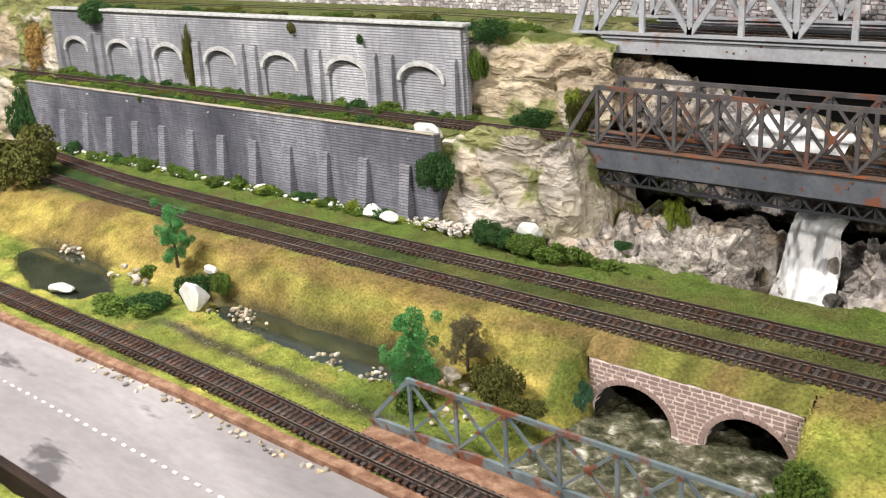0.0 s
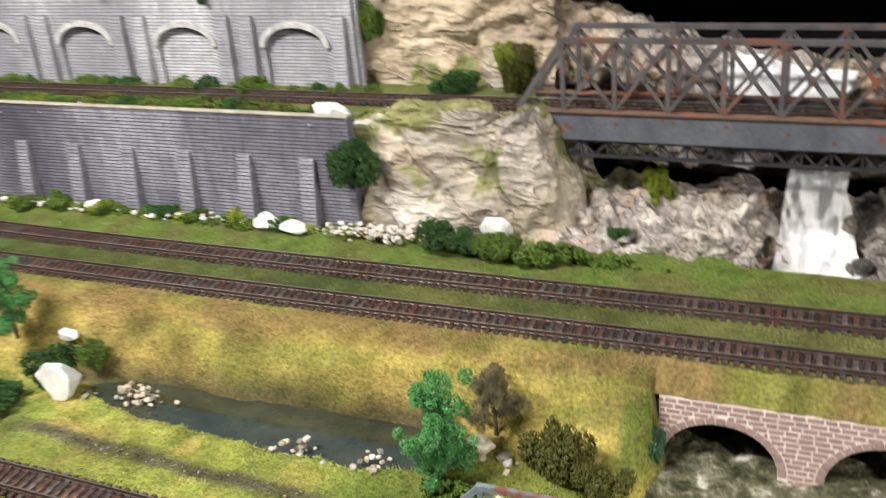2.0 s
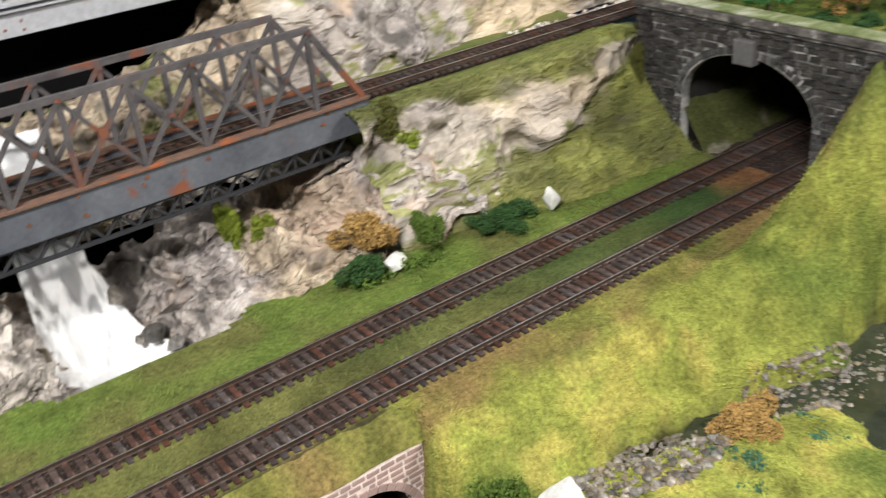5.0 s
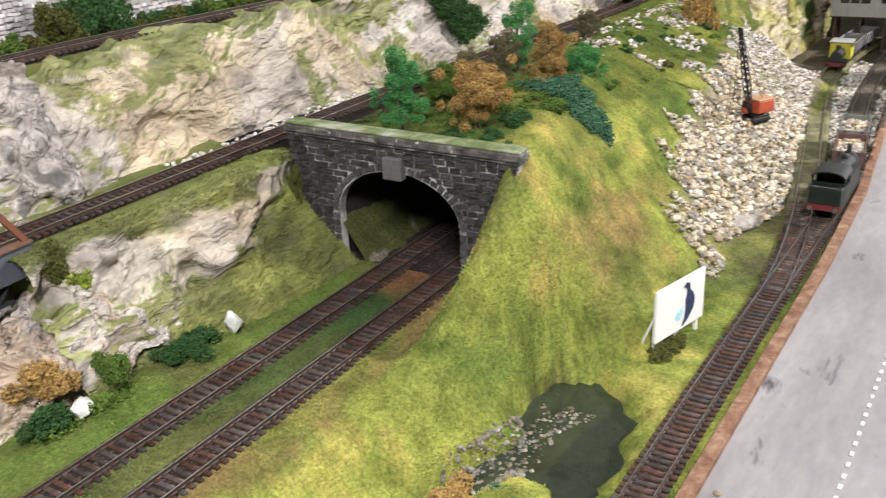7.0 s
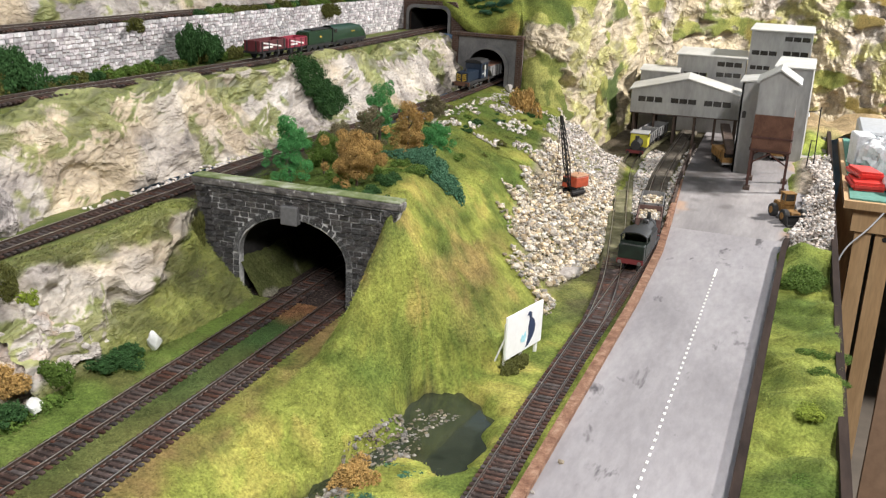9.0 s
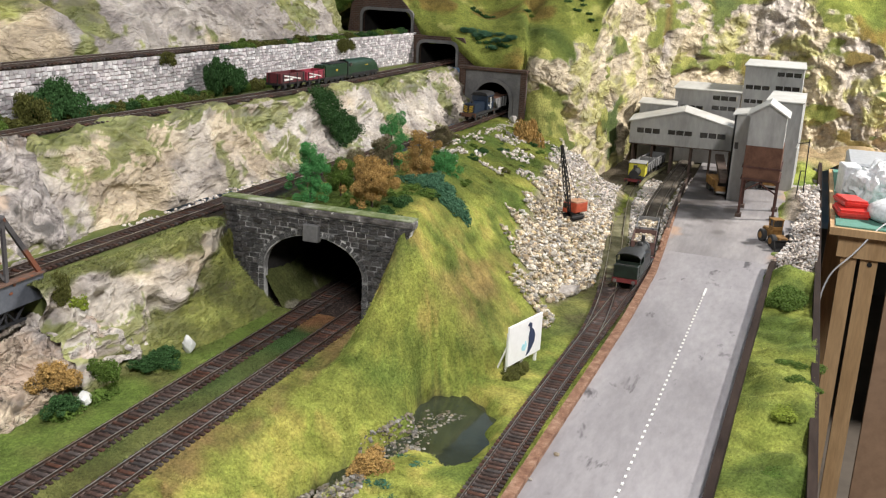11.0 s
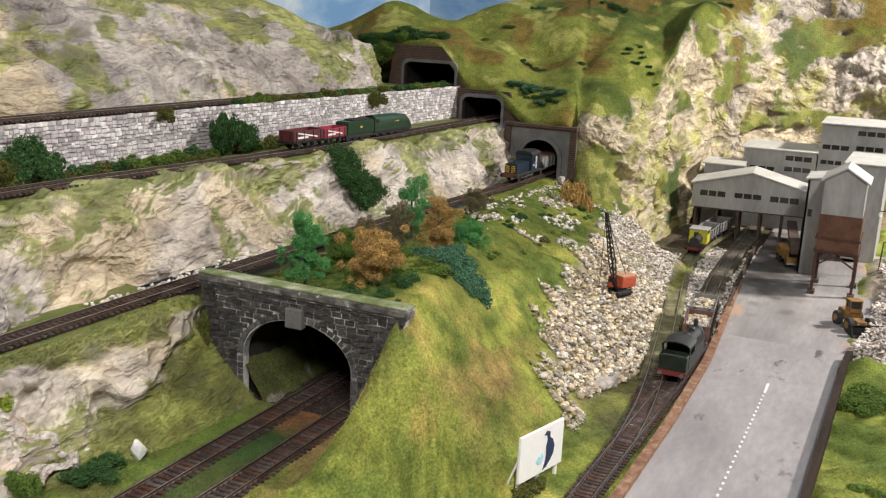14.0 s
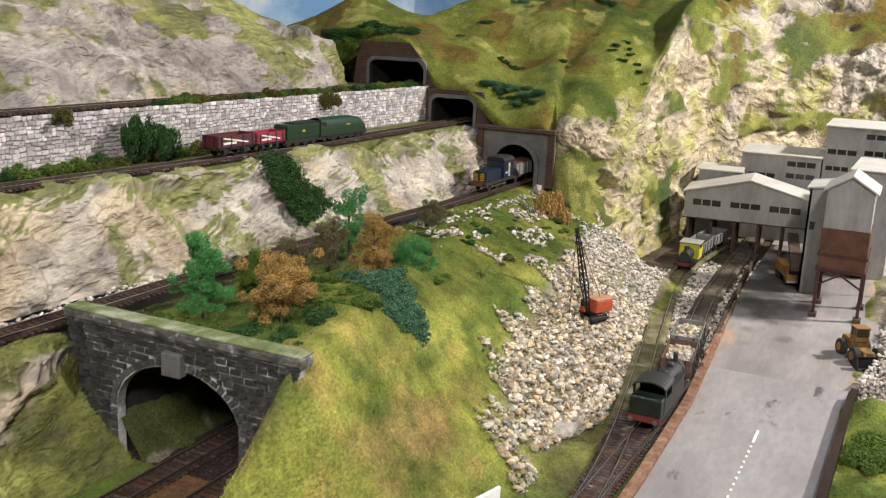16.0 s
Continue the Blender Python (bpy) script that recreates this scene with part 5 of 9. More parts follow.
def ring_half(v, grow):
    if v <= SPR:
        return HALF + grow
    t = (v - SPR) / (CRO - SPR + grow)
    return (HALF + grow) * math.sqrt(max(0, 1 - t * t))


def portal_spans(v):
    r = ring_half(v, 0.0064)
    return [(portal_left(v), -r), (r, portal_right(v))] if r > 0.002 else [(portal_left(v), portal_right(v))]


stone_me = [block_mesh("stone_block", M["portal"], (0.44, 0.40), 0.22) for _ in range(4)]
ring_me = block_mesh("arch_stone", M["portalring"])
for u, v, w, h in courses(-0.006, 0.0985, 0.0053, portal_spans, 0.0090, RNG):
    put_block("stone_block", stone_me[RNG.randint(4)], portal, PF @ pose(0, -0.0004 - RNG.uniform(0, 0.0014), 0), u, v, w + 0.0001, h + 0.0001, 0.004, RNG.uniform(-2.5, 2.5))
for k in range(25):
    a = math.pi * (k + 0.5) / 25
    u, v = (HALF + 0.0035) * math.cos(a), SPR + (CRO - SPR + 0.0035) * math.sin(a)
    nrm = math.degrees(math.atan2((CRO - SPR) * math.cos(a), HALF * math.sin(a)))
    put_block("arch_stone", ring_me, portal, PF @ pose(0, -0.0012, 0), u, v, 0.0056 * RNG.uniform(0.8, 1.1), 0.0050 * RNG.uniform(0.8, 1.15), 0.0042 * RNG.uniform(0.7, 1.1), nrm + RNG.uniform(-6, 6))
for s in (-1, 1):
    for k in range(7):
        put_block("arch_stone", ring_me, portal, PF @ pose(0, -0.0012, 0), s * (HALF + 0.0030), -0.003 + 0.0062 * k, 0.0052, 0.0052, 0.0042)
for side in (-1, 1):
    for k in range(19):
        v = 0.001 + 0.0053 * k
        edge = (portal_left(v) + 0.0070) if side < 0 else (portal_right(v) - 0.0070)
        cut = 0.0046 if k % 2 else 0.0086
        for a, b in ((-0.0068, -0.0068 + cut), (-0.0068 + cut, 0.0068)):
            put_block("stone_block", stone_me[(k + int(a * 1e4)) % 4], portal, PF @ pose(0, -0.0030, 0), edge + (a + b) / 2, v, b - a - 0.0009, 0.0045, 0.005)
bm = bmesh.new()
beam(bm, PF @ Vector((portal_right(0.080) + 0.0005, 0.004, 0.080)), PF @ Vector((portal_right(0.0) + 0.001, 0.004, 0.0)), 0.0022, 0.006, (1, 0, 0))
part("wing_edge", bm, M["palestone"], portal, "pale plaster edge against the hill")
bm = bm_box(-0.1025, 0.1075, -0.0040, 0.010, 0.0985, 0.1005, 0.0006)
bm.transform(PF)
part("string_course", bm, M["portalring"], portal, "grey string course")
bm = bm_box(-0.1035, 0.1085, -0.0055, 0.010, 0.1005, 0.1072, 0.0012)
bm.transform(PF)
part("capping", bm, M["portal"], portal)
bm = bm_box(-0.1030, 0.1080, -0.0050, 0.012, 0.1072, 0.1088, 0.0006)
bm.transform(PF)
part("moss_top", bm, M["mosscap"], portal, "mossy pale capping top")
bm = bm_box(-0.0085, 0.0085, -0.0075, 0.001, 0.0735, 0.0915, 0.001)
bm.transform(PF)
part("keystone", bm, M["tunnelgrey"], portal, "plain grey keystone")


def bore(name, frame_m, outline, length, mat, label):
    """A dark tunnel lining behind a portal: the outline drawn out, open towards the viewer."""
    bm = bmesh.new()
    a = [bm.verts.new(frame_m @ Vector((u, 0.003, v))) for u, v in outline]
    b = [bm.verts.new(frame_m @ Vector((u, length, v))) for u, v in outline]
    for i in range(len(outline)):
        j = (i + 1) % len(outline)
        bm.faces.new((a[i], a[j], b[j], b[i]))
    bm.faces.new(b)
    return tagged(part(name, bm, mat), label, "tunnel", kind="structure")


# one near-black colour for all bores and vaults
M["boreblack"] = surface("near_black_lining", [(0.3, (0.014, 0.013, 0.012)), (0.7, (0.035, 0.031, 0.028))], 60, 5, 0.95, 0.5, 300, 0.001)
bore("tunnel_lining", PF, [(HALF + 0.004, -0.008)] + arch_points(0, HALF + 0.004, SPR, CRO + 0.004, 20) + [(-HALF - 0.004, -0.008)], 0.20, M["boreblack"], "near-black lining of the double-track tunnel")

slab("tunnel_floor", 0.1700, 0.372, 0.583, 0.700, -0.0120, -0.0052, M["ballast"], "dark earth floor inside the tunnel", "floor")

bx_, by_ = np.meshgrid(np.linspace(0.1690, 0.36, 60), np.linspace(0.6665, 0.6995, 24), indexing="ij")
bz_ = -0.006 + 0.036 * step(0.668, 0.703, by_) + 0.003 * fbm(bx_, by_, 1, 60, 3)
bc_ = blend(np.broadcast_to(np.array((0.09, 0.10, 0.035)), (*bx_.shape, 3)), np.array((0.24, 0.22, 0.17)), step(0.2, 0.6, fbm(bx_, by_, 3, 45, 3)))
tagged(new("tunnel_bank", mesh_np("tunnel_bank", np.stack([bx_, by_, bz_], -1).reshape(-1, 3), grid_faces(60, 24), M["turf"], True, bc_.reshape(-1, 3))), "mossy earth bank inside the tunnel mouth", "bank", kind="structure")

# tunnels at the far end
def far_portal(name, x, yc, z0, outline, hole, mat, label, trim=None, trim_mat=None):
    fm = pose(x, yc, z0, 0, 0, -90)
    root = thing(name, pose(0, 0, 0), label, "tunnel portal", kind="structure")
    bm = bmesh.new()
    (u0, v0), (u1, v1) = hole[0], hole[-1]
    prism(bm, outline[:-1] + [outline[-1]] + hole, "y", 0.0, 0.008, fm)
    part("portal_wall", bm, mat, root)
    if trim:
        bm = bmesh.new()
        prism(bm, trim + hole[::-1], "y", -0.004, 0.002, fm)
        part("arch_ring", bm, trim_mat, root)
    bore("tunnel_lining", fm, [(u * 1.03, v if i in (0, len(hole) - 1) else v * 1.02) for i, (u, v) in enumerate(hole)], 0.22, M["boreblack"], "near-black lining of a far tunnel")
    return root, fm


def round_rect(half, h, r, n=5):
    pts = [(half, 0.0)]
    pts += [(half - r + r * math.cos(a), h - r + r * math.sin(a)) for a in np.linspace(0, math.pi / 2, n)]
    pts += [(-half + r - r * math.sin(a), h - r + r * math.cos(a)) for a in np.linspace(0, math.pi / 2, n)]
    return pts + [(-half, 0.0)]


root, fm = far_portal("tunnel_portal", 1.085, 0.752, 0.078, [(-0.066, 0), (-0.066, 0.084), (0.064, 0.084), (0.064, 0.0)],
                      [(0.034, 0)] + arch_points(0, 0.034, 0.032, 0.064, 16) + [(-0.034, 0)], M["tunnelgrey"], "smoky grey stone portal with brown brick edges",
                      [(0.041, 0)] + arch_points(0, 0.041, 0.032, 0.071, 16) + [(-0.041, 0)], M["tunnelgrey"])
for a, b in ((-0.067, -0.055), (0.053, 0.065)):
    bm = bm_box(a, b, -0.003, 0.001, 0.0, 0.084, 0.0005)
    bm.transform(fm)
    part("brick_edge", bm, M["tunnelbrick"], root, "brown brick edge")
bm = bm_box(-0.068, 0.066, -0.006, 0.010, 0.084, 0.0905, 0.001)
bm.transform(fm)
part("capping", bm, M["tunnelbrick"], root, "brown brick capping")
far_portal("tunnel_portal", 1.106, 0.874, 0.161, [(-0.052, 0), (-0.052, 0.056), (0.050, 0.056), (0.082, 0.010), (0.082, 0.0)], round_rect(0.038, 0.043, 0.012), M["tunnelbrick"],
           "brown brick portal with a grey square arch", round_rect(0.043, 0.0485, 0.014), M["tunnelgrey"])
far_portal("tunnel_portal", 1.118, 0.987, 0.214, [(-0.085, 0), (-0.075, 0.074), (0.022, 0.074), (0.085, 0.008), (0.085, 0.0)], round_rect(0.052, 0.044, 0.013), M["tunnelbrick"],
           "brown brick portal with a grey square arch", round_rect(0.057, 0.0495, 0.015), M["tunnelgrey"])

# ---- pink brick viaduct over the stream ----
viaduct = thing("brick_viaduct", pose(0, 0, 0), "dusky pink brick bridge with two round arches", "bridge", kind="structure")
VF = pose(-0.262, 0.565, 0)
ARC = ((-0.0450, 0.0330), (0.0440, 0.0310))   # centre and half width of the arches, from the bridge's middle
VZ, VC, VT, VL, VR = -0.066, -0.0325, -0.0145, -0.080, 0.081
out = [(VL, VZ - 0.008), (VL, VT - 0.0024), (VR, VT - 0.0024), (VR, VZ - 0.008)]
for c, h in ARC[::-1]:
    out += [(c + h, VZ - 0.008)] + arch_points(c, h, VZ + 0.004, VC, 18) + [(c - h, VZ - 0.008)]
bm = bmesh.new()
prism(bm, out, "y", -0.0005, 0.010, VF)
part("mortar_backing", bm, M["mortar"], viaduct, "pale mortar")
vg = resample([[(x_, y_, z_) for x_ in (-0.346, -0.262, -0.178)] for y_, z_ in ((0.5639, VT - 0.0022), (0.572, -0.0085), (0.583, -0.0042))], 60, 10)
vg[..., 2] += 0.0008 * fbm(vg[..., 0], vg[..., 1], 0, 120, 3)
vc = ground_tint(vg[..., 0], 0.5866 + 0 * vg[..., 1])
tagged(new("verge", mesh_np("verge", vg.reshape(-1, 3), grid_faces(60, 10), M["turf"], True, vc.reshape(-1, 3))), "brown dry grass verge over the brick bridge", "ground", kind="structure")


def via_spans(v):
    cuts = []
    for c, h in ARC:
        zs = VZ + 0.004
        r = h + 0.0052 if v < zs else (h + 0.0052) * math.sqrt(max(0, 1 - ((v - zs) / (VC - zs + 0.0052)) ** 2))
        if r > 0.001:
            cuts.append((c - r, c + r))
    spans, a = [], VL
    for lo, hi in cuts:
        if lo > a:
            spans.append((a, lo))
        a = max(a, hi)
    if a < VR:
        spans.append((a, VR))
    return spans


brick_me = [block_mesh("brick", M["pinkbrick"], (0.47, 0.44), 0.06) for _ in range(3)]
for u, v, w, h in courses(VZ - 0.004, VT - 0.0018, 0.0037, via_spans, 0.0080, RNG):
    put_block("brick", brick_me[RNG.randint(3)], viaduct, VF @ pose(0, -0.0003 - RNG.uniform(0, 0.0002), 0), u, v, w - 0.0002, h - 0.0001, 0.0012)
for c, hw in ARC:
    for k in range(19):
        a = math.pi * (k + 0.5) / 19
        zs = VZ + 0.004
        u, v = c + (hw + 0.0024) * math.cos(a), zs + (VC - zs + 0.0024) * math.sin(a)
        put_block("brick", brick_me[k % 3], viaduct, VF @ pose(0, -0.0004, 0), u, v, 0.0048, 0.0046, 0.0016, math.degrees(math.atan2((VC - zs) * math.cos(a), hw * math.sin(a))))
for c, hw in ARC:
    bore("viaduct_vault", VF @ pose(c, 0, 0), [(hw, VZ - 0.008)] + arch_points(0, hw, VZ + 0.004, VC, 14) + [(-hw, VZ - 0.008)], 0.10, M["boreblack"], "dark vault under the brick bridge")

# ---- pale rubble wall below the topmost line ----
rubble = thing("rubble_wall", pose(0, 0, 0), "long pale dry-stone wall below the topmost line", "wall", kind="structure")
n = 120
x = np.linspace(-1.75, 1.118, n)
wy = wall_y(x)
v = np.stack([np.stack([x, wy + dy, np.full(n, z)], -1) for dy, z in ((0.0004, 0.155), (0.0004, 0.2185), (0.012, 0.2185))], 1)
bk = new("joint_backing", mesh_np("joint_backing", v.reshape(-1, 3), grid_faces(n, 3), M["rubjoint"], False))
bk.parent = rubble
rub_me = [block_mesh("wall_stone", M["rubwall"], (0.46, 0.44), 0.10) for _ in range(4)]
rngw = np.random.RandomState(3)
cells = []
z, k = 0.1645, 0
while z < 0.2205:
    h = rngw.uniform(0.0034, 0.0054)
    u = -1.2
    while u < 1.115:
        w = rngw.uniform(0.0042, 0.0105)
        if rngw.rand() < 0.08:
            w *= 1.4
        cells.append((u + w / 2, z + h / 2 + rngw.uniform(-0.0007, 0.0007), w - 0.0009, (h - 0.0006) * rngw.uniform(0.75, 1.1), rngw.uniform(-7, 7)))
        u += w
    z += h
near = [c for c in cells if 0.30 < c[0] < 0.62][:300]
far = [c for c in cells if c not in set(near)]


def wall_frame(u):
    e = 0.005
    return pose(u, float(wall_y(u)), 0, 0, 0, math.degrees(math.atan2(float(wall_y(u + e) - wall_y(u - e)), 2 * e)))


for i, (u, v_, w, h, t) in enumerate(near):
    put_block("wall_stone", rub_me[i % 4], rubble, wall_frame(u), 0, v_, w, h, 0.0032, t)
base = [np.array([q.co for q in me.vertices]) for me in rub_me]
quads = np.array([tuple(p.vertices) for p in rub_me[0].polygons])
vs = []
for i, (u, v_, w, h, t) in enumerate(far):
    m = wall_frame(u) @ pose(0, 0, v_, 0, t, 0) @ Matrix.Diagonal((w, 0.0032, h, 1))
    m = np.array(m)
    vs.append(base[i % 4] @ m[:3, :3].T + m[:3, 3])
f = (quads[None] + (np.arange(len(far)) * len(base[0]))[:, None, None]).reshape(-1, 4)
ob = new("stonework", mesh_np("stonework", np.concatenate(vs), f, M["rubwall"], False))
ob.parent = rubble
tagged(ob, kind="stuff")


# ---- bridges ----
def gusset(bm, x, y, z, r, t=0.0016):
    box(bm, x - r, x + r, y - t, y + t, z - r, z + r)


def truss_side(parent, y, x0, x1, zb, zt, nodes, w, mat, cross=True, rust=None, ends=True):
    """One side of a truss: posts at nodes, chords, crossed or zigzag diagonals, each bar a part."""
    def bar(name, p, q, ww=w, d=None):
        bm = bmesh.new()
        beam(bm, p, q, ww, d or ww * 0.7, (0, 1, 0))
        return part(name, bm, mat, parent)
    bar("top_chord", (nodes[0] - w / 2, y, zt), (nodes[-1] + w / 2, y, zt), w * 1.2, w * 1.1)
    if ends:
        bar("end_post", (x0, y, zb), (nodes[0], y, zt), w * 1.2)
        bar("end_post", (x1, y, zb), (nodes[-1], y, zt), w * 1.2)
    for i, x in enumerate(nodes):
        bar("post", (x, y, zb), (x, y, zt - w * 0.6))
    for i, (a, b) in enumerate(zip(nodes[:-1], nodes[1:])):
        if cross:
            bar("diagonal", (a, y - w * 0.25, zb), (b, y - w * 0.25, zt - w * 0.5), w * 0.8)
            bar("diagonal", (a, y + w * 0.25, zt - w * 0.5), (b, y + w * 0.25, zb), w * 0.8)
        else:
            bar("diagonal", (a, y, zt if i % 2 else zb), (b, y, zb if i % 2 else zt), w)
    if rust:
        for a, b in zip(nodes[:-1], nodes[1:]):
            for x, z, r in ([((a + b) / 2, (zb + zt) / 2, 0.85)] if cross else []) + [(a, zt - w * 0.35, 0.75)]:
                bm = bmesh.new()
                gusset(bm, x, y, z, w * r, w * 0.63)
                part("gusset_plate", bm, rust, parent)


def plates(parent, spots, r, mat, y):
    for x, z in spots:
        bm = bmesh.new()
        k = RNG.uniform(0.7, 1.3)
        prism(bm, [(x + r * k * math.cos(a) * RNG.uniform(0.6, 1.2), z + r * math.sin(a) * RNG.uniform(0.6, 1.2)) for a in np.linspace(0, 2 * math.pi, 9)[:-1]], "y", y - 0.0002, y + 0.0004)
        part("rust_patch", bm, mat, parent, "orange rust patch")


M["latticeblack"] = plain("blackened_lattice_paint", (0.030, 0.031, 0.036), 0.6)
M["lip"] = surface("rusty_lip_paint", [(0.3, (0.11, 0.075, 0.06)), (0.7, (0.21, 0.12, 0.085))], 40, 5, 0.8, 0.3, 500, 0.0004, patch=((0.32, 0.10, 0.04), 34, 0.55, 0.65, 0.9))
dark = thing("girder_bridge", pose(0, 0, 0), "dark grey rusting truss bridge carrying the middle line", "bridge", "railway bridges")
nodes = [-0.452 + 0.0386 * k for k in range(10)]
for y in (0.7640, 0.8100):
    part("girder", bm_box(-0.488, -0.067, y - 0.0015, y + 0.0015, 0.0655, 0.0870), M["bluegrey"], dark, "dark blue-grey plate girder")
    part("girder_lip", bm_box(-0.488, -0.067, y - 0.004, y + 0.0035, 0.0870, 0.0885), M["lip"], dark, "rusty girder lip")
    truss_side(dark, y, -0.487, -0.070, 0.0885, 0.1405, nodes, 0.0033, M["trussbrown"], True, M["trussbrown"])
    for z in (0.0520, 0.0640):
        bm = bmesh.new()
        beam(bm, (-0.478, y + 0.003, z), (-0.085, y + 0.003, z), 0.0022, 0.0022)
        part("lattice_chord", bm, M["latticeblack"], dark)
    bm = bmesh.new()
    k = 0
    for xa in np.arange(-0.478, -0.09, 0.0098):
        beam(bm, (xa, y + 0.003, 0.0525 if k % 2 else 0.0635), (xa + 0.0098, y + 0.003, 0.0635 if k % 2 else 0.0525), 0.0016)
        if k % 2 == 0:
            beam(bm, (xa, y + 0.003, 0.0525), (xa, y + 0.003, 0.0635), 0.0013)
        k += 1
    part("lattice", bm, M["latticeblack"], dark, "dark lattice of thin bars")
part("deck", bm_box(-0.490, -0.066, 0.7655, 0.8085, 0.0760, 0.0815), M["trussbrown"], dark, "dark bridge deck")
plates(dark, [(x + RNG.uniform(-0.006, 0.006), 0.0885 - RNG.uniform(0, 0.018)) for x in nodes for _ in range(2)], 0.0014, M["rust"], 0.7620)
plates(dark, [(x, 0.1395) for x in nodes[1::2]] + [((a + b) / 2, 0.1145) for a, b in zip(nodes[:-1:2], nodes[1::2])], 0.0018, M["rust"], 0.7608)

pale = thing("girder_bridge", pose(0, 0, 0), "pale grey rust-streaked truss bridge on the upper level", "bridge", "railway bridges")
for y in (0.851, 0.968):
    part("girder", bm_box(-0.494, -0.075, y - 0.0015, y + 0.0015, 0.1570, 0.1715), M["lightgrey"], pale, "pale grey plate girder")
    part("girder_lip", bm_box(-0.496, -0.073, y - 0.0045, y + 0.004, 0.1715, 0.1728), M["lightgrey"], pale)
    part("girder_lip", bm_box(-0.530, -0.073, y - 0.0060, y + 0.0055, 0.1752, 0.1772), M["lightgrey"], pale)
    part("girder_groove", bm_box(-0.495, -0.074, y - 0.0028, y + 0.0025, 0.1728, 0.1752), M["bluegrey"], pale, "dark groove between the girder lips")
    pn = [-0.503 + 0.0495 * k for k in range(10)]
    truss_side(pale, y, -0.527, -0.058 + 0.03, 0.1772, 0.245, pn[:9], 0.0052, M["lightgrey"], False, None)
part("deck", bm_box(-0.492, -0.076, 0.8530, 0.966, 0.1600, 0.1640), M["trussbrown"], pale, "dark bridge deck")
plates(pale, [(-0.494 + 0.02 + RNG.uniform(0, 0.36), 0.1575 + RNG.uniform(0.002, 0.012)) for _ in range(12)], 0.0012, M["rust"], 0.8494)

teal = thing("truss_bridge", pose(0, 0, 0), "grey-green rusting truss beside the quarry line", "bridge", "railway bridges")
tn = [-0.403 + 0.0402 * k for k in range(7)]
part("girder", bm_box(-0.441, -0.125, 0.4285, 0.4315, -0.0480, -0.0330), M["teal"], teal, "grey-green plate girder")
truss_side(teal, 0.430, -0.440, -0.126, -0.0335, 0.0065, tn, 0.0025, M["teal"], True, M["teal"])
part("girder", bm_box(-0.441, -0.125, 0.3580, 0.3610, -0.0480, -0.0365), M["teal"], teal, "grey-green plate girder")
part("deck", bm_box(-0.441, -0.125, 0.3610, 0.4285, -0.0480, -0.0400), M["kerb"], teal, "earth-brown bridge deck")
plates(teal, [(x + RNG.uniform(-0.004, 0.004), -0.0360) for x in [-0.437] + tn] + [(x, 0.0040) for x in tn[1:]] + [((a + b) / 2, -0.0135) for a, b in zip(tn[:-1], tn[1:])], 0.0019, M["rust"], 0.4274)


# ---- water ----
def water_sheet(name, cx, cy, rx, ry, z, mat, label, turn=0.0, n=48, keep_out=None):
    bm = bmesh.new()
    c, s = math.cos(radians(turn)), math.sin(radians(turn))
    ring = []
    for i in range(n):
        a = 2 * math.pi * i / n
        u, v = rx * math.cos(a), ry * math.sin(a)
        ring.append(bm.verts.new((cx + u * c - v * s, cy + u * s + v * c, z)))
    bm.faces.new(ring)
    return tagged(part(name, bm, mat), label, "pond", kind="structure")


water_sheet("pond", -0.570, 0.515, 0.185, 0.045, -0.0480, M["water"], "still dark pond beside the embankment", -2)
water_sheet("pond", -0.960, 0.490, 0.125, 0.048, -0.0480, M["water"], "still dark pond behind the loaded wagons", -12)
water_sheet("pond", 0.045, 0.466, 0.150, 0.055, -0.0535, M["water"], "small dark pond below the grass hill", 0)
n, k = 70, 70
sx, sy = np.meshgrid(np.linspace(-0.36, -0.13, n), np.linspace(0.375, 0.66, k), indexing="ij")
sz = -0.0635 + 0.0022 * fbm(sx * 1.6, sy, 0, 60, 4) + 0.0012 * fbm(sx, sy, 2, 150, 2)
tagged(new("stream", mesh_np("stream", np.stack([sx, sy, sz], -1).reshape(-1, 3), grid_faces(n, k), M["rapids"])), "rippled dark green stream under the brick bridge", "stream", kind="structure")

# the waterfall lies on the rock bank
rows = [[(-0.312, 0.706, -0.058), (-0.280, 0.705, -0.058), (-0.235, 0.703, -0.058), (-0.195, 0.703, -0.050)],
        [(-0.308, 0.740, -0.056), (-0.280, 0.740, -0.056), (-0.240, 0.740, -0.056), (-0.202, 0.735, -0.046)],
        [(-0.302, 0.780, -0.053), (-0.278, 0.780, -0.055), (-0.246, 0.778, -0.053), (-0.218, 0.768, -0.044)],
        [(-0.298, 0.806, -0.044), (-0.275, 0.806, -0.047), (-0.250, 0.806, -0.045), (-0.234, 0.800, -0.034)],
        [(-0.296, 0.824, -0.020), (-0.274, 0.824, -0.021), (-0.252, 0.824, -0.020), (-0.243, 0.826, -0.014)],
        [(-0.294, 0.838, 0.012), (-0.272, 0.838, 0.012), (-0.256, 0.838, 0.012), (-0.249, 0.840, 0.010)],
        [(-0.292, 0.860, 0.019), (-0.270, 0.860, 0.019), (-0.256, 0.860, 0.019), (-0.249, 0.860, 0.016)]]
p = resample(rows, 60, 110)
p = p + normals_of(p) * (0.0060 * fbm(p[..., 0] * 1.6, p[..., 1] * 0.8, p[..., 2] * 0.5, 60, 4) + 0.001)[..., None]
tagged(new("waterfall", mesh_np("waterfall", p.reshape(-1, 3), grid_faces(60, 110), M["foam"])), "glossy white foaming waterfall over grey rocks", "waterfall", kind="structure")
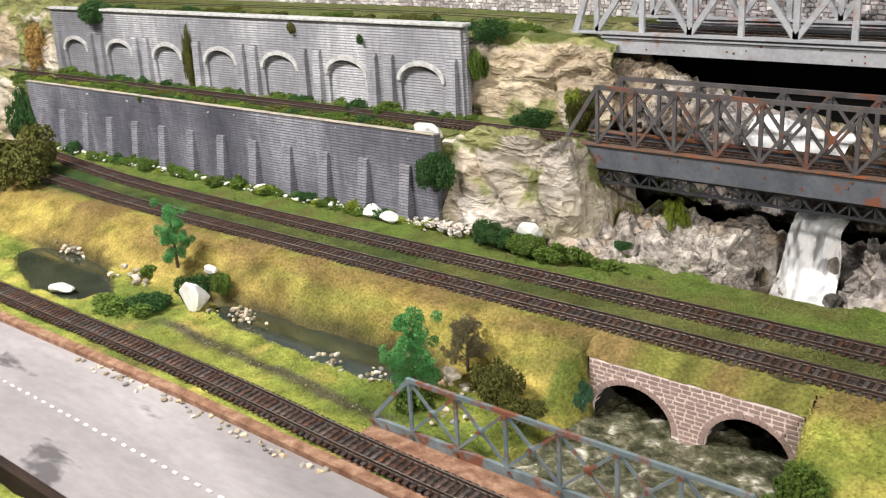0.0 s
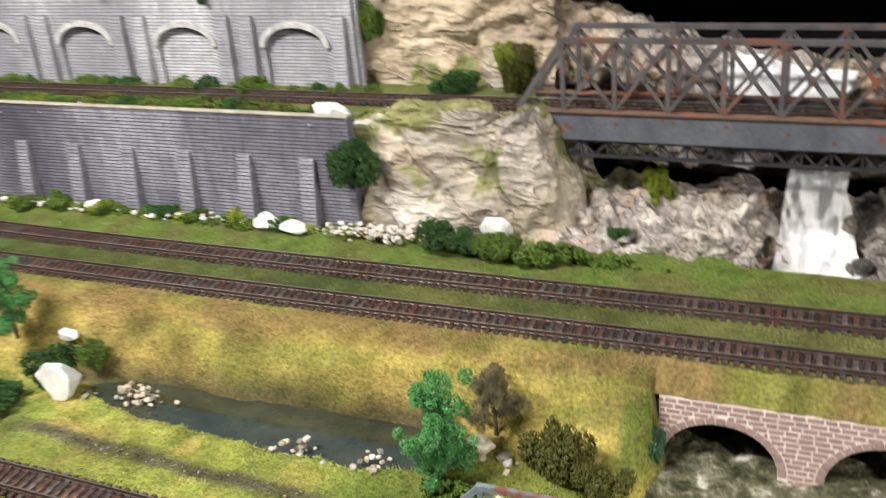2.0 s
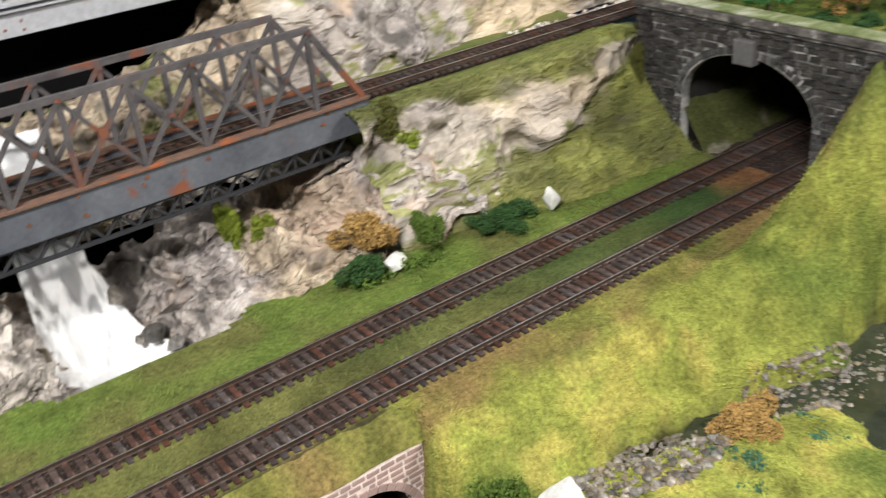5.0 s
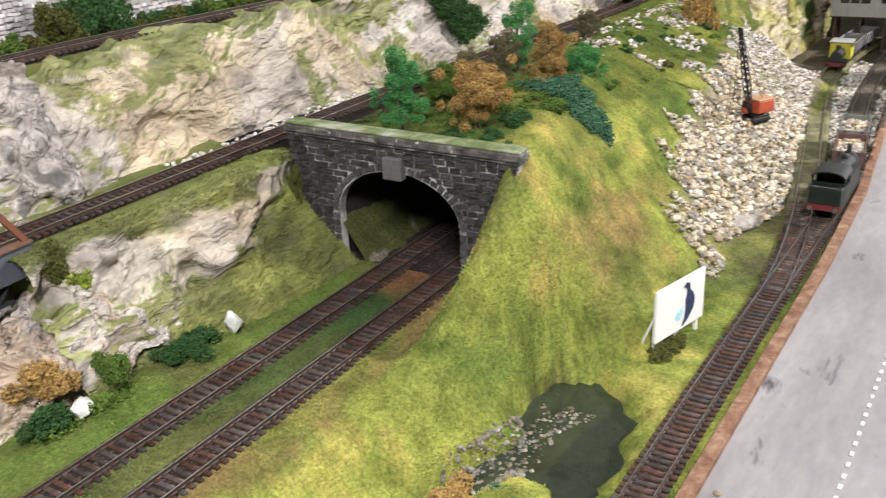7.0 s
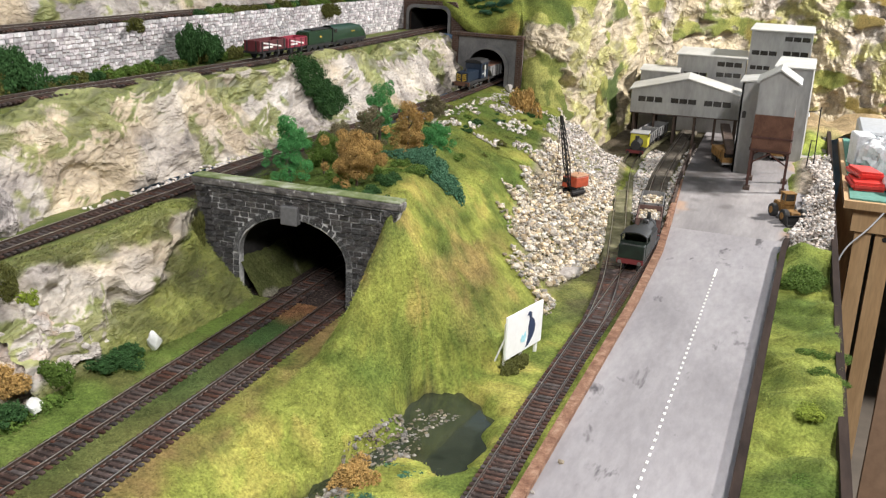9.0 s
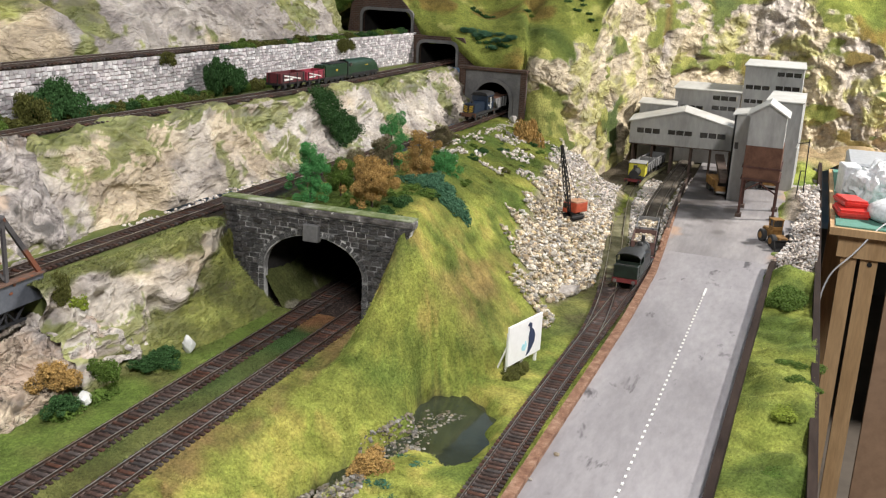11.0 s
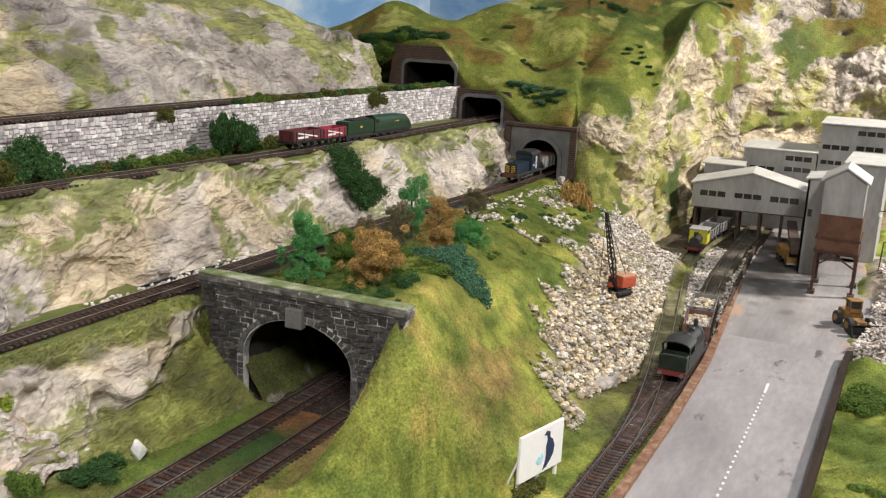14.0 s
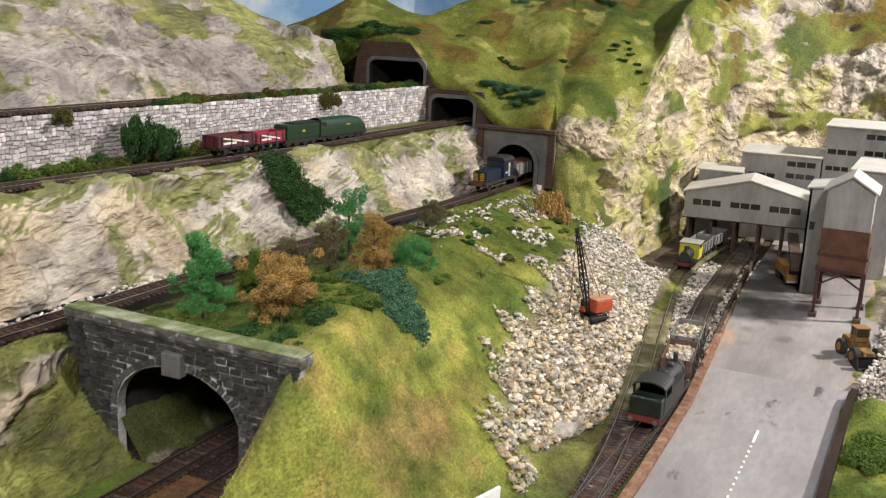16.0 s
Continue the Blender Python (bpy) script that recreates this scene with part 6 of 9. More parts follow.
p = resample([[(-0.350, 0.850, 0.050), (-0.305, 0.848, 0.046), (-0.262, 0.851, 0.050)], [(-0.348, 0.849, 0.085), (-0.302, 0.846, 0.080), (-0.256, 0.849, 0.078)], [(-0.340, 0.868, 0.108), (-0.300, 0.866, 0.100), (-0.250, 0.868, 0.094)]], 30, 24)
p = p + normals_of(p) * (0.005 * fbm(p[..., 0], p[..., 1], p[..., 2], 60, 3))[..., None]
tagged(new("waterfall", mesh_np("waterfall", p.reshape(-1, 3), grid_faces(30, 24), M["foam"])), "white upper fall seen between the bridges", "waterfall", kind="structure")


# ---- stones ----
def ico(radius=1.0, jitter=0.25, squash=0.75, rng=RNG, sub=1):
    bm = bmesh.new()
    bmesh.ops.create_icosphere(bm, subdivisions=sub, radius=radius)
    v = np.array([q.co for q in bm.verts]) * (1 + rng.uniform(-jitter, jitter, (len(bm.verts), 1)))
    v = v * np.array((rng.uniform(0.8, 1.25), rng.uniform(0.8, 1.2), squash * rng.uniform(0.85, 1.15)))
    f = np.array([[q.index for q in fc.verts] for fc in bm.faces])
    bm.free()
    return v, f


rs = np.random.RandomState(21)
STONES = [ico(1, 0.38, 0.70, rs) for _ in range(8)]
stone_meshes = {}


def stone_mesh(i, mat):
    if (i, mat) not in stone_meshes:
        stone_meshes[i, mat] = mesh_np("stone", *STONES[i], M[mat], False)
    return stone_meshes[i, mat]


def merged(name, shapes, places, mat, smooth=False):
    """One mesh of many small shapes: places are rows of x, y, z, size, turn, tilt."""
    vs, fs, off = [], [], 0
    for k, (x, y, z, s, a, b) in enumerate(places):
        v, f = shapes[k % len(shapes)]
        ca, sa, cb, sb = math.cos(a), math.sin(a), math.cos(b), math.sin(b)
        r = np.array([[ca, -sa * cb, sa * sb], [sa, ca * cb, -ca * sb], [0, sb, cb]])
        vs.append(v @ r.T * s + (x, y, z))
        fs.append(f + off)
        off += len(v)
    return mesh_np(name, np.concatenate(vs), np.concatenate(fs), mat, smooth)


def heap(name, places, mat, label, category="stone heap", pieces=0, kind=""):
    """A heap of stones: the first pieces as parts, the others joined."""
    root = thing(name, pose(0, 0, 0), label, category, kind=kind)
    for k, (x, y, z, s, a, b) in enumerate(places[:pieces]):
        shared("stone", stone_mesh(k % 8, mat), root, pose(x, y, z, math.degrees(b), 0, math.degrees(a)) @ Matrix.Scale(s, 4))
    if len(places) > pieces:
        ob = new("rubble", merged("rubble", STONES, places[pieces:], M[mat]))
        ob.parent = root
        tagged(ob, kind="stuff")
    return root


def scatter(n, inside, x0, x1, y0, y1, lo, hi, seed, sink=0.25, pile=0.0):
    r, out, tries = np.random.RandomState(seed), [], 0
    while len(out) < n and tries < n * 40:
        tries += 1
        x, y = r.uniform(x0, x1), r.uniform(y0, y1)
        if inside(x, y):
            s = lo + (hi - lo) * r.rand() ** 2.6
            z = float(ground_z(x, y)) + s * (0.75 - 2 * sink) + pile * r.rand()
            out.append((x, y, z, s, r.uniform(0, 6.28), r.uniform(-0.6, 0.6)))
    return out


def rubble_in(x, y):
    left = np.interp(x, [0.335, 0.346, 0.385, 0.447, 0.506, 0.562, 0.671, 0.75, 0.9, 1.0, 1.1], [0.440, 0.463, 0.485, 0.508, 0.533, 0.540, 0.546, 0.553, 0.575, 0.60, 0.60])
    right = np.interp(x, [0.335, 0.375, 0.39, 0.408, 0.479, 0.51, 0.6, 0.714, 0.814, 0.9, 1.0, 1.165], [0.430, 0.436, 0.466, 0.450, 0.430, 0.420, 0.430, 0.446, 0.460, 0.472, 0.486, 0.502])
    edge = 0.012 * math.sin(x * 70) + 0.008 * math.sin(x * 173)
    return right < y < left + edge


places = scatter(6200, rubble_in, 0.335, 0.88, 0.42, 0.60, 0.0010, 0.0040, 31, 0.12, 0.004)
places.sort(key=lambda q: q[0])
heap("stone_heap", places, "stone", "loose cream and tan quarry stones below the crane", pieces=300)
heap("stone_heap", scatter(3600, rubble_in, 0.78, 1.14, 0.42, 0.62, 0.0011, 0.0028, 32, 0.10, 0.003), "greystone", "fine grey quarry rubble beside the siding")
heap("stone_heap", scatter(3400, lambda x, y: y < 0.200 - 0.007 * math.cos(x * 30) - 0.012 * (x > 0.9) and y > 0.155, 0.69, 1.25, 0.155, 0.225, 0.0013, 0.0032, 33, 0.0, 0.010), "greystone", "pale stone heap beside the loading shovel")
heap("stone_heap", scatter(760, lambda x, y: float(fbm(x, y, 5, 24, 2)) > 0.22, 0.62, 1.04, 0.550, 0.695, 0.0012, 0.0034, 37, 0.1, 0.001), "greystone", "loose grey rubble strewn on the quarry slope", pieces=60)
heap("stone_heap", scatter(900, lambda x, y: abs(y - np.interp(x, [0.72, 0.8, 0.95, 1.1, 1.3], [0.411, 0.4225, 0.440, 0.451, 0.456])) < np.interp(x, [0.72, 0.80, 0.95, 1.1], [0.002, 0.006, 0.012, 0.015]), 0.72, 1.24, 0.40, 0.49, 0.0012, 0.0030, 34, 0.1, 0.002), "greystone", "grey rubble between the quarry lines")
heap("stone_heap", scatter(420, lambda x, y: abs(y - np.interp(x, [0.7, 0.95, 1.3], [0.377, 0.392, 0.398])) < 0.008, 0.66, 1.30, 0.37, 0.41, 0.0014, 0.0030, 35, 0.1, 0.001), "greystone", "small rubble along the road edging")
heap("pebble_bank", [(x, y, max(z, -0.0545), q, a, b) for x, y, z, q, a, b in scatter(1900, lambda x, y: abs(y - np.interp(x, [-0.13, 0.0, 0.05, 0.10], [0.503, 0.488, 0.480, 0.470])) < 0.017 + 0.006 * math.sin(x * 60) and float(ground_z(x, y)) < -0.0385, -0.13, 0.115, 0.44, 0.535, 0.0008, 0.0029, 36, 0.15)], "wetstone", "wet pebbles along the small pond", "pebbles", 120)
heap("pebble_bank", [(x + rs.normal(0, 0.009), y + rs.normal(0, 0.004), -0.049 + rs.uniform(0, 0.012), rs.uniform(0.0012, 0.003), rs.uniform(0, 6), 0) for x, y in [(-0.682, 0.512)] * 45 + [(-0.545, 0.488)] * 16 + [(-0.488, 0.490)] * 14 + [(-0.735, 0.503)] * 10],
     "stone", "small stones piled at the pond's edge", "pebbles", 60)
heap("pebble_bank", [(x + rs.normal(0, 0.014), y + rs.normal(0, 0.006), -0.049 + rs.uniform(0.002, 0.010), rs.uniform(0.0018, 0.0045), rs.uniform(0, 6), 0) for x, y in [(-1.005, 0.535)] * 40 + [(-0.865, 0.517)] * 26 + [(-0.435, 0.512)] * 14 + [(-0.40, 0.470)] * 8],
     "stone", "pinkish stones piled beside the pond", "pebbles", 60)
heap("pebble_bank", [(x + rs.normal(0, 0.022), 0.701 + rs.normal(0, 0.007), rs.uniform(0, 0.007), 0.0010 + 0.0026 * rs.rand() ** 2, rs.uniform(0, 6), 0) for x in [-0.580] * 170],
     "greystone", "pinkish rubble at the foot of the rock face", "pebbles", 40)
heap("pebble_bank", [(x, 0.7035 + rs.normal(0, 0.0045), 0.0005, 0.0009 + 0.0026 * rs.rand() ** 2.5, rs.uniform(0, 6), 0) for x in rs.uniform(-1.38, -0.60, 200)], "whiterock", "white pebbles along the wall's foot", "pebbles")
heap("pebble_bank", [(x, float(np.interp(x, RX, KERB)) - 0.010 + rs.normal(0, 0.003), -0.0352, rs.uniform(0.0010, 0.0026), rs.uniform(0, 6), 0) for x in np.concatenate([rs.uniform(-0.72, -0.42, 60), rs.uniform(-0.9, 0.1, 12)])], "stone", "stray ballast stones along the road's edge", "pebbles", 60)
heap("pebble_bank", [(x, 0.738 + rs.normal(0, 0.012), 0.083, rs.uniform(0.0009, 0.0024), rs.uniform(0, 6), 0) for x in rs.uniform(-1.3, -0.62, 90)] +
     [(x, 0.806 + rs.normal(0, 0.006), 0.0805, rs.uniform(0.0010, 0.0026), rs.uniform(0, 6), 0) for x in rs.uniform(0.10, 0.36, 170)] +
     [(x, float(np.interp(x, [0.7, 0.9, 1.08], [0.715, 0.700, 0.705])) + rs.normal(0, 0.010), float(ground_z(x, 0.705)) + 0.001, rs.uniform(0.0010, 0.0028), rs.uniform(0, 6), 0) for x in rs.uniform(0.66, 1.08, 180)],
     "greystone", "grey pebbles beside the middle line", "pebbles")


heap("pebble_bank", [(x, float(np.interp(x, [-0.716, -0.48], [0.460, 0.447])) + rs.normal(0, 0.003), float(ground_z(x, 0.455)) + 0.0005, rs.uniform(0.0004, 0.0011), rs.uniform(0, 6), 0) for x in rs.uniform(-0.73, -0.45, 90)], "wetstone", "dark pebbles along the dry ditch", "pebbles")


def boulder(x, y, z, sx, sy, sz, turn, label, mat="whiterock", seed=0):
    r = np.random.RandomState(seed + 100)
    bm = bmesh.new()
    bmesh.ops.create_icosphere(bm, subdivisions=3, radius=1)
    v = np.array([q.co for q in bm.verts])
    v = v * (1 + 0.22 * fbm(v[:, 0] + seed * 3.1, v[:, 1], v[:, 2], 1.3, 3)[:, None])
    for _ in range(15):
        nn = r.normal(size=3)
        nn /= np.linalg.norm(nn)
        h = r.uniform(0.58, 0.86)
        over_ = np.maximum(v @ nn - h, 0)
        v = v - over_[:, None] * nn
    for q, c in zip(bm.verts, v):
        q.co = (c[0] * sx, c[1] * sy, c[2] * sz)
    ob = part("boulder", bm, M[mat])
    ob.matrix_basis = pose(x, y, z, 0, 0, turn)
    return tagged(ob, label, "boulder", "pale boulders")


for q in ((-0.634, 0.737, 0.088, 0.019, 0.011, 0.0110, 5, "flat white boulder on top of the retaining wall", "whiterock", 1),
          (-0.690, 0.702, 0.003, 0.014, 0.009, 0.0075, 10, "white boulder at the retaining wall's foot", "whiterock", 2),
          (-0.664, 0.700, 0.002, 0.015, 0.009, 0.0070, -5, "white boulder at the retaining wall's foot", "whiterock", 3),
          (-0.868, 0.702, 0.003, 0.013, 0.008, 0.0060, 0, "white boulder among weeds by the retaining wall", "whiterock", 4),
          (-0.489, 0.702, 0.016, 0.014, 0.009, 0.0105, 20, "white boulder above the dark bushes", "whiterock", 5),
          (-0.102, 0.697, 0.002, 0.0125, 0.006, 0.0060, 28, "long white boulder beside the running line", "whiterock", 6),
          (0.024, 0.687, 0.004, 0.0065, 0.006, 0.0100, 0, "pointed white boulder beside the running line", "whiterock", 7),
          (-0.737, 0.500, -0.033, 0.018, 0.014, 0.0190, 15, "large white boulder at the pond's end", "whiterock", 8),
          (-0.762, 0.540, -0.022, 0.010, 0.006, 0.0050, 0, "white boulder behind the dark bush", "whiterock", 9),
          (-0.905, 0.455, -0.042, 0.016, 0.010, 0.0055, 10, "flat white boulder beside the far pond", "whiterock", 10),
          (-0.140, 0.508, -0.043, 0.0135, 0.010, 0.0130, -10, "white boulder beside the round green bush", "whiterock", 11),
          (-0.180, 0.470, -0.050, 0.009, 0.007, 0.0065, 40, "white boulder on the stream bank", "whiterock", 12),
          (-0.160, 0.462, -0.050, 0.011, 0.008, 0.0070, 10, "white boulder on the stream bank", "whiterock", 13),
          (-0.236, 0.785, -0.030, 0.009, 0.007, 0.0090, 30, "dark wet rock in the waterfall", "wetstone", 31),
          (-0.246, 0.812, -0.010, 0.006, 0.006, 0.0100, 70, "dark wet rock in the waterfall", "wetstone", 32),
          (-0.228, 0.770, -0.034, 0.007, 0.006, 0.0060, 10, "small dark rock in the waterfall", "wetstone", 33),
          (-0.302, 0.800, -0.028, 0.006, 0.007, 0.0120, 0, "dark wet rock beside the waterfall", "wetstone", 34),
          (-0.243, 0.792, -0.036, 0.004, 0.004, 0.0050, 0, "small dark rock in the waterfall", "wetstone", 35),
          (-0.362, 0.546, -0.038, 0.013, 0.009, 0.0090, 20, "sandy rock at the brick bridge's end", "stone", 41),
          (-0.437, 0.515, -0.036, 0.009, 0.007, 0.0065, 10, "pale boulder among pinkish stones", "stone", 14),
          (0.466, 0.503, -0.006, 0.016, 0.009, 0.0105, 70, "grey slab of rock beside the stone heap", "greystone", 15),
          (0.465, 0.447, -0.037, 0.030, 0.015, 0.0070, -25, "broken pale grey slab below the stone heap", "greystone", 16),
          (0.525, 0.535, 0.013, 0.011, 0.007, 0.0050, 0, "white boulder at the stone heap's edge", "whiterock", 17),
          (0.330, 0.640, 0.098, 0.013, 0.008, 0.0070, 0, "grey boulder under the russet tree", "greystone", 18),
          (1.055, 0.700, 0.082, 0.010, 0.008, 0.0090, 0, "grey boulder beside the far tunnel", "greystone", 19),
          (1.000, 0.640, 0.035, 0.016, 0.014, 0.0200, 0, "craggy grey outcrop beside the russet bush", "greystone", 20)):
    boulder(*q)


# ---- plants ----
rb = np.random.RandomState(77)
OCTA = np.array([(1, 0, 0), (-1, 0, 0), (0, 1, 0), (0, -1, 0), (0, 0, 1), (0, 0, -1)], float)
OCTF = np.array([(0, 2, 4), (2, 1, 4), (1, 3, 4), (3, 0, 4), (2, 0, 5), (1, 2, 5), (3, 1, 5), (0, 3, 5)])
GRAIN = [(OCTA * rb.uniform(0.6, 1.35, (6, 1)), OCTF) for _ in range(8)]


def leaf_bits(r, centre, n, spread, size):
    """Small random leaf faces round a centre."""
    c = r.normal(size=(n, 3))
    c = c / np.linalg.norm(c, axis=1, keepdims=True) * spread * r.uniform(0.85, 1.12, (n, 1)) + centre
    a, b = r.normal(size=(n, 3)), r.normal(size=(n, 3))
    a = a / np.linalg.norm(a, axis=1, keepdims=True) * size
    b = b / np.linalg.norm(b, axis=1, keepdims=True) * size
    v = np.stack([c - a, c + b, c + a * 0.9 - b * 0.3], 1).reshape(-1, 3)
    return v, np.arange(3 * n).reshape(-1, 3)


def clump_mesh(name, mat, lobes, grain, per, bits, seed):
    """Foliage of lobes (x, y, z, r): granules over each lobe, with loose leaf bits."""
    r = np.random.RandomState(seed)
    vs, fs, off = [], [], 0
    for lx_, ly_, lz_, lr in lobes:
        m = max(4, int(per * lr * lr))
        d = r.normal(size=(m, 3))
        d = d / np.linalg.norm(d, axis=1, keepdims=True)
        pos = np.array((lx_, ly_, lz_)) + d * lr * r.uniform(0.55, 1.0, (m, 1))
        for k in range(m):
            v, f = GRAIN[r.randint(8)]
            s = grain * r.uniform(0.5, 1.35)
            a = r.uniform(0, 6.28)
            c, q = math.cos(a), math.sin(a)
            vs.append(v @ np.array([[c, -q, 0], [q, c, 0], [0, 0, 1]]).T * s + pos[k])
            fs.append(f + off)
            off += len(v)
        v, f = leaf_bits(r, np.array((lx_, ly_, lz_)), int(bits * lr * lr) + 6, lr, grain * 0.75)
        vs.append(v)
        fs.append(f + off)
        off += len(v)
    return mesh_np(name, np.concatenate(vs), np.concatenate(fs), mat, False)


bush_cache = {}


def bush_shape(mat, style, variant, small=False):
    """Small bushes are made of fewer, coarser granules."""
    key = (mat, style, variant, small)
    g, k = (1.35, 0.30) if small else (0.75, 0.85)
    if key not in bush_cache:
        r = np.random.RandomState(hash_of(key))
        if style == "round":
            lobes = [(0, 0, 0.42, 0.48)] + [(q * math.cos(a), q * math.sin(a), r.uniform(0.10, 0.95 - 0.5 * q), r.uniform(0.16, 0.40)) for a, q in zip(r.uniform(0, 6.28, 13), r.uniform(0.25, 0.85, 13))]
            bush_cache[key] = clump_mesh("bush", M[mat], lobes, 0.078 * g, 1150 * k, 2300 * k, hash_of(key))
        elif style == "low":
            lobes = [(r.uniform(-0.8, 0.8), r.uniform(-0.6, 0.6), r.uniform(0.1, 0.4), r.uniform(0.22, 0.42)) for _ in range(10)]
            bush_cache[key] = clump_mesh("bush", M[mat], lobes, 0.078 * g, 1250 * k, 2200 * k, hash_of(key))
        else:
            lobes = [(r.uniform(-0.9, 0.9), r.uniform(-0.35, 0.35), r.uniform(-0.9, 0.9), r.uniform(0.25, 0.42)) for _ in range(16)]
            bush_cache[key] = clump_mesh("bush", M[mat], lobes, 0.062, 1150, 2200, hash_of(key))
    return bush_cache[key]


def hash_of(key):
    return sum((i + 1) * ord(c) for i, c in enumerate("".join(map(str, key)))) % 100003


NAMES = {"leaf_bright": "bright green", "leaf_dark": "dark green", "leaf_mid": "mid-green", "leaf_olive": "olive", "leaf_rust": "russet", "leaf_lime": "lime-green", "leaf_ivy": "blue-green", "leaf_grey": "grey-brown"}
count = [0]


def bush(x, y, z, sx, sy, sz, mat, where, style="round", tilt=(0, 0)):
    count[0] += 1
    ob = new("bush", bush_shape(mat, style, count[0] % 3, max(sx, sz) < 0.0165))
    ob.matrix_basis = pose(x, y, z, tilt[0], tilt[1], (count[0] * 47) % 360 if style != "mat" else 0) @ Matrix.Diagonal((sx * 1.15, sy * 1.15, sz * 1.1, 1))
    return tagged(ob, f"{NAMES[mat]} foam bush {where}", "bush", "foam bushes")


B = bush
B(-0.606, 0.7155, 0.038, 0.020, 0.013, 0.036, "leaf_dark", "hanging over the wall's corner")
for x, y, z, s, mt in ((-0.535, 0.694, 0, 0.020, "leaf_dark"), (-0.510, 0.691, 0, 0.018, "leaf_dark"), (-0.478, 0.688, 0, 0.019, "leaf_mid"), (-0.450, 0.688, 0, 0.016, "leaf_mid"), (-0.430, 0.694, 0, 0.012, "leaf_mid")):
    B(x, y, z, s, s * 0.75, s * 0.85, mt, "at the rock face's foot")
B(-0.387, 0.794, 0.008, 0.013, 0.011, 0.026, "leaf_lime", "growing on the grey rocks")
B(-0.402, 0.722, 0.006, 0.007, 0.006, 0.008, "leaf_dark", "growing on the grey rocks")
B(-0.172, 0.782, 0.008, 0.011, 0.010, 0.030, "leaf_lime", "growing on the grey rocks")
B(-0.155, 0.770, 0.008, 0.009, 0.010, 0.020, "leaf_lime", "growing on the grey rocks")
B(-0.112, 0.716, 0.012, 0.017, 0.013, 0.017, "leaf_rust", "beside the grey rocks")
B(-0.122, 0.701, -0.002, 0.021, 0.012, 0.014, "leaf_dark", "beside the long white boulder")
B(-0.072, 0.706, 0.006, 0.017, 0.012, 0.016, "leaf_mid", "at the rock slope's foot")
B(-0.025, 0.692, -0.001, 0.019, 0.011, 0.013, "leaf_dark", "beside the running line")
B(-0.003, 0.696, -0.001, 0.012, 0.009, 0.010, "leaf_dark", "beside the running line")
B(-0.062, 0.752, 0.062, 0.014, 0.012, 0.022, "leaf_olive", "at the bridge's end")
B(-0.050, 0.745, 0.052, 0.011, 0.010, 0.014, "leaf_lime", "at the bridge's end")
B(0.156, 0.735, 0.030, 0.009, 0.010, 0.040, "leaf_olive", "growing up beside the portal")
B(0.150, 0.722, 0.012, 0.010, 0.009, 0.020, "leaf_olive", "growing up beside the portal")
B(-0.555, 0.815, 0.082, 0.020, 0.012, 0.020, "leaf_dark", "beside the middle line")
B(-0.505, 0.825, 0.082, 0.017, 0.012, 0.034, "leaf_olive", "beside the dark bridge")
B(-0.520, 0.835, 0.100, 0.013, 0.010, 0.020, "leaf_lime", "beside the dark bridge")
B(-0.640, 0.830, 0.125, 0.013, 0.010, 0.030, "leaf_mid", "climbing the arcaded wall's end")
B(-0.628, 0.838, 0.165, 0.020, 0.014, 0.022, "leaf_dark", "on top of the arcaded wall's end")
B(-1.125, 0.815, 0.085, 0.010, 0.008, 0.072, "leaf_olive", "climbing the arcaded wall")
B(-0.915, 0.818, 0.166, 0.006, 0.005, 0.012, "leaf_olive", "growing from the arcaded wall")
B(-0.798, 0.818, 0.158, 0.005, 0.005, 0.008, "leaf_dark", "growing from the arcaded wall")
B(-1.345, 0.815, 0.165, 0.026, 0.016, 0.032, "leaf_dark", "on top of the arcaded wall")
B(-1.52, 0.82, 0.085, 0.025, 0.02, 0.065, "leaf_rust", "beside the arcaded wall's end")
B(-1.20, 0.600, -0.012, 0.052, 0.040, 0.066, "leaf_olive", "on the grass embankment")
B(-1.245, 0.585, -0.012, 0.040, 0.030, 0.050, "leaf_olive", "on the grass embankment")
B(-1.41, 0.705, 0.0, 0.022, 0.016, 0.075, "leaf_dark", "at the retaining wall's end")
B(-0.762, 0.516, -0.048, 0.022, 0.018, 0.026, "leaf_dark", "beside the large white boulder")
B(-0.728, 0.528, -0.036, 0.013, 0.011, 0.018, "leaf_mid", "beside the large white boulder")
B(-0.795, 0.462, -0.046, 0.036, 0.024, 0.020, "leaf_mid", "between the ponds", "low")
B(-0.775, 0.478, -0.046, 0.022, 0.018, 0.018, "leaf_dark", "between the ponds")
B(-0.853, 0.527, -0.043, 0.012, 0.009, 0.012, "leaf_mid", "beside the pinkish stones")
B(-0.388, 0.510, -0.043, 0.020, 0.016, 0.030, "leaf_olive", "below the grass embankment")
B(-0.362, 0.500, -0.045, 0.016, 0.013, 0.018, "leaf_olive", "below the grass embankment")
B(-0.345, 0.5575, -0.056, 0.011, 0.007, 0.024, "leaf_ivy", "beside the brick arch")
B(-0.352, 0.560, -0.040, 0.009, 0.006, 0.018, "leaf_lime", "beside the brick arch")
B(-0.170, 0.528, -0.062, 0.020, 0.016, 0.030, "leaf_mid", "beside the brick arch")
B(-0.350, 0.548, -0.060, 0.013, 0.010, 0.026, "leaf_ivy", "at the brick bridge's end")
B(-0.356, 0.556, -0.034, 0.011, 0.009, 0.014, "leaf_lime", "at the brick bridge's end")
B(-0.440, 0.470, -0.046, 0.016, 0.012, 0.016, "leaf_mid", "under the bright green tree")
B(-0.030, 0.480, -0.050, 0.022, 0.016, 0.018, "leaf_rust", "on the pebbles by the small pond")
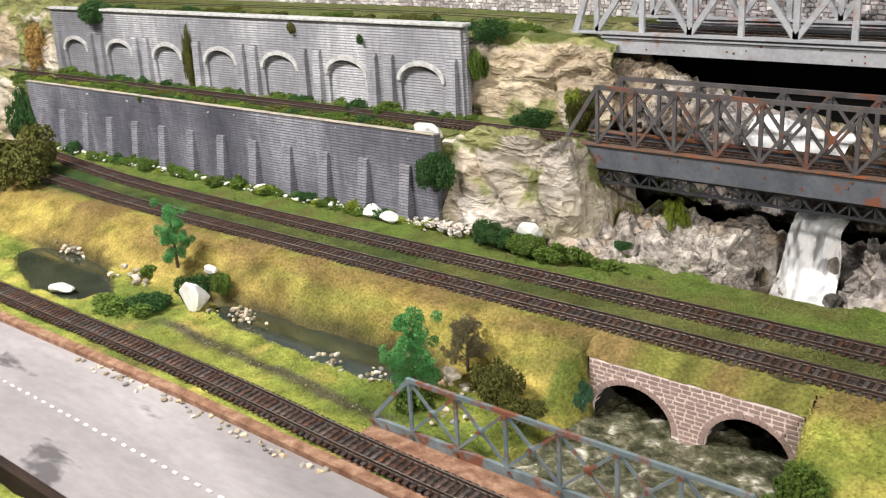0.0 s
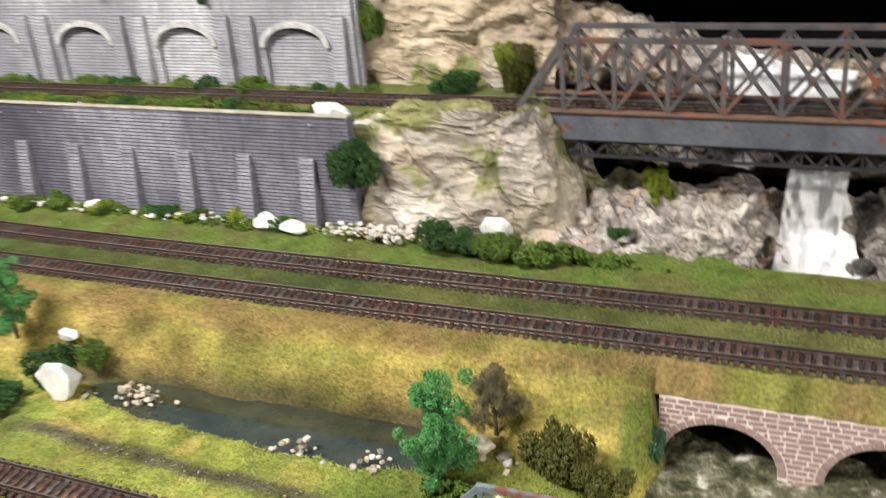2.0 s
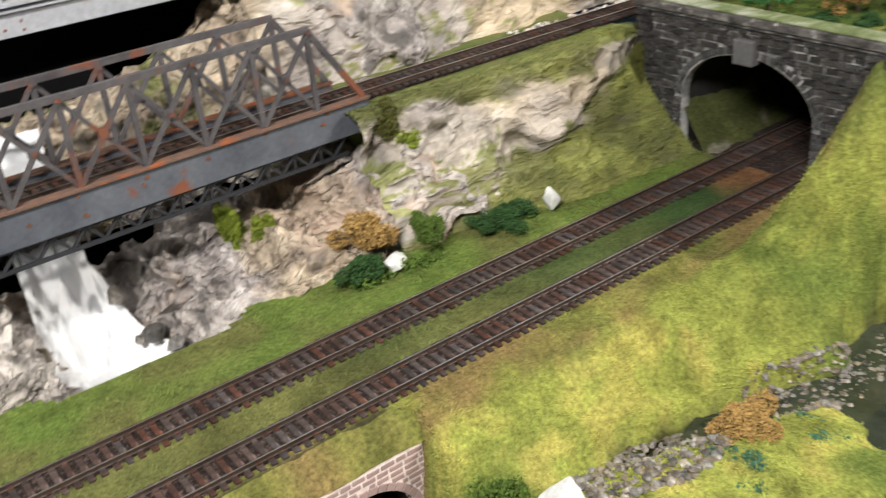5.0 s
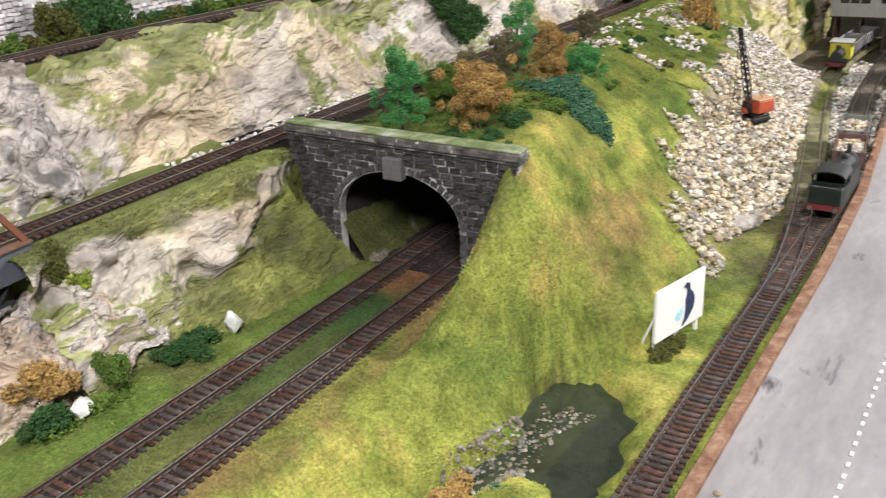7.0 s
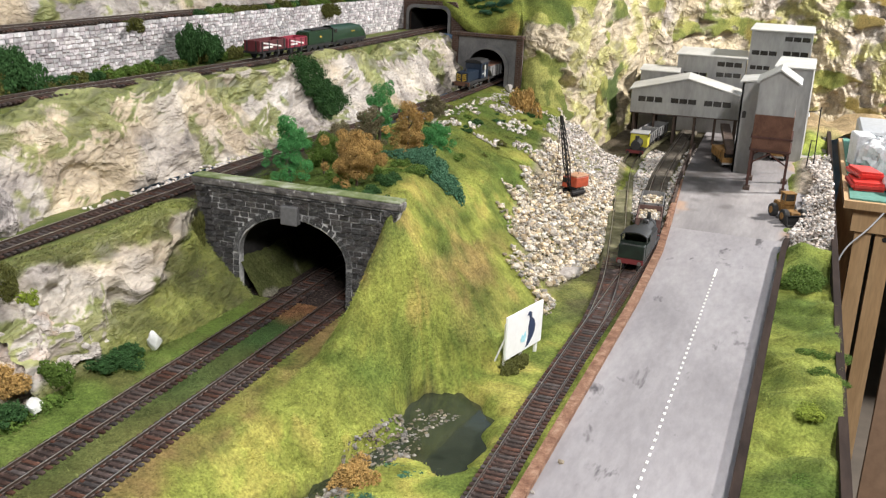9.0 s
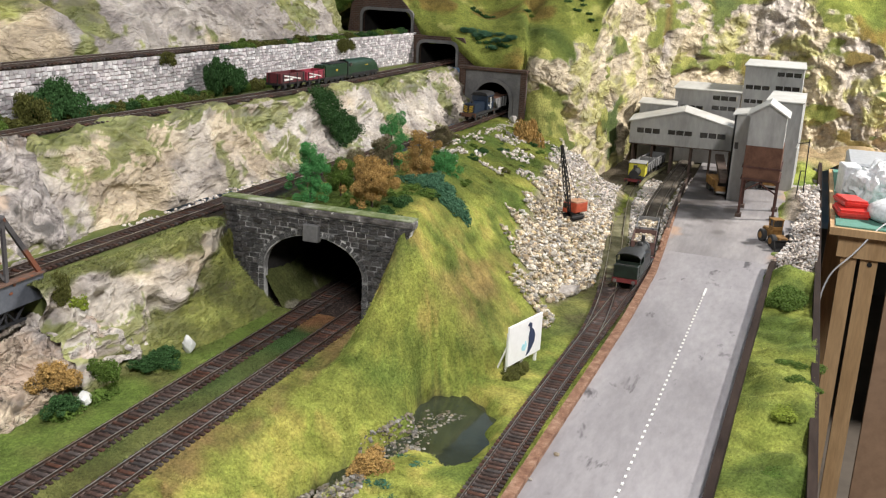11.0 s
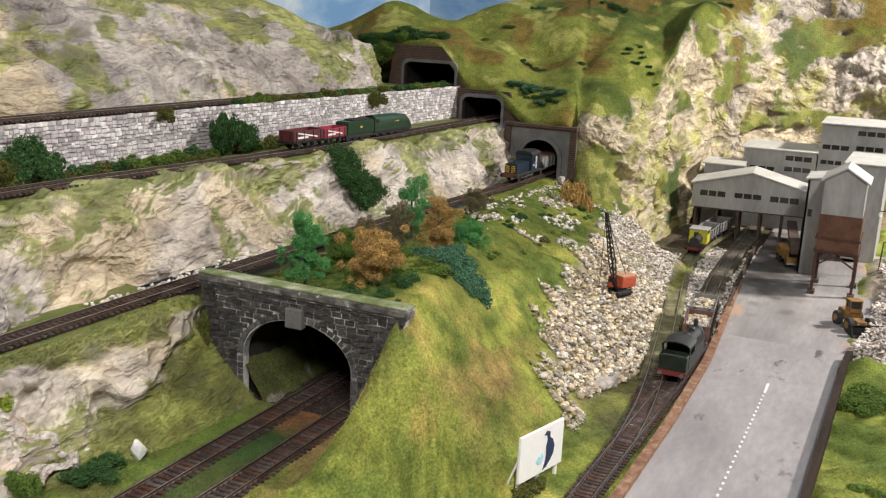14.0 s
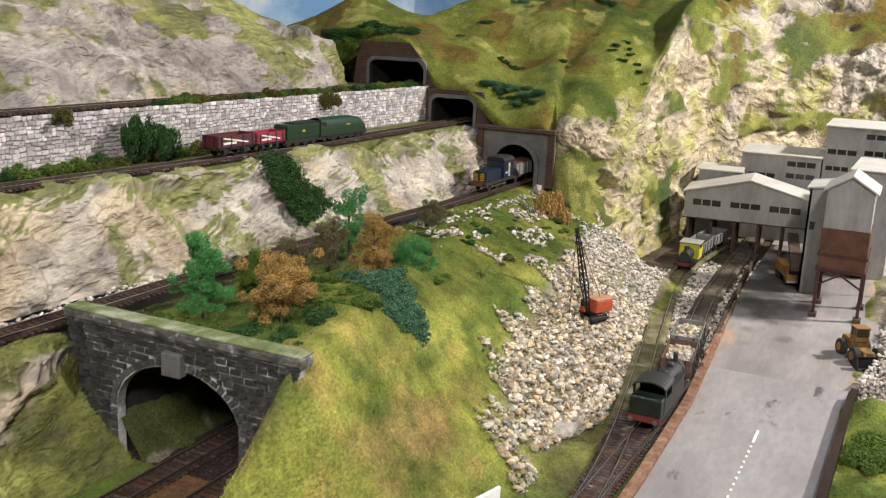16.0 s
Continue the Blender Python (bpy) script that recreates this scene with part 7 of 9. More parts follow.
B(-0.060, 0.462, -0.050, 0.022, 0.015, 0.012, "leaf_ivy", "by the small pond", "low")
B(-0.005, 0.455, -0.050, 0.016, 0.011, 0.010, "leaf_ivy", "by the small pond", "low")
B(0.190, 0.432, -0.042, 0.012, 0.010, 0.011, "leaf_olive", "at the sign's foot")
B(0.215, 0.428, -0.042, 0.010, 0.008, 0.009, "leaf_olive", "at the sign's foot")
B(0.452, 0.938, 0.165, 0.030, 0.017, 0.050, "leaf_dark", "against the rubble wall")
B(0.485, 0.936, 0.165, 0.024, 0.015, 0.038, "leaf_dark", "against the rubble wall")
B(0.155, 0.945, 0.166, 0.030, 0.018, 0.042, "leaf_dark", "against the rubble wall")
B(0.125, 0.945, 0.166, 0.020, 0.016, 0.030, "leaf_olive", "against the rubble wall")
B(0.365, 0.952, 0.212, 0.014, 0.010, 0.014, "leaf_olive", "spilling over the rubble wall")
B(0.815, 0.932, 0.200, 0.020, 0.010, 0.022, "leaf_olive", "spilling over the rubble wall")
for x in np.arange(0.02, 0.62, 0.026):
    s = rb.uniform(0.010, 0.017)
    B(x + rb.uniform(-0.008, 0.008), float(wall_y(x)) - 0.014, 0.163, s, 0.011, s * 0.95, rb.choice(["leaf_dark", "leaf_mid", "leaf_mid", "leaf_olive"]), "along the rubble wall's foot")
for x in np.arange(0.52, 1.08, 0.022):
    s = rb.uniform(0.009, 0.015)
    B(x + rb.uniform(-0.008, 0.008), float(wall_y(x)) + 0.016, 0.215, s, 0.010, s, rb.choice(["leaf_dark", "leaf_mid", "leaf_olive"]), "on top of the rubble wall")
for x in np.concatenate([np.arange(-1.38, -0.62, 0.030)]):
    s = rb.uniform(0.007, 0.015)
    B(x + rb.uniform(-0.02, 0.02), 0.705 + rb.uniform(-0.003, 0.003), -0.002, s * 1.2, s * 0.7, s, rb.choice(["leaf_mid", "leaf_mid", "leaf_dark", "leaf_lime"]), "among pebbles at the wall's foot", rb.choice(["round", "low"]))
for x in np.arange(-1.45, -0.63, 0.022):
    s = rb.uniform(0.008, 0.016)
    B(x + rb.uniform(-0.02, 0.02), 0.7415 + rb.uniform(-0.008, 0.010), 0.080, s * 1.4, s * 0.8, s * 0.8, rb.choice(["leaf_mid", "leaf_mid", "leaf_dark", "leaf_lime"]), "beside the middle line", rb.choice(["round", "low"]))
    if rb.rand() < 0.6:
        B(x + rb.uniform(-0.02, 0.02), 0.806 + rb.uniform(-0.003, 0.003), 0.080, s, s * 0.6, s * 0.9, rb.choice(["leaf_mid", "leaf_dark"]), "at the arcaded wall's foot")
for x in np.arange(-1.5, -0.60, 0.032):
    s = rb.uniform(0.010, 0.018)
    B(x + rb.uniform(-0.02, 0.02), 0.870 + rb.uniform(-0.01, 0.05), 0.168, s * 1.3, s, s * 0.8, rb.choice(["leaf_mid", "leaf_olive", "leaf_dark"]), "behind the arcaded wall", "low")
for k in range(16):
    x, y = rb.uniform(0.20, 0.42), rb.uniform(0.575, 0.73)
    s = rb.uniform(0.008, 0.016)
    B(x, y, float(ground_z(x, y)) - 0.002, s * 1.3, s, s * 0.8, rb.choice(["leaf_mid", "leaf_mid", "leaf_dark"]), "on the hill over the tunnel", "low")
for k in range(26):
    x, y = rb.uniform(0.5, 0.98), rb.uniform(0.60, 0.70)
    s = rb.uniform(0.004, 0.010)
    B(x, y, float(ground_z(x, y)) - 0.001, s * 1.3, s, s * 0.8, rb.choice(["leaf_mid", "leaf_dark", "leaf_olive"]), "among stones on the quarry slope", "low")
B(0.615, 0.603, 0.030, 0.014, 0.013, 0.026, "leaf_olive", "above the stone heap")
B(0.985, 0.652, 0.026, 0.026, 0.024, 0.062, "leaf_rust", "at the cliff's foot")
B(1.03, 0.665, 0.040, 0.022, 0.020, 0.036, "leaf_olive", "at the cliff's foot")
for x, y, s in ((0.560, 0.180, 0.034), (0.530, 0.190, 0.026)):
    B(x, y, -0.034, s, s * 0.8, s * 0.55, "leaf_mid", "on the roadside strip", "low")
for x, y, s, mt in ((0.318, 0.168, 0.017, "leaf_mid"), (0.085, 0.180, 0.015, "leaf_mid"), (0.185, 0.176, 0.018, "leaf_lime"), (0.26, 0.160, 0.014, "leaf_mid"), (-0.63, 0.225, 0.012, "leaf_lime"), (-0.60, 0.218, 0.010, "leaf_mid")):
    B(x, y, float(ground_z(x, y)) - 0.003, s * 1.2, s, s * 0.5, mt, "on the roadside strip", "low")


for k in range(16):
    y = 0.985 + 0.010 * k
    x = 1.130 + rb.uniform(-0.004, 0.030)
    s = rb.uniform(0.013, 0.022)
    B(x, y, hill_height(x, y) - rb.uniform(0.002, 0.010), s, s, s * 0.9, rb.choice(["leaf_dark", "leaf_mid", "leaf_dark"]), "above the topmost tunnel")
for k in range(10):
    x, y = 1.125 + rb.uniform(-0.01, 0.015), 1.075 + 0.008 * k
    s = rb.uniform(0.014, 0.022)
    B(x, y, hill_height(x, y) - 0.015 + rb.uniform(-0.02, 0.01), s, s, s, rb.choice(["leaf_dark", "leaf_mid", "leaf_mid"]), "beside the topmost tunnel")
for k in range(14):
    x, y = 1.135 + rb.uniform(-0.012, 0.03), 0.735 + 0.0075 * k
    s = rb.uniform(0.009, 0.016)
    B(x, y, hill_height(x, y) - 0.003, s * 1.4, s, s * 0.7, rb.choice(["leaf_ivy", "leaf_ivy", "leaf_dark"]), "above the far tunnel", "low")
for kk, x, s, m in [(0.331 + 0.004 * i, 1.26 + 0.004 * i, 0.008, "leaf_dark") for i in range(7)] + [(0.218 + 0.004 * i, 1.335 + 0.014 * (i % 5), 0.008, "leaf_dark") for i in range(8)] + \
        [(0.252 + 0.004 * i, 1.52 + 0.006 * i, 0.010, "leaf_dark") for i in range(6)] + [(0.293, 1.27, 0.009, "leaf_dark"), (0.287, 1.28, 0.008, "leaf_mid"), (0.155, 1.66, 0.012, "leaf_dark"), (0.160, 1.67, 0.010, "leaf_dark"),
        (0.175, 1.80, 0.020, "leaf_ivy"), (0.185, 1.79, 0.018, "leaf_ivy"), (0.34, 1.46, 0.012, "leaf_ivy"), (0.375, 1.36, 0.010, "leaf_dark"), (0.40, 1.30, 0.010, "leaf_mid"), (0.21, 1.315, 0.006, "leaf_dark")]:
    y = 0.22 + kk * (x + 0.55) + rb.uniform(-0.006, 0.006)
    B(x, y, hill_height(x, y) - 0.002, s * 1.3, s, s * 0.8, m, "on the corner hill", "low")


def creeper(quad, lift, mat, label, seed, n=150, lobe=0.0062):
    """Ivy laid over a slope or a face: small lobes within four corners."""
    r = np.random.RandomState(seed)
    a, b, c, d_ = [np.array(q) for q in quad]
    lobes = []
    for _ in range(n):
        u, v = r.rand(), r.rand()
        p_ = (a * (1 - u) + b * u) * (1 - v) + (d_ * (1 - u) + c * u) * v + r.normal(0, 0.002, 3)
        if lift:
            p_[2] = float(ground_z(p_[0], p_[1])) + 0.002
        lobes.append((*p_, lobe * r.uniform(0.6, 1.2)))
    ob = new("ivy", clump_mesh("ivy", M[mat], lobes, 0.0013, 38 / lobe ** 2, 90 / lobe ** 2, seed))
    return tagged(ob, label, "ivy")


creeper([(0.420, 0.655, 0), (0.462, 0.618, 0), (0.380, 0.541, 0), (0.350, 0.566, 0)], True, "leaf_ivy", "blue-green ivy sheet creeping down the grass hill", 61, 230, 0.0058)
creeper([(0.545, 0.848, 0.166), (0.592, 0.848, 0.166), (0.655, 0.815, 0.098), (0.585, 0.815, 0.092)], False, "leaf_dark", "dark ivy sheet hanging down the long rock face", 62, 170, 0.0075)


def weeds(x0, x1, y0, y1, z, mat, label, seed, n, lobe=0.0055):
    """A strip of low tangled growth along a ledge, thick and thin by turns."""
    r = np.random.RandomState(seed)
    lobes = []
    while len(lobes) < n:
        x, y = r.uniform(x0, x1), r.uniform(y0, y1)
        if fbm(x, y, seed, 22, 2) > -0.25 + 0.5 * r.rand():
            q = lobe * r.uniform(0.5, 1.3)
            lobes.append((x, y, z + q * 0.2, q))
    ob = new("weeds", clump_mesh("weeds", M[mat], lobes, 0.0015, 15 / lobe ** 2, 40 / lobe ** 2, seed))
    return tagged(ob, label, "weeds", kind="stuff")


weeds(-1.47, -0.63, 0.730, 0.764, 0.0815, "leaf_olive", "tangled olive weeds between coping and track", 71, 330)
weeds(-1.47, -0.63, 0.730, 0.764, 0.0815, "leaf_mid", "tangled green weeds between coping and track", 72, 420)
weeds(-1.40, -0.63, 0.798, 0.811, 0.0815, "leaf_mid", "low green weeds along the arcaded wall", 73, 170, 0.0048)
weeds(-1.38, -0.62, 0.697, 0.712, -0.003, "leaf_mid", "low green weeds along the retaining wall", 74, 190, 0.0042)
weeds(-1.38, -0.62, 0.697, 0.712, -0.003, "leaf_lime", "yellowish weeds along the retaining wall", 75, 50, 0.0040)
weeds(-1.50, -0.55, 0.850, 0.900, 0.169, "leaf_olive", "tangled olive weeds behind the arcaded wall", 76, 150, 0.0070)
weeds(-0.135, 0.02, 0.690, 0.704, -0.002, "leaf_mid", "low green weeds at the rock slope's foot", 79, 60, 0.0042)
weeds(-0.46, -0.33, 0.690, 0.706, -0.002, "leaf_mid", "low green weeds at the grey rocks' foot", 80, 40, 0.0038)
weeds(0.20, 0.42, 0.58, 0.72, 0.085, "leaf_mid", "low green weeds over the tunnel", 77, 120, 0.0036)
weeds(-0.10, 0.62, 0.930, 0.948, 0.164, "leaf_olive", "olive weeds along the rubble wall", 78, 90, 0.0060)


def tree(x, y, z, height, spread, mat, label, seed, shape="tall"):
    r = np.random.RandomState(seed)
    root = thing("tree", pose(x, y, z, 0, 0, r.uniform(0, 360)), label, "tree", "scenic trees")
    bm = bmesh.new()
    lean = Vector((r.uniform(-0.06, 0.06), r.uniform(-0.06, 0.06), 1)) * height
    tube(bm, (0, 0, -0.004), lean * 0.45, height * 0.030, height * 0.020, 7)
    tube(bm, lean * 0.45, lean * 0.9, height * 0.020, height * 0.006, 7)
    part("trunk", bm, M["bark"], root)
    lobes = []
    n = 9 if shape == "tall" else 11
    for k in range(n):
        f = (k + 0.5) / n
        a = k * 2.4 + r.uniform(-0.4, 0.4)
        if shape == "tall":
            zc, rad = height * (0.14 + 0.78 * f), spread * (0.70 - 0.30 * f) * r.uniform(0.7, 1.1)
        else:
            zc, rad = height * (0.27 + 0.62 * f), spread * math.sin(math.pi * (0.22 + 0.62 * f)) * r.uniform(0.6, 0.95)
        tip = Vector((rad * math.cos(a), rad * math.sin(a), zc))
        bm = bmesh.new()
        tube(bm, lean * max(0.2, (zc / height) - 0.18), tip, height * 0.011, height * 0.004, 5)
        part("limb", bm, M["bark"], root)
        lobes.append((tip.x, tip.y, tip.z, spread * r.uniform(0.30, 0.46)))
        for _ in range(4):
            o = r.normal(size=3) * spread * 0.44
            lobes.append((tip.x + o[0], tip.y + o[1], tip.z + o[2] * 0.8, spread * r.uniform(0.15, 0.32)))
    lobes.append((lean.x * 0.95, lean.y * 0.95, height * 0.93, spread * 0.44))
    crown = new("crown", clump_mesh("crown", M[mat], lobes, spread * 0.042, 1250 / spread ** 2, 4000 / spread ** 2, seed))
    crown.parent = root
    return root


tree(-0.448, 0.484, -0.046, 0.070, 0.019, "leaf_bright", "bright green tree at the pond's end", 1)
tree(-0.800, 0.528, -0.020, 0.056, 0.016, "leaf_bright", "bright green tree on the grass embankment", 2)
tree(0.262, 0.693, 0.086, 0.064, 0.019, "leaf_bright", "bright green tree above the tunnel", 3)
tree(0.330, 0.690, 0.082, 0.042, 0.014, "leaf_mid", "small green tree above the tunnel", 4, "round")
tree(0.268, 0.622, 0.088, 0.052, 0.021, "leaf_rust", "spreading russet tree above the tunnel", 5, "round")
tree(0.505, 0.702, 0.078, 0.074, 0.018, "leaf_bright", "bright green tree beside the middle line", 6)
tree(0.445, 0.640, 0.070, 0.074, 0.019, "leaf_rust", "tall russet tree on the hill", 7)
tree(0.445, 0.690, 0.080, 0.052, 0.015, "leaf_grey", "grey-brown tree beside the middle line", 8)
tree(0.515, 0.632, 0.054, 0.056, 0.018, "leaf_bright", "bushy green tree beside the tall russet tree", 9, "round")
tree(0.395, 0.705, 0.080, 0.040, 0.016, "leaf_grey", "thin grey-brown tree beside the middle line", 10, "round")
tree(0.700, 0.705, 0.078, 0.034, 0.013, "leaf_grey", "thin straw-coloured tree beside the middle line", 11, "round")
tree(-0.432, 0.530, -0.036, 0.044, 0.012, "leaf_grey", "wispy grey-brown sapling below the embankment", 12, "round")


# ---- grass fibres ----
def fibres(name, n, inside, x0, x1, y0, y1, height, seed, label):
    r = np.random.RandomState(seed)
    x, y = r.uniform(x0, x1, n), r.uniform(y0, y1, n)
    ok = inside(x, y)
    x, y = x[ok], y[ok]
    z = ground_z(x, y) - 0.0003
    m = len(x)
    h = height * r.uniform(0.45, 1.15, m) * (0.75 + 0.4 * fbm(x, y, 0, 35, 2))
    a = r.uniform(0, 6.283, m)
    w = r.uniform(0.0003, 0.0006, m)
    c_, s_ = np.cos(a), np.sin(a)
    p0 = np.stack([x - w * c_, y - w * s_, z], -1)
    p1 = np.stack([x + w * c_, y + w * s_, z], -1)
    out_ = h * r.uniform(0.7, 1.5, m)
    p2 = np.stack([x - s_ * out_, y + c_ * out_, z + h * r.uniform(0.25, 0.75, m)], -1)
    col = ground_tint(x, y) * r.uniform(0.8, 1.3, (m, 1)) * np.array((1.0, 1.0, 0.95))
    col = np.repeat(col, 3, 0)
    ob = new(name, mesh_np(name, np.stack([p0, p1, p2], 1).reshape(-1, 3), np.arange(3 * m).reshape(-1, 3), M["blade"], False, np.clip(col, 0.004, 1)))
    return tagged(ob, label, "grass", kind="stuff")


def on_track(x, y):
    t1 = np.abs(y - np.interp(x, [-1.75, -1.26, -1.11, -0.96, -0.7, 1], [0.735, 0.678, 0.660, 0.652, 0.649, 0.649])) < 0.0112
    t2 = np.abs(y - np.interp(x, [-1.75, -1.25, -1.11, -0.96, -0.7, 1], [0.655, 0.617, 0.608, 0.600, 0.599, 0.599])) < 0.0125
    return (t1 | t2) & (x < 0.2)


def dry(x, y):
    return (pond_left(x, y) > 1.12) & (pond_right(x, y) > 1.22) & ~((stream(x, y) < 1.0) & (y < 0.585))


def in_rubble(x, y):
    return (x > 0.40) & (y < np.interp(x, [0.38, 0.447, 0.506, 0.562, 0.671, 0.75, 0.9, 1.0, 1.1], [0.482, 0.505, 0.53, 0.54, 0.553, 0.565, 0.60, 0.60, 0.59]))


fibres("grass_fibres", 250000, lambda x, y: dry(x, y) & ~on_track(x, y) & (y < 0.712), -1.30, 0.16, 0.424, 0.712, 0.0030, 1, "short green and straw static grass on the field")
fibres("grass_fibres", 120000, lambda x, y: ~in_rubble(x, y) & dry(x, y) & (y < np.interp(x, [0.17, 0.4, 0.7, 1.1], [0.76, 0.755, 0.74, 0.725])), 0.176, 1.08, 0.43, 0.76, 0.0030, 2, "short lime-green static grass on the tunnel hill")
fibres("grass_fibres", 45000, lambda x, y: y < np.interp(x, NEARX, NEARY) - 0.009, -0.75, 0.72, 0.152, 0.245, 0.0032, 3, "short green static grass on the roadside strip")


# ---- rolling stock ----
M["steamblack"] = surface("sooty_loco_black", [(0.3, (0.012, 0.012, 0.013)), (0.7, (0.034, 0.033, 0.033))], 60, 5, 0.55, 0.2, 500, 0.0003, spec=0.45)
M["locogreen"] = surface("dark_loco_green", [(0.3, (0.006, 0.011, 0.008)), (0.7, (0.016, 0.028, 0.019))], 60, 5, 0.5, 0.1, 500, 0.0002, spec=0.4)
M["expressgreen"] = surface("express_green", [(0.3, (0.007, 0.026, 0.010)), (0.7, (0.015, 0.048, 0.018))], 50, 5, 0.35, 0.1, 500, 0.0002, spec=0.5)
M["locoblue"] = surface("loco_blue", [(0.3, (0.006, 0.012, 0.026)), (0.7, (0.013, 0.026, 0.050))], 60, 5, 0.45, 0.1, 500, 0.0002, spec=0.45)
M["maroon"] = plain("wagon_maroon", (0.10, 0.018, 0.022), 0.6)
M["crimson"] = plain("wagon_crimson", (0.30, 0.030, 0.055), 0.55)
M["wagongrey"] = surface("weathered_wagon_grey", [(0.3, (0.12, 0.12, 0.122)), (0.7, (0.24, 0.235, 0.23))], 50, 6, 0.75, 0.3, 500, 0.0004, stretch=(0.4, 1, 1.6))
M["wagonbrown"] = surface("weathered_wagon_brown", [(0.3, (0.075, 0.040, 0.035)), (0.7, (0.17, 0.10, 0.085))], 50, 6, 0.75, 0.3, 500, 0.0004, stretch=(0.4, 1, 1.6))
M["wagoninside"] = plain("wagon_inside", (0.045, 0.040, 0.037), 0.9)
M["buffer"] = plain("buffer_red", (0.15, 0.025, 0.025), 0.6)
M["undergear"] = plain("underframe_black", (0.018, 0.017, 0.017), 0.75)
M["yellow"] = plain("warning_yellow", (0.50, 0.33, 0.03), 0.5)
M["steel"] = plain("dull_steel", (0.20, 0.195, 0.19), 0.45, 0.6)
QX = [-1.75, -0.9, -0.6, -0.39, -0.1, 0.1, 0.3, 0.45, 0.6, 0.75, 1.0, 1.33, 1.6]
QY = [0.415, 0.410, 0.407, 0.396, 0.388, 0.387, 0.384, 0.380, 0.377, 0.393, 0.418, 0.425, 0.425]
SX, SY = [0.37, 0.47, 0.63, 0.76, 0.89, 1.0, 1.12, 1.25, 1.45], [0.3835, 0.390, 0.405, 0.425, 0.447, 0.466, 0.482, 0.484, 0.462]
MX, MY = [-1.75, -0.5, -0.1, 0.2, 0.4, 0.7, 0.9, 1.25], [0.775, 0.787, 0.787, 0.782, 0.776, 0.760, 0.748, 0.745]


def on_rails(x, xs_, ys_, z, back=False):
    y0, y1 = np.interp(x - 0.03, xs_, ys_), np.interp(x + 0.03, xs_, ys_)
    return pose(x, float(y0 + y1) / 2, z, 0, 0, math.degrees(math.atan2(y1 - y0, 0.06)) + (180 if back else 0))


def wheels(root, xs_, r=0.0062, gauge=0.0165, mat="undergear"):
    for x in xs_:
        for s in (-1, 1):
            bm = bmesh.new()
            tube(bm, (x, s * gauge / 2 - 0.0011, r), (x, s * gauge / 2 + 0.0011, r), r, r, 18)
            tube(bm, (x, s * gauge / 2 + s * 0.0011, r), (x, s * gauge / 2 + s * 0.0016, r), r * 0.72, r * 0.6, 18)
            part("wheel", bm, M[mat], root, smooth=False)


def buffers(root, x, z, w=0.0115, mat="undergear"):
    d = 1 if x > 0 else -1
    for s in (-1, 1):
        bm = bmesh.new()
        tube(bm, (x, s * w, z), (x + d * 0.004, s * w, z), 0.0010, n=8)
        tube(bm, (x + d * 0.004, s * w, z), (x + d * 0.005, s * w, z), 0.0022, 0.0024, 12)
        part("buffer", bm, M[mat], root)


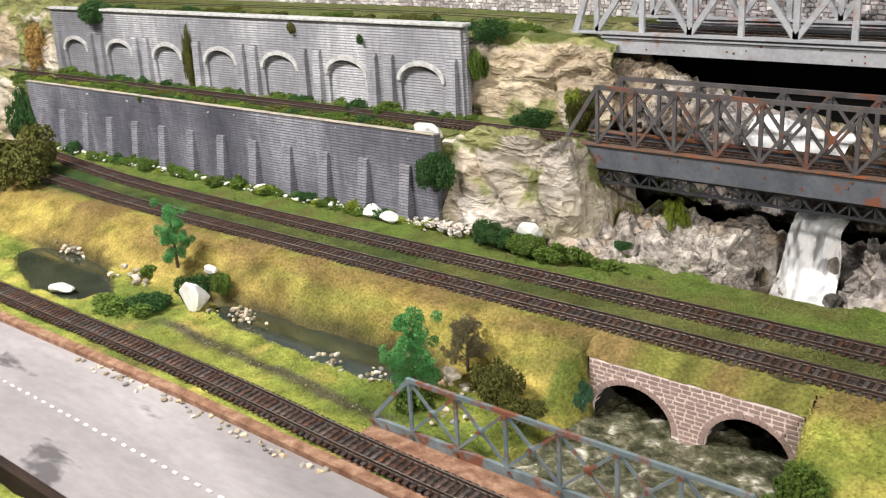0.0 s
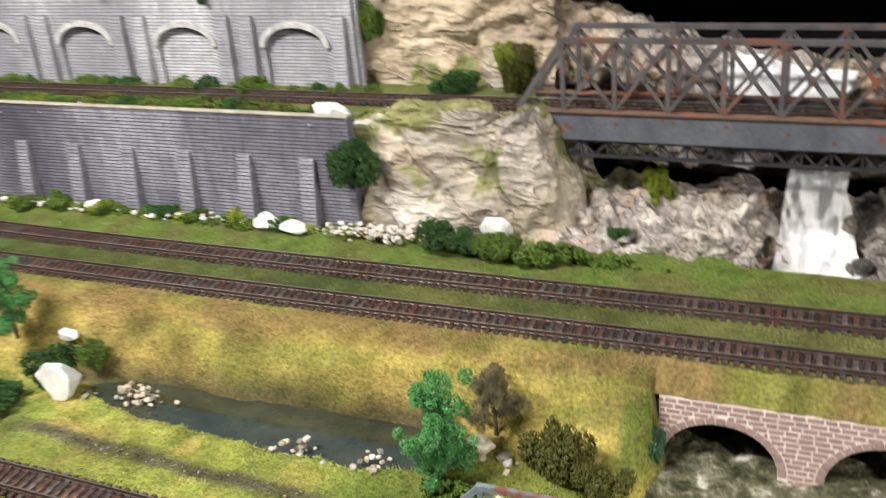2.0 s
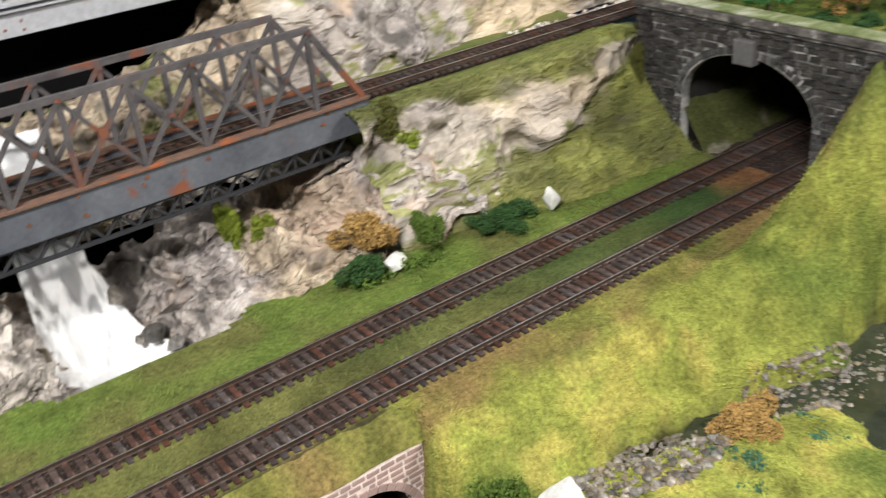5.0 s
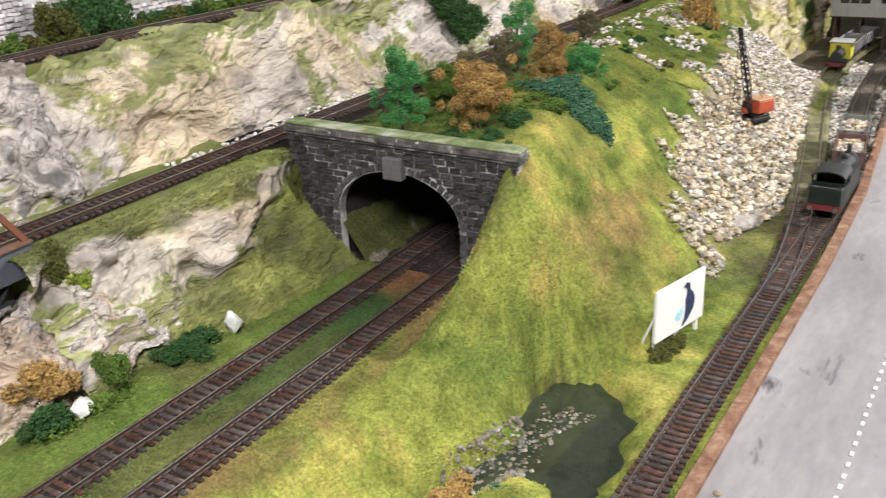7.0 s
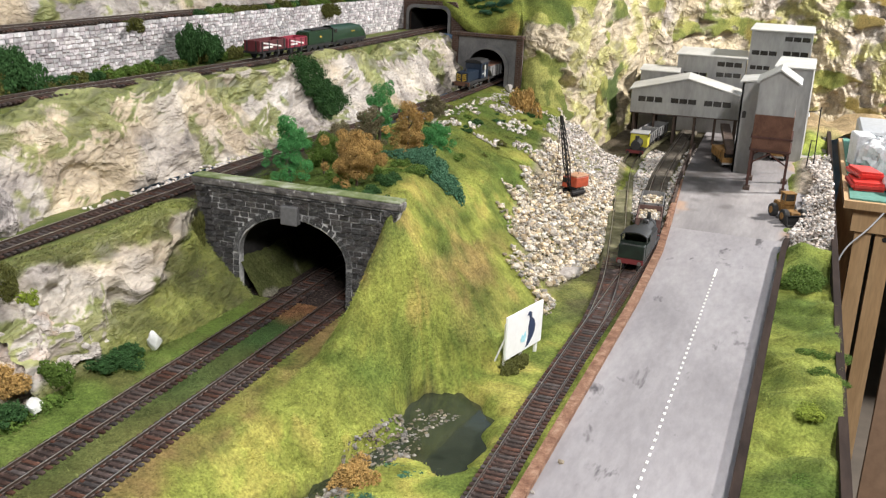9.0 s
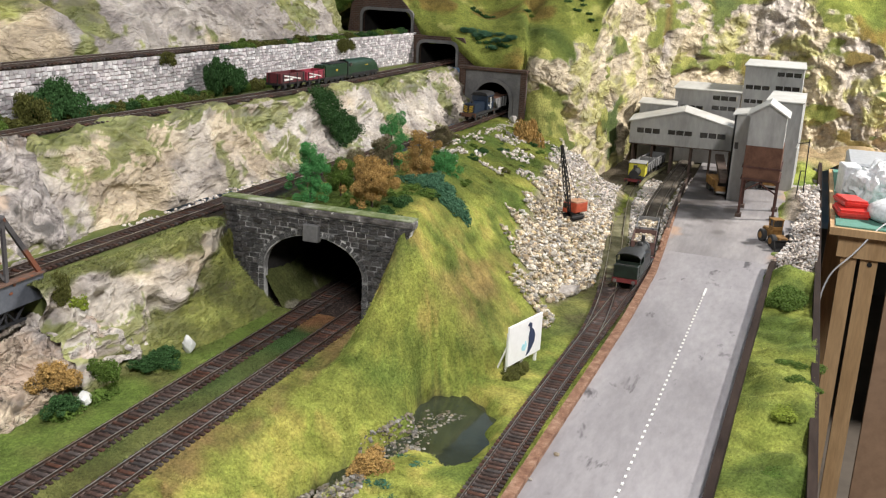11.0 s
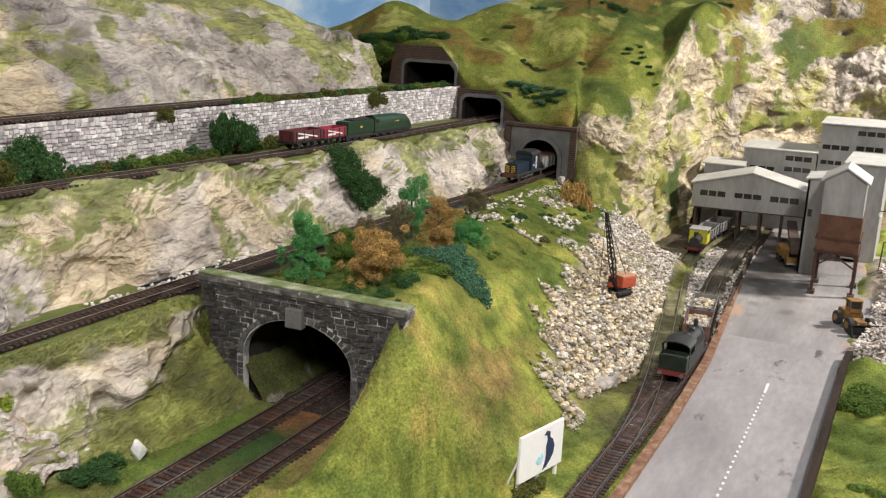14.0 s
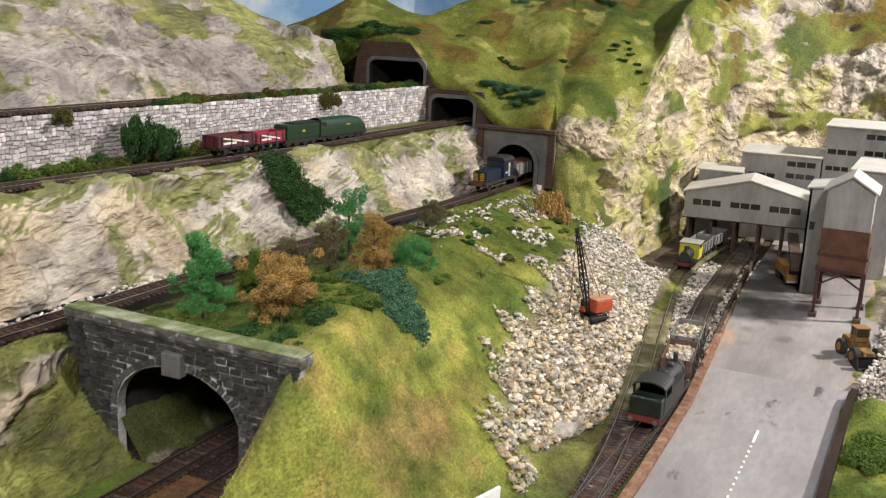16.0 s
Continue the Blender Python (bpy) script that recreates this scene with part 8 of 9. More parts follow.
def open_wagon(m, body, label, load="stone", length=0.070, height=0.0165, w=0.0305, marks=None, seed=1):
    root = thing("open_wagon", m, label, "wagon", "open wagons")
    h, z0 = length / 2, 0.0135
    part("underframe", bm_box(-h, h, -w / 2 + 0.002, w / 2 - 0.002, 0.0095, z0, 0.0004), M["undergear"], root)
    part("floor", bm_box(-h, h, -w / 2, w / 2, z0, z0 + 0.0012), M["wagoninside"], root)
    for s in (-1, 1):
        side = part("side", bm_box(-h, h, s * w / 2 - 0.0008, s * w / 2 + 0.0008, z0, z0 + height, 0.0003), M[body], root)
        for k in range(1, 5):
            bm = bm_box(-h + 0.0006, h - 0.0006, s * (w / 2 + 0.0008) - 0.0002, s * (w / 2 + 0.0008) + 0.0002, z0 + height * k / 5 - 0.0002, z0 + height * k / 5 + 0.0002)
            part("plank_joint", bm, M["wagoninside"], side)
        for xr in (-0.42, -0.16, 0.16, 0.42):
            bm = bm_box(xr * length - 0.0009, xr * length + 0.0009, s * w / 2 - 0.0011 * (s < 0) + 0.0006 * s, s * w / 2 + 0.0011 * (s > 0) + 0.0006 * s, z0 - 0.002, z0 + height - 0.0005)
            part("strap", bm, M["undergear"], side)
        part("end", bm_box(s * h - 0.0008, s * h + 0.0008, -w / 2, w / 2, z0, z0 + height + 0.0006, 0.0003), M[body], root)
        for yr in (-0.3, 0.3):
            part("end_stanchion", bm_box(s * (h + 0.0006), s * (h + 0.0018), yr * w - 0.0009, yr * w + 0.0009, z0, z0 + height), M["undergear"], root)
        buffers(root, s * (h + 0.0008), 0.0125)
        if marks:
            part("lettering_panel", bm_box(-h * 0.75, -h * 0.05, s * (w / 2 + 0.0012) - 0.0002, s * (w / 2 + 0.0012) + 0.0002, z0 + height * 0.25, z0 + height * 0.45), M["white_paint"], side, "white lettering bar")
            bm = bmesh.new()
            beam(bm, (-h * 0.75, s * (w / 2 + 0.0013), z0 + height * 0.8), (h * 0.6, s * (w / 2 + 0.0013), z0 + height * 0.3), 0.0022, 0.0003, (0, 1, 0))
            part("stripe", bm, M["white_paint"], side, "white diagonal stripe")
    wheels(root, (-length * 0.27, length * 0.27))
    for s in (-1, 1):
        for xw in (-length * 0.27, length * 0.27):
            part("axle_guard", bm_box(xw - 0.0035, xw + 0.0035, s * 0.0125 - 0.0006, s * 0.0125 + 0.0006, 0.004, 0.0110), M["undergear"], root)
    if load:
        r = np.random.RandomState(seed)
        pile = []
        for _ in range(95):
            x, y = r.uniform(-h * 0.88, h * 0.88), r.uniform(-w * 0.42, w * 0.42)
            pile.append((x, y, z0 + height * 0.62 + 0.006 * (1 - (x / h) ** 2) * (1 - (2 * y / w) ** 2) * r.uniform(0.3, 1), r.uniform(0.0018, 0.0036), r.uniform(0, 6), r.uniform(-0.5, 0.5)))
        part("load_bed", bm_box(-h + 0.001, h - 0.001, -w / 2 + 0.001, w / 2 - 0.001, z0 + 0.0015, z0 + height * 0.62), M["stone"], root)
        for k, (x, y, z, s_, a, b) in enumerate(pile):
            shared("load_stone", stone_mesh(k % 8, load), root, pose(x, y, z, math.degrees(b), 0, math.degrees(a)) @ Matrix.Scale(s_, 4))
    return root


def hopper_wagon(m, label):
    root = thing("hopper_wagon", m, label, "wagon", "hopper wagons")
    bm = bmesh.new()
    prism(bm, [(-0.036, 0.030), (0.036, 0.030), (0.036, 0.024), (0.022, 0.012), (-0.022, 0.012), (-0.036, 0.024)], "y", -0.0155, 0.0155)
    part("hopper", bevel(bm, 0.0004), M["wagongrey"], root)
    for s in (-1, 1):
        for x in (-0.024, -0.008, 0.008, 0.024):
            part("rib", bm_box(x - 0.0008, x + 0.0008, s * 0.0155 - 0.0012, s * 0.0155 + 0.0012, 0.012, 0.030), M["wagongrey"], root)
        part("sole_bar", bm_box(-0.038, 0.038, s * 0.0125 - 0.0008, s * 0.0125 + 0.0008, 0.0085, 0.0118), M["undergear"], root)
        buffers(root, s * 0.038, 0.0105)
    part("load_bed", bm_box(-0.0345, 0.0345, -0.0142, 0.0142, 0.0298, 0.0312, 0.0006), M["hopper"], root, "brown ore load")
    wheels(root, (-0.022, 0.022))
    return root


def shunter(m):
    """A small centre-cab-less diesel: long bonnet ahead, cab behind."""
    root = thing("diesel_shunter", m, "dark blue diesel shunter with yellow striped ends", "locomotive", "locomotives")
    part("frame", bm_box(-0.050, 0.050, -0.0150, 0.0150, 0.0100, 0.0140, 0.0005), M["undergear"], root)
    bm = bm_box(-0.047, 0.010, -0.0105, 0.0105, 0.0140, 0.0300, 0.0012, 2)
    bonnet = part("bonnet", bm, M["locoblue"], root)
    part("grille", bm_box(-0.0482, -0.0470, -0.0080, 0.0080, 0.0160, 0.0280), M["undergear"], bonnet, "black radiator grille")
    for k in range(4):
        for s in (-1, 1):
            bm = bmesh.new()
            beam(bm, (-0.0486, s * 0.0015, 0.0165 + 0.003 * k), (-0.0486, s * 0.0085, 0.0185 + 0.003 * k), 0.0003, 0.0014)
            part("warning_stripe", bm, M["yellow"], bonnet, "yellow warning stripe")
    cab = part("cab", bm_box(0.010, 0.046, -0.0150, 0.0150, 0.0140, 0.0400, 0.0010), M["locoblue"], root)
    bm = bmesh.new()
    prism(bm, [(-0.0158, 0.0400), (0.0158, 0.0400), (0.0120, 0.0445), (0.0, 0.0460), (-0.0120, 0.0445)], "x", 0.008, 0.048)
    part("cab_roof", bm, M["undergear"], cab, "dark curved cab roof")
    for s in (-1, 1):
        for x0 in (0.0135, 0.030):
            part("window", bm_box(x0, x0 + 0.0105, s * 0.0150 - 0.0005, s * 0.0150 + 0.0005, 0.0285, 0.0375), M["glass"], cab)
        for x0 in (0.0250, 0.0285):
            part("handrail", bm_box(x0 - 0.0004, x0 + 0.0004, s * 0.0158 - 0.0004, s * 0.0158 + 0.0004, 0.0165, 0.0365), M["white_paint"], cab, "white handrail")
        part("logo_bar", bm_box(0.0150, 0.0210, s * 0.0152 - 0.0003, s * 0.0152 + 0.0003, 0.0215, 0.0235), M["white_paint"], cab, "plain white mark")
        for xe in (-0.050, 0.050):
            part("buffer_beam", bm_box(xe - 0.0010, xe + 0.0010, -0.0150 if s < 0 else 0.0, 0.0 if s < 0 else 0.0150, 0.0085, 0.0150), M["hopper"], root, "dull brown buffer beam")
        buffers(root, s * 0.051, 0.0115)
        part("rod", bm_box(-0.030, 0.026, s * 0.0118 - 0.0004, s * 0.0118 + 0.0004, 0.0058, 0.0070), M["steel"], root)
    bm = bmesh.new()
    tube(bm, (-0.030, 0, 0.0300), (-0.030, 0, 0.0345), 0.0020, 0.0022)
    part("exhaust", bm, M["undergear"], bonnet)
    wheels(root, (-0.030, -0.002, 0.026), 0.0072)
    return root


def tank_engine(m):
    root = thing("tank_engine", m, "sooty dark green steam tank engine", "locomotive", "locomotives")
    part("frame", bm_box(-0.058, 0.056, -0.0155, 0.0155, 0.0105, 0.0145, 0.0005), M["undergear"], root)
    bm = bmesh.new()
    tube(bm, (-0.018, 0, 0.0270), (0.048, 0, 0.0270), 0.0098, n=24)
    boiler = part("boiler", bm, M["steamblack"], root, smooth=False)
    bm = bmesh.new()
    tube(bm, (0.046, 0, 0.0270), (0.0545, 0, 0.0270), 0.0104, 0.0100, 24)
    part("smokebox", bm, M["steamblack"], boiler)
    for x, r, h in ((0.050, 0.0026, 0.0440), (0.028, 0.0036, 0.0400), (0.006, 0.0030, 0.0385)):
        bm = bmesh.new()
        tube(bm, (x, 0, 0.0350), (x, 0, h), r, r * 0.92, 16)
        tube(bm, (x, 0, h), (x, 0, h + 0.0012), r * 1.12, r * 0.8, 16)
        part("chimney" if x > 0.04 else "dome", bm, M["steamblack"], boiler)
    for s in (-1, 1):
        part("side_tank", bm_box(-0.020, 0.030, s * 0.0125 - 0.0028, s * 0.0125 + 0.0028, 0.0145, 0.0330, 0.0010, 2), M["steamblack"], root)
        part("cab_side", bm_box(-0.046, -0.019, s * 0.0148 - 0.0006, s * 0.0148 + 0.0006, 0.0145, 0.0290), M["locogreen"], root)
        part("cab_pillar", bm_box(-0.046, -0.0425, s * 0.0148 - 0.0006, s * 0.0148 + 0.0006, 0.0290, 0.0400), M["locogreen"], root)
        part("cab_pillar", bm_box(-0.0225, -0.019, s * 0.0148 - 0.0006, s * 0.0148 + 0.0006, 0.0290, 0.0400), M["locogreen"], root)
        part("connecting_rod", bm_box(-0.030, 0.032, s * 0.0122 - 0.0004, s * 0.0122 + 0.0004, 0.0062, 0.0076), M["steel"], root)
        buffers(root, s * 0.058, 0.0120, mat="steel")
    part("cab_front", bm_box(-0.020, -0.0188, -0.0148, 0.0148, 0.0145, 0.0400), M["locogreen"], root)
    bm = bmesh.new()
    top = [(0.0160 * math.cos(a), 0.0385 + 0.0065 * math.sin(a)) for a in np.linspace(0, math.pi, 13)]
    low = [(0.0150 * math.cos(a), 0.0378 + 0.0060 * math.sin(a)) for a in np.linspace(math.pi, 0, 13)]
    prism(bm, top + low, "x", -0.049, -0.015)
    part("cab_roof", bm, M["steamblack"], root, "curved sooty cab roof")
    part("bunker", bm_box(-0.058, -0.045, -0.0150, 0.0150, 0.0145, 0.0315, 0.0008), M["locogreen"], root, "dark green coal bunker")
    part("rear_spectacle", bm_box(-0.0460, -0.0452, -0.0148, 0.0148, 0.0315, 0.0335), M["locogreen"], root)
    bm = bmesh.new()
    tube(bm, (-0.0585, -0.011, 0.0325), (-0.0585, 0.011, 0.0325), 0.0004, n=6)
    part("lamp_rail", bm, M["steel"], root, "pale rail behind the bunker")
    for xe in (-0.0590, 0.0565):
        part("buffer_beam", bm_box(xe - 0.0008, xe + 0.0008, -0.0155, 0.0155, 0.0095, 0.0150), M["buffer"], root, "red buffer beam")
    wheels(root, (-0.030, 0.0, 0.032), 0.0088)
    wheels(root, (-0.050,), 0.0060)
    return root


def express(m):
    """A streamlined engine with its nose towards plus x, and its tender."""
    root = thing("express_engine", m, "dark green streamlined express engine", "locomotive", "locomotives")
    n, k = 40, 20
    xs_ = np.linspace(-0.075, 0.075, n)
    top_ = np.interp(xs_, [-0.075, 0.02, 0.050, 0.066, 0.075], [0.0490, 0.0475, 0.0430, 0.0310, 0.0150])
    half_ = np.interp(xs_, [-0.075, 0.045, 0.066, 0.075], [0.0150, 0.0150, 0.0135, 0.0105])
    ring = []
    for x, t_, w_ in zip(xs_, top_, half_):
        zz = 0.0125
        pts = [(w_, zz)] + [(w_ * math.copysign(abs(math.cos(a)) ** 0.55, math.cos(a)), zz + (t_ - zz) * math.sin(a) ** 0.62) for a in np.linspace(0.02, math.pi - 0.02, k - 2)] + [(-w_, zz)]
        ring.append([(x, y, z) for y, z in pts])
    body = new("casing", mesh_np("casing", np.array(ring).reshape(-1, 3), grid_faces(n, k), M["expressgreen"]))
    body.parent = root
    part("cab_back", bm_box(-0.076, -0.0745, -0.0150, 0.0150, 0.0125, 0.0450), M["undergear"], root)
    part("frame", bm_box(-0.075, 0.072, -0.0120, 0.0120, 0.0070, 0.0130), M["undergear"], root)
    for s in (-1, 1):
        part("nameplate", bm_box(0.000, 0.014, s * 0.0153 - 0.0003, s * 0.0153 + 0.0003, 0.0300, 0.0320), M["yellow"], root, "small yellow plate bar")
        part("window", bm_box(-0.070, -0.060, s * 0.0153 - 0.0003, s * 0.0153 + 0.0003, 0.0330, 0.0410), M["glass"], root)
        part("valance", bm_box(-0.060, 0.060, s * 0.0148 - 0.0003, s * 0.0148 + 0.0003, 0.0110, 0.0150), M["undergear"], root)
    wheels(root, (-0.030, -0.003, 0.024), 0.0128)
    wheels(root, (-0.058, 0.048, 0.063), 0.0066)
    return root


def tender(m):
    root = thing("tender", m, "dark green express tender beside the streamlined engine", "tender", "locomotives")
    part("tank", bm_box(-0.040, 0.040, -0.0150, 0.0150, 0.0130, 0.0430, 0.0022, 2), M["expressgreen"], root)
    part("coal", bm_box(-0.020, 0.034, -0.0115, 0.0115, 0.0425, 0.0455, 0.0012), M["undergear"], root, "black coal")
    part("frame", bm_box(-0.040, 0.040, -0.0125, 0.0125, 0.0070, 0.0135), M["undergear"], root)
    for s in (-1, 1):
        part("crest", bm_box(-0.003, 0.003, s * 0.0153 - 0.0003, s * 0.0153 + 0.0003, 0.0270, 0.0310), M["yellow"], root, "small pale crest shape")
        part("lining", bm_box(-0.036, 0.036, s * 0.0152 - 0.0002, s * 0.0152 + 0.0002, 0.0165, 0.0170), M["undergear"], root)
    wheels(root, (-0.029, -0.010, 0.010, 0.029), 0.0074)
    return root


ZQ, ZM, ZX = -0.0333, 0.0867, 0.1702
tank_engine(on_rails(0.555, QX, QY, ZQ))
open_wagon(on_rails(0.660, QX, QY, ZQ), "wagonbrown", "brown open wagon loaded with pale stone", seed=2)
open_wagon(on_rails(0.742, QX, QY, ZQ), "wagongrey", "grey open wagon loaded with pale stone", seed=3)
shunter(on_rails(0.985, MX, MY, ZM))
hopper_wagon(on_rails(1.078, MX, MY, ZM), "grey hopper wagon entering the far tunnel")
hopper_wagon(on_rails(1.160, MX, MY, ZM), "grey hopper wagon inside the far tunnel")
EX = [-1.75, -0.93, -0.64, -0.4, -0.1, 0.13, 0.3, 0.42, 0.55, 0.75, 1.05, 1.3]
EY = [float(express_y(x)) for x in EX]
express(on_rails(0.751, EX, EY, ZX) @ Matrix.Diagonal((0.76, 0.66, 0.62, 1)))
tender(on_rails(0.657, EX, EY, ZX) @ Matrix.Diagonal((0.88, 0.68, 0.62, 1)))
open_wagon(on_rails(0.592, EX, EY, ZX) @ Matrix.Diagonal((0.72, 0.72, 0.72, 1)), "crimson", "crimson open wagon with white lettering bars", None, marks=True)
open_wagon(on_rails(0.531, EX, EY, ZX) @ Matrix.Diagonal((0.86, 0.75, 0.78, 1)), "maroon", "maroon open wagon with a white diagonal stripe", None, marks=True)


def yellow_engine(m):
    root = thing("small_engine", m, "small yellow steam engine standing under the shed", "locomotive", "locomotives")
    part("frame", bm_box(-0.034, 0.034, -0.0150, 0.0150, 0.0095, 0.0130), M["undergear"], root)
    bm = bmesh.new()
    tube(bm, (-0.033, 0, 0.0220), (0.004, 0, 0.0220), 0.0085, n=20)
    part("boiler", bm, M["steamblack"], root)
    for x, h in ((-0.026, 0.0385), (-0.008, 0.0350)):
        bm = bmesh.new()
        tube(bm, (x, 0, 0.029), (x, 0, h), 0.0022, 0.0026, 12)
        part("chimney", bm, M["steamblack"], root)
    cabm = M["loco_yellow"] = M.get("loco_yellow") or plain("loco_yellow", (0.55, 0.50, 0.05), 0.5)
    for s in (-1, 1):
        part("cab_side", bm_box(0.004, 0.034, s * 0.0148 - 0.0006, s * 0.0148 + 0.0006, 0.0130, 0.0280), cabm, root)
        part("cab_post", bm_box(0.004, 0.007, s * 0.0148 - 0.0006, s * 0.0148 + 0.0006, 0.0280, 0.0370), cabm, root)
        part("cab_post", bm_box(0.031, 0.034, s * 0.0148 - 0.0006, s * 0.0148 + 0.0006, 0.0280, 0.0370), cabm, root)
        buffers(root, s * 0.034, 0.0110)
    part("cab_front", bm_box(0.004, 0.0052, -0.0148, 0.0148, 0.0130, 0.0370), cabm, root)
    part("cab_roof", bm_box(0.001, 0.037, -0.0165, 0.0165, 0.0370, 0.0386, 0.0006), M["cladding"], root, "pale cab roof")
    part("buffer_beam", bm_box(-0.0355, -0.034, -0.0155, 0.0155, 0.0085, 0.0140), M["buffer"], root, "red buffer beam")
    wheels(root, (-0.022, 0.0, 0.022), 0.0075)
    return root


yellow_engine(on_rails(1.165, SX, SY, ZQ))
open_wagon(on_rails(1.245, SX, SY, ZQ), "wagongrey", "blue-grey open wagon behind the yellow engine", None)
open_wagon(on_rails(1.325, SX, SY, ZQ), "wagongrey", "blue-grey open wagon under the loading shed", None)


# ---- quarry buildings ----
M["timber"] = surface("dark_staging_timber", [(0.3, (0.045, 0.03, 0.025)), (0.7, (0.10, 0.07, 0.055))], 60, 5, 0.85, 0.4, 400, 0.0006)
M["redsteel"] = surface("red_oxide_steel", [(0.3, (0.040, 0.022, 0.019)), (0.7, (0.105, 0.045, 0.034))], 60, 5, 0.75, 0.3, 500, 0.0004)


def clad_wall(root, p, q, zb, zt, rows, thick=0.003, peak=None, name="wall"):
    """A wall from p to q (x, y) with real window openings: rows of (u0, u1, z0, z1, panes). peak: the ridge's height at its middle."""
    p, q = Vector((*p, 0)), Vector((*q, 0))
    length = (q - p).length
    m = Matrix.Translation(p) @ pose(0, 0, 0, 0, 0, math.degrees(math.atan2((q - p).y, (q - p).x)))
    bm = bmesh.new()
    us = sorted({0.0, length, *[u for r in rows for u in r[:2]]} | ({length / 2} if peak else set()))
    zs = sorted({zb, zt, *[z for r in rows for z in r[2:4]]})

    def solid(u0, u1, z0, z1, top0=None, top1=None):
        prism(bm, [(u0, z0), (u1, z0), (u1, top1 if top1 is not None else z1), (u0, top0 if top0 is not None else z1)], "y", 0, thick)

    def roofline(u):
        return zt + (peak - zt) * (1 - abs(2 * u / length - 1)) if peak else zt
    for a, b in zip(us[:-1], us[1:]):
        for c, d_ in zip(zs[:-1], zs[1:]):
            mid_u, mid_z = (a + b) / 2, (c + d_) / 2
            if any(r[0] <= mid_u <= r[1] and r[2] <= mid_z <= r[3] for r in rows):
                continue
            last = d_ == zs[-1]
            solid(a, b, c, d_, roofline(a) if last else None, roofline(b) if last else None)
    bmesh.ops.remove_doubles(bm, verts=bm.verts, dist=1e-6)
    bm.transform(m)
    w = part(name, bm, M["cladding"], root)
    for u0, u1, z0, z1, panes in rows:
        if panes == 0:
            continue
        step_ = (u1 - u0) / panes
        for k in range(panes):
            bm = bm_box(u0 + k * step_ + 0.0008, u0 + (k + 1) * step_ - 0.0008, thick * 0.6, thick * 0.7, z0, z1)
            bm.transform(m)
            part("window_pane", bm, M["glass"], w, "dark window pane")
            bm = bm_box(u0 + k * step_ - 0.0010, u0 + k * step_ + 0.0010, thick * 0.15, thick * 0.55, z0, z1)
            bm.transform(m)
            part("mullion", bm, M["cladding"], w)
    return w


def roof_sheet(root, corners, thick=0.0022):
    bm = bmesh.new()
    lo = [bm.verts.new(c) for c in corners]
    hi = [bm.verts.new(Vector(c) + Vector((0, 0, thick))) for c in corners]
    n_ = len(corners)
    bm.faces.new(lo[::-1])
    bm.faces.new(hi)
    for i in range(n_):
        j = (i + 1) % n_
        bm.faces.new((lo[i], lo[j], hi[j], hi[i]))
    return part("roof", bm, M["roofing"], root, "pale sheet roof")


# the long shed on stilts over the tracks: front from p to q, running back by d
shed = thing("loading_shed", pose(0, 0, 0), "grey clad loading shed on timber stilts over the tracks", "building", "quarry buildings")
P, Q, D = Vector((1.325, 0.529, 0)), Vector((1.345, 0.322, 0)), Vector((0.100, 0.008, 0))
win = [(0.013, 0.060, 0.0385, 0.0490, 3), (0.075, 0.124, 0.0395, 0.0490, 3), (0.138, 0.189, 0.0385, 0.0490, 3)]
clad_wall(shed, P[:2], Q[:2], 0.017, 0.061, win, peak=0.088)
clad_wall(shed, Q[:2], (Q + D)[:2], 0.017, 0.061, [])
clad_wall(shed, (P + D)[:2], P[:2], 0.017, 0.061, [])
clad_wall(shed, (Q + D)[:2], (P + D)[:2], 0.017, 0.061, [], peak=0.088)
R0, R1 = (P + Q) / 2, (P + Q) / 2 + D
ov = (Q - P).normalized() * 0.004
fw = -D.normalized() * 0.004
for e in (P - ov, Q + ov):
    roof_sheet(shed, [tuple(e + fw + Vector((0, 0, 0.0600))), tuple(R0 + fw + Vector((0, 0, 0.0875))), tuple(R1 + Vector((0, 0, 0.0875))), tuple(e + D + Vector((0, 0, 0.0600)))])
bm = bmesh.new()
prism(bm, [tuple(P[:2]), tuple(Q[:2]), tuple((Q + D)[:2]), tuple((P + D)[:2])], "z", 0.0150, 0.0170)
part("floor", bm, M["timber"], shed)
for u in np.linspace(0.04, 0.97, 6):
    for w_ in (0.06, 0.5, 0.94):
        c = P + (Q - P) * float(u) + D * w_
        part("stilt", bm_box(c.x - 0.0022, c.x + 0.0022, c.y - 0.0022, c.y + 0.0022, -0.040, 0.0150), M["timber"], shed)

low = thing("store_shed", pose(0, 0, 0), "low grey lean-to beside the loading shed", "building", "quarry buildings")
a, b = Vector((1.440, 0.532, 0)), Vector((1.444, 0.455, 0))
dd = Vector((0.045, 0.003, 0))
for s_, e_ in ((a, b), (a + dd, a), (b, b + dd)):
    clad_wall(low, s_[:2], e_[:2], -0.038, 0.0850, [])
roof_sheet(low, [tuple(a + Vector((-0.004, 0.003, 0.0845))), tuple(b + Vector((-0.004, 0, 0.0845))), tuple(b + dd + Vector((0, 0, 0.091))), tuple(a + dd + Vector((0, 0, 0.091)))])

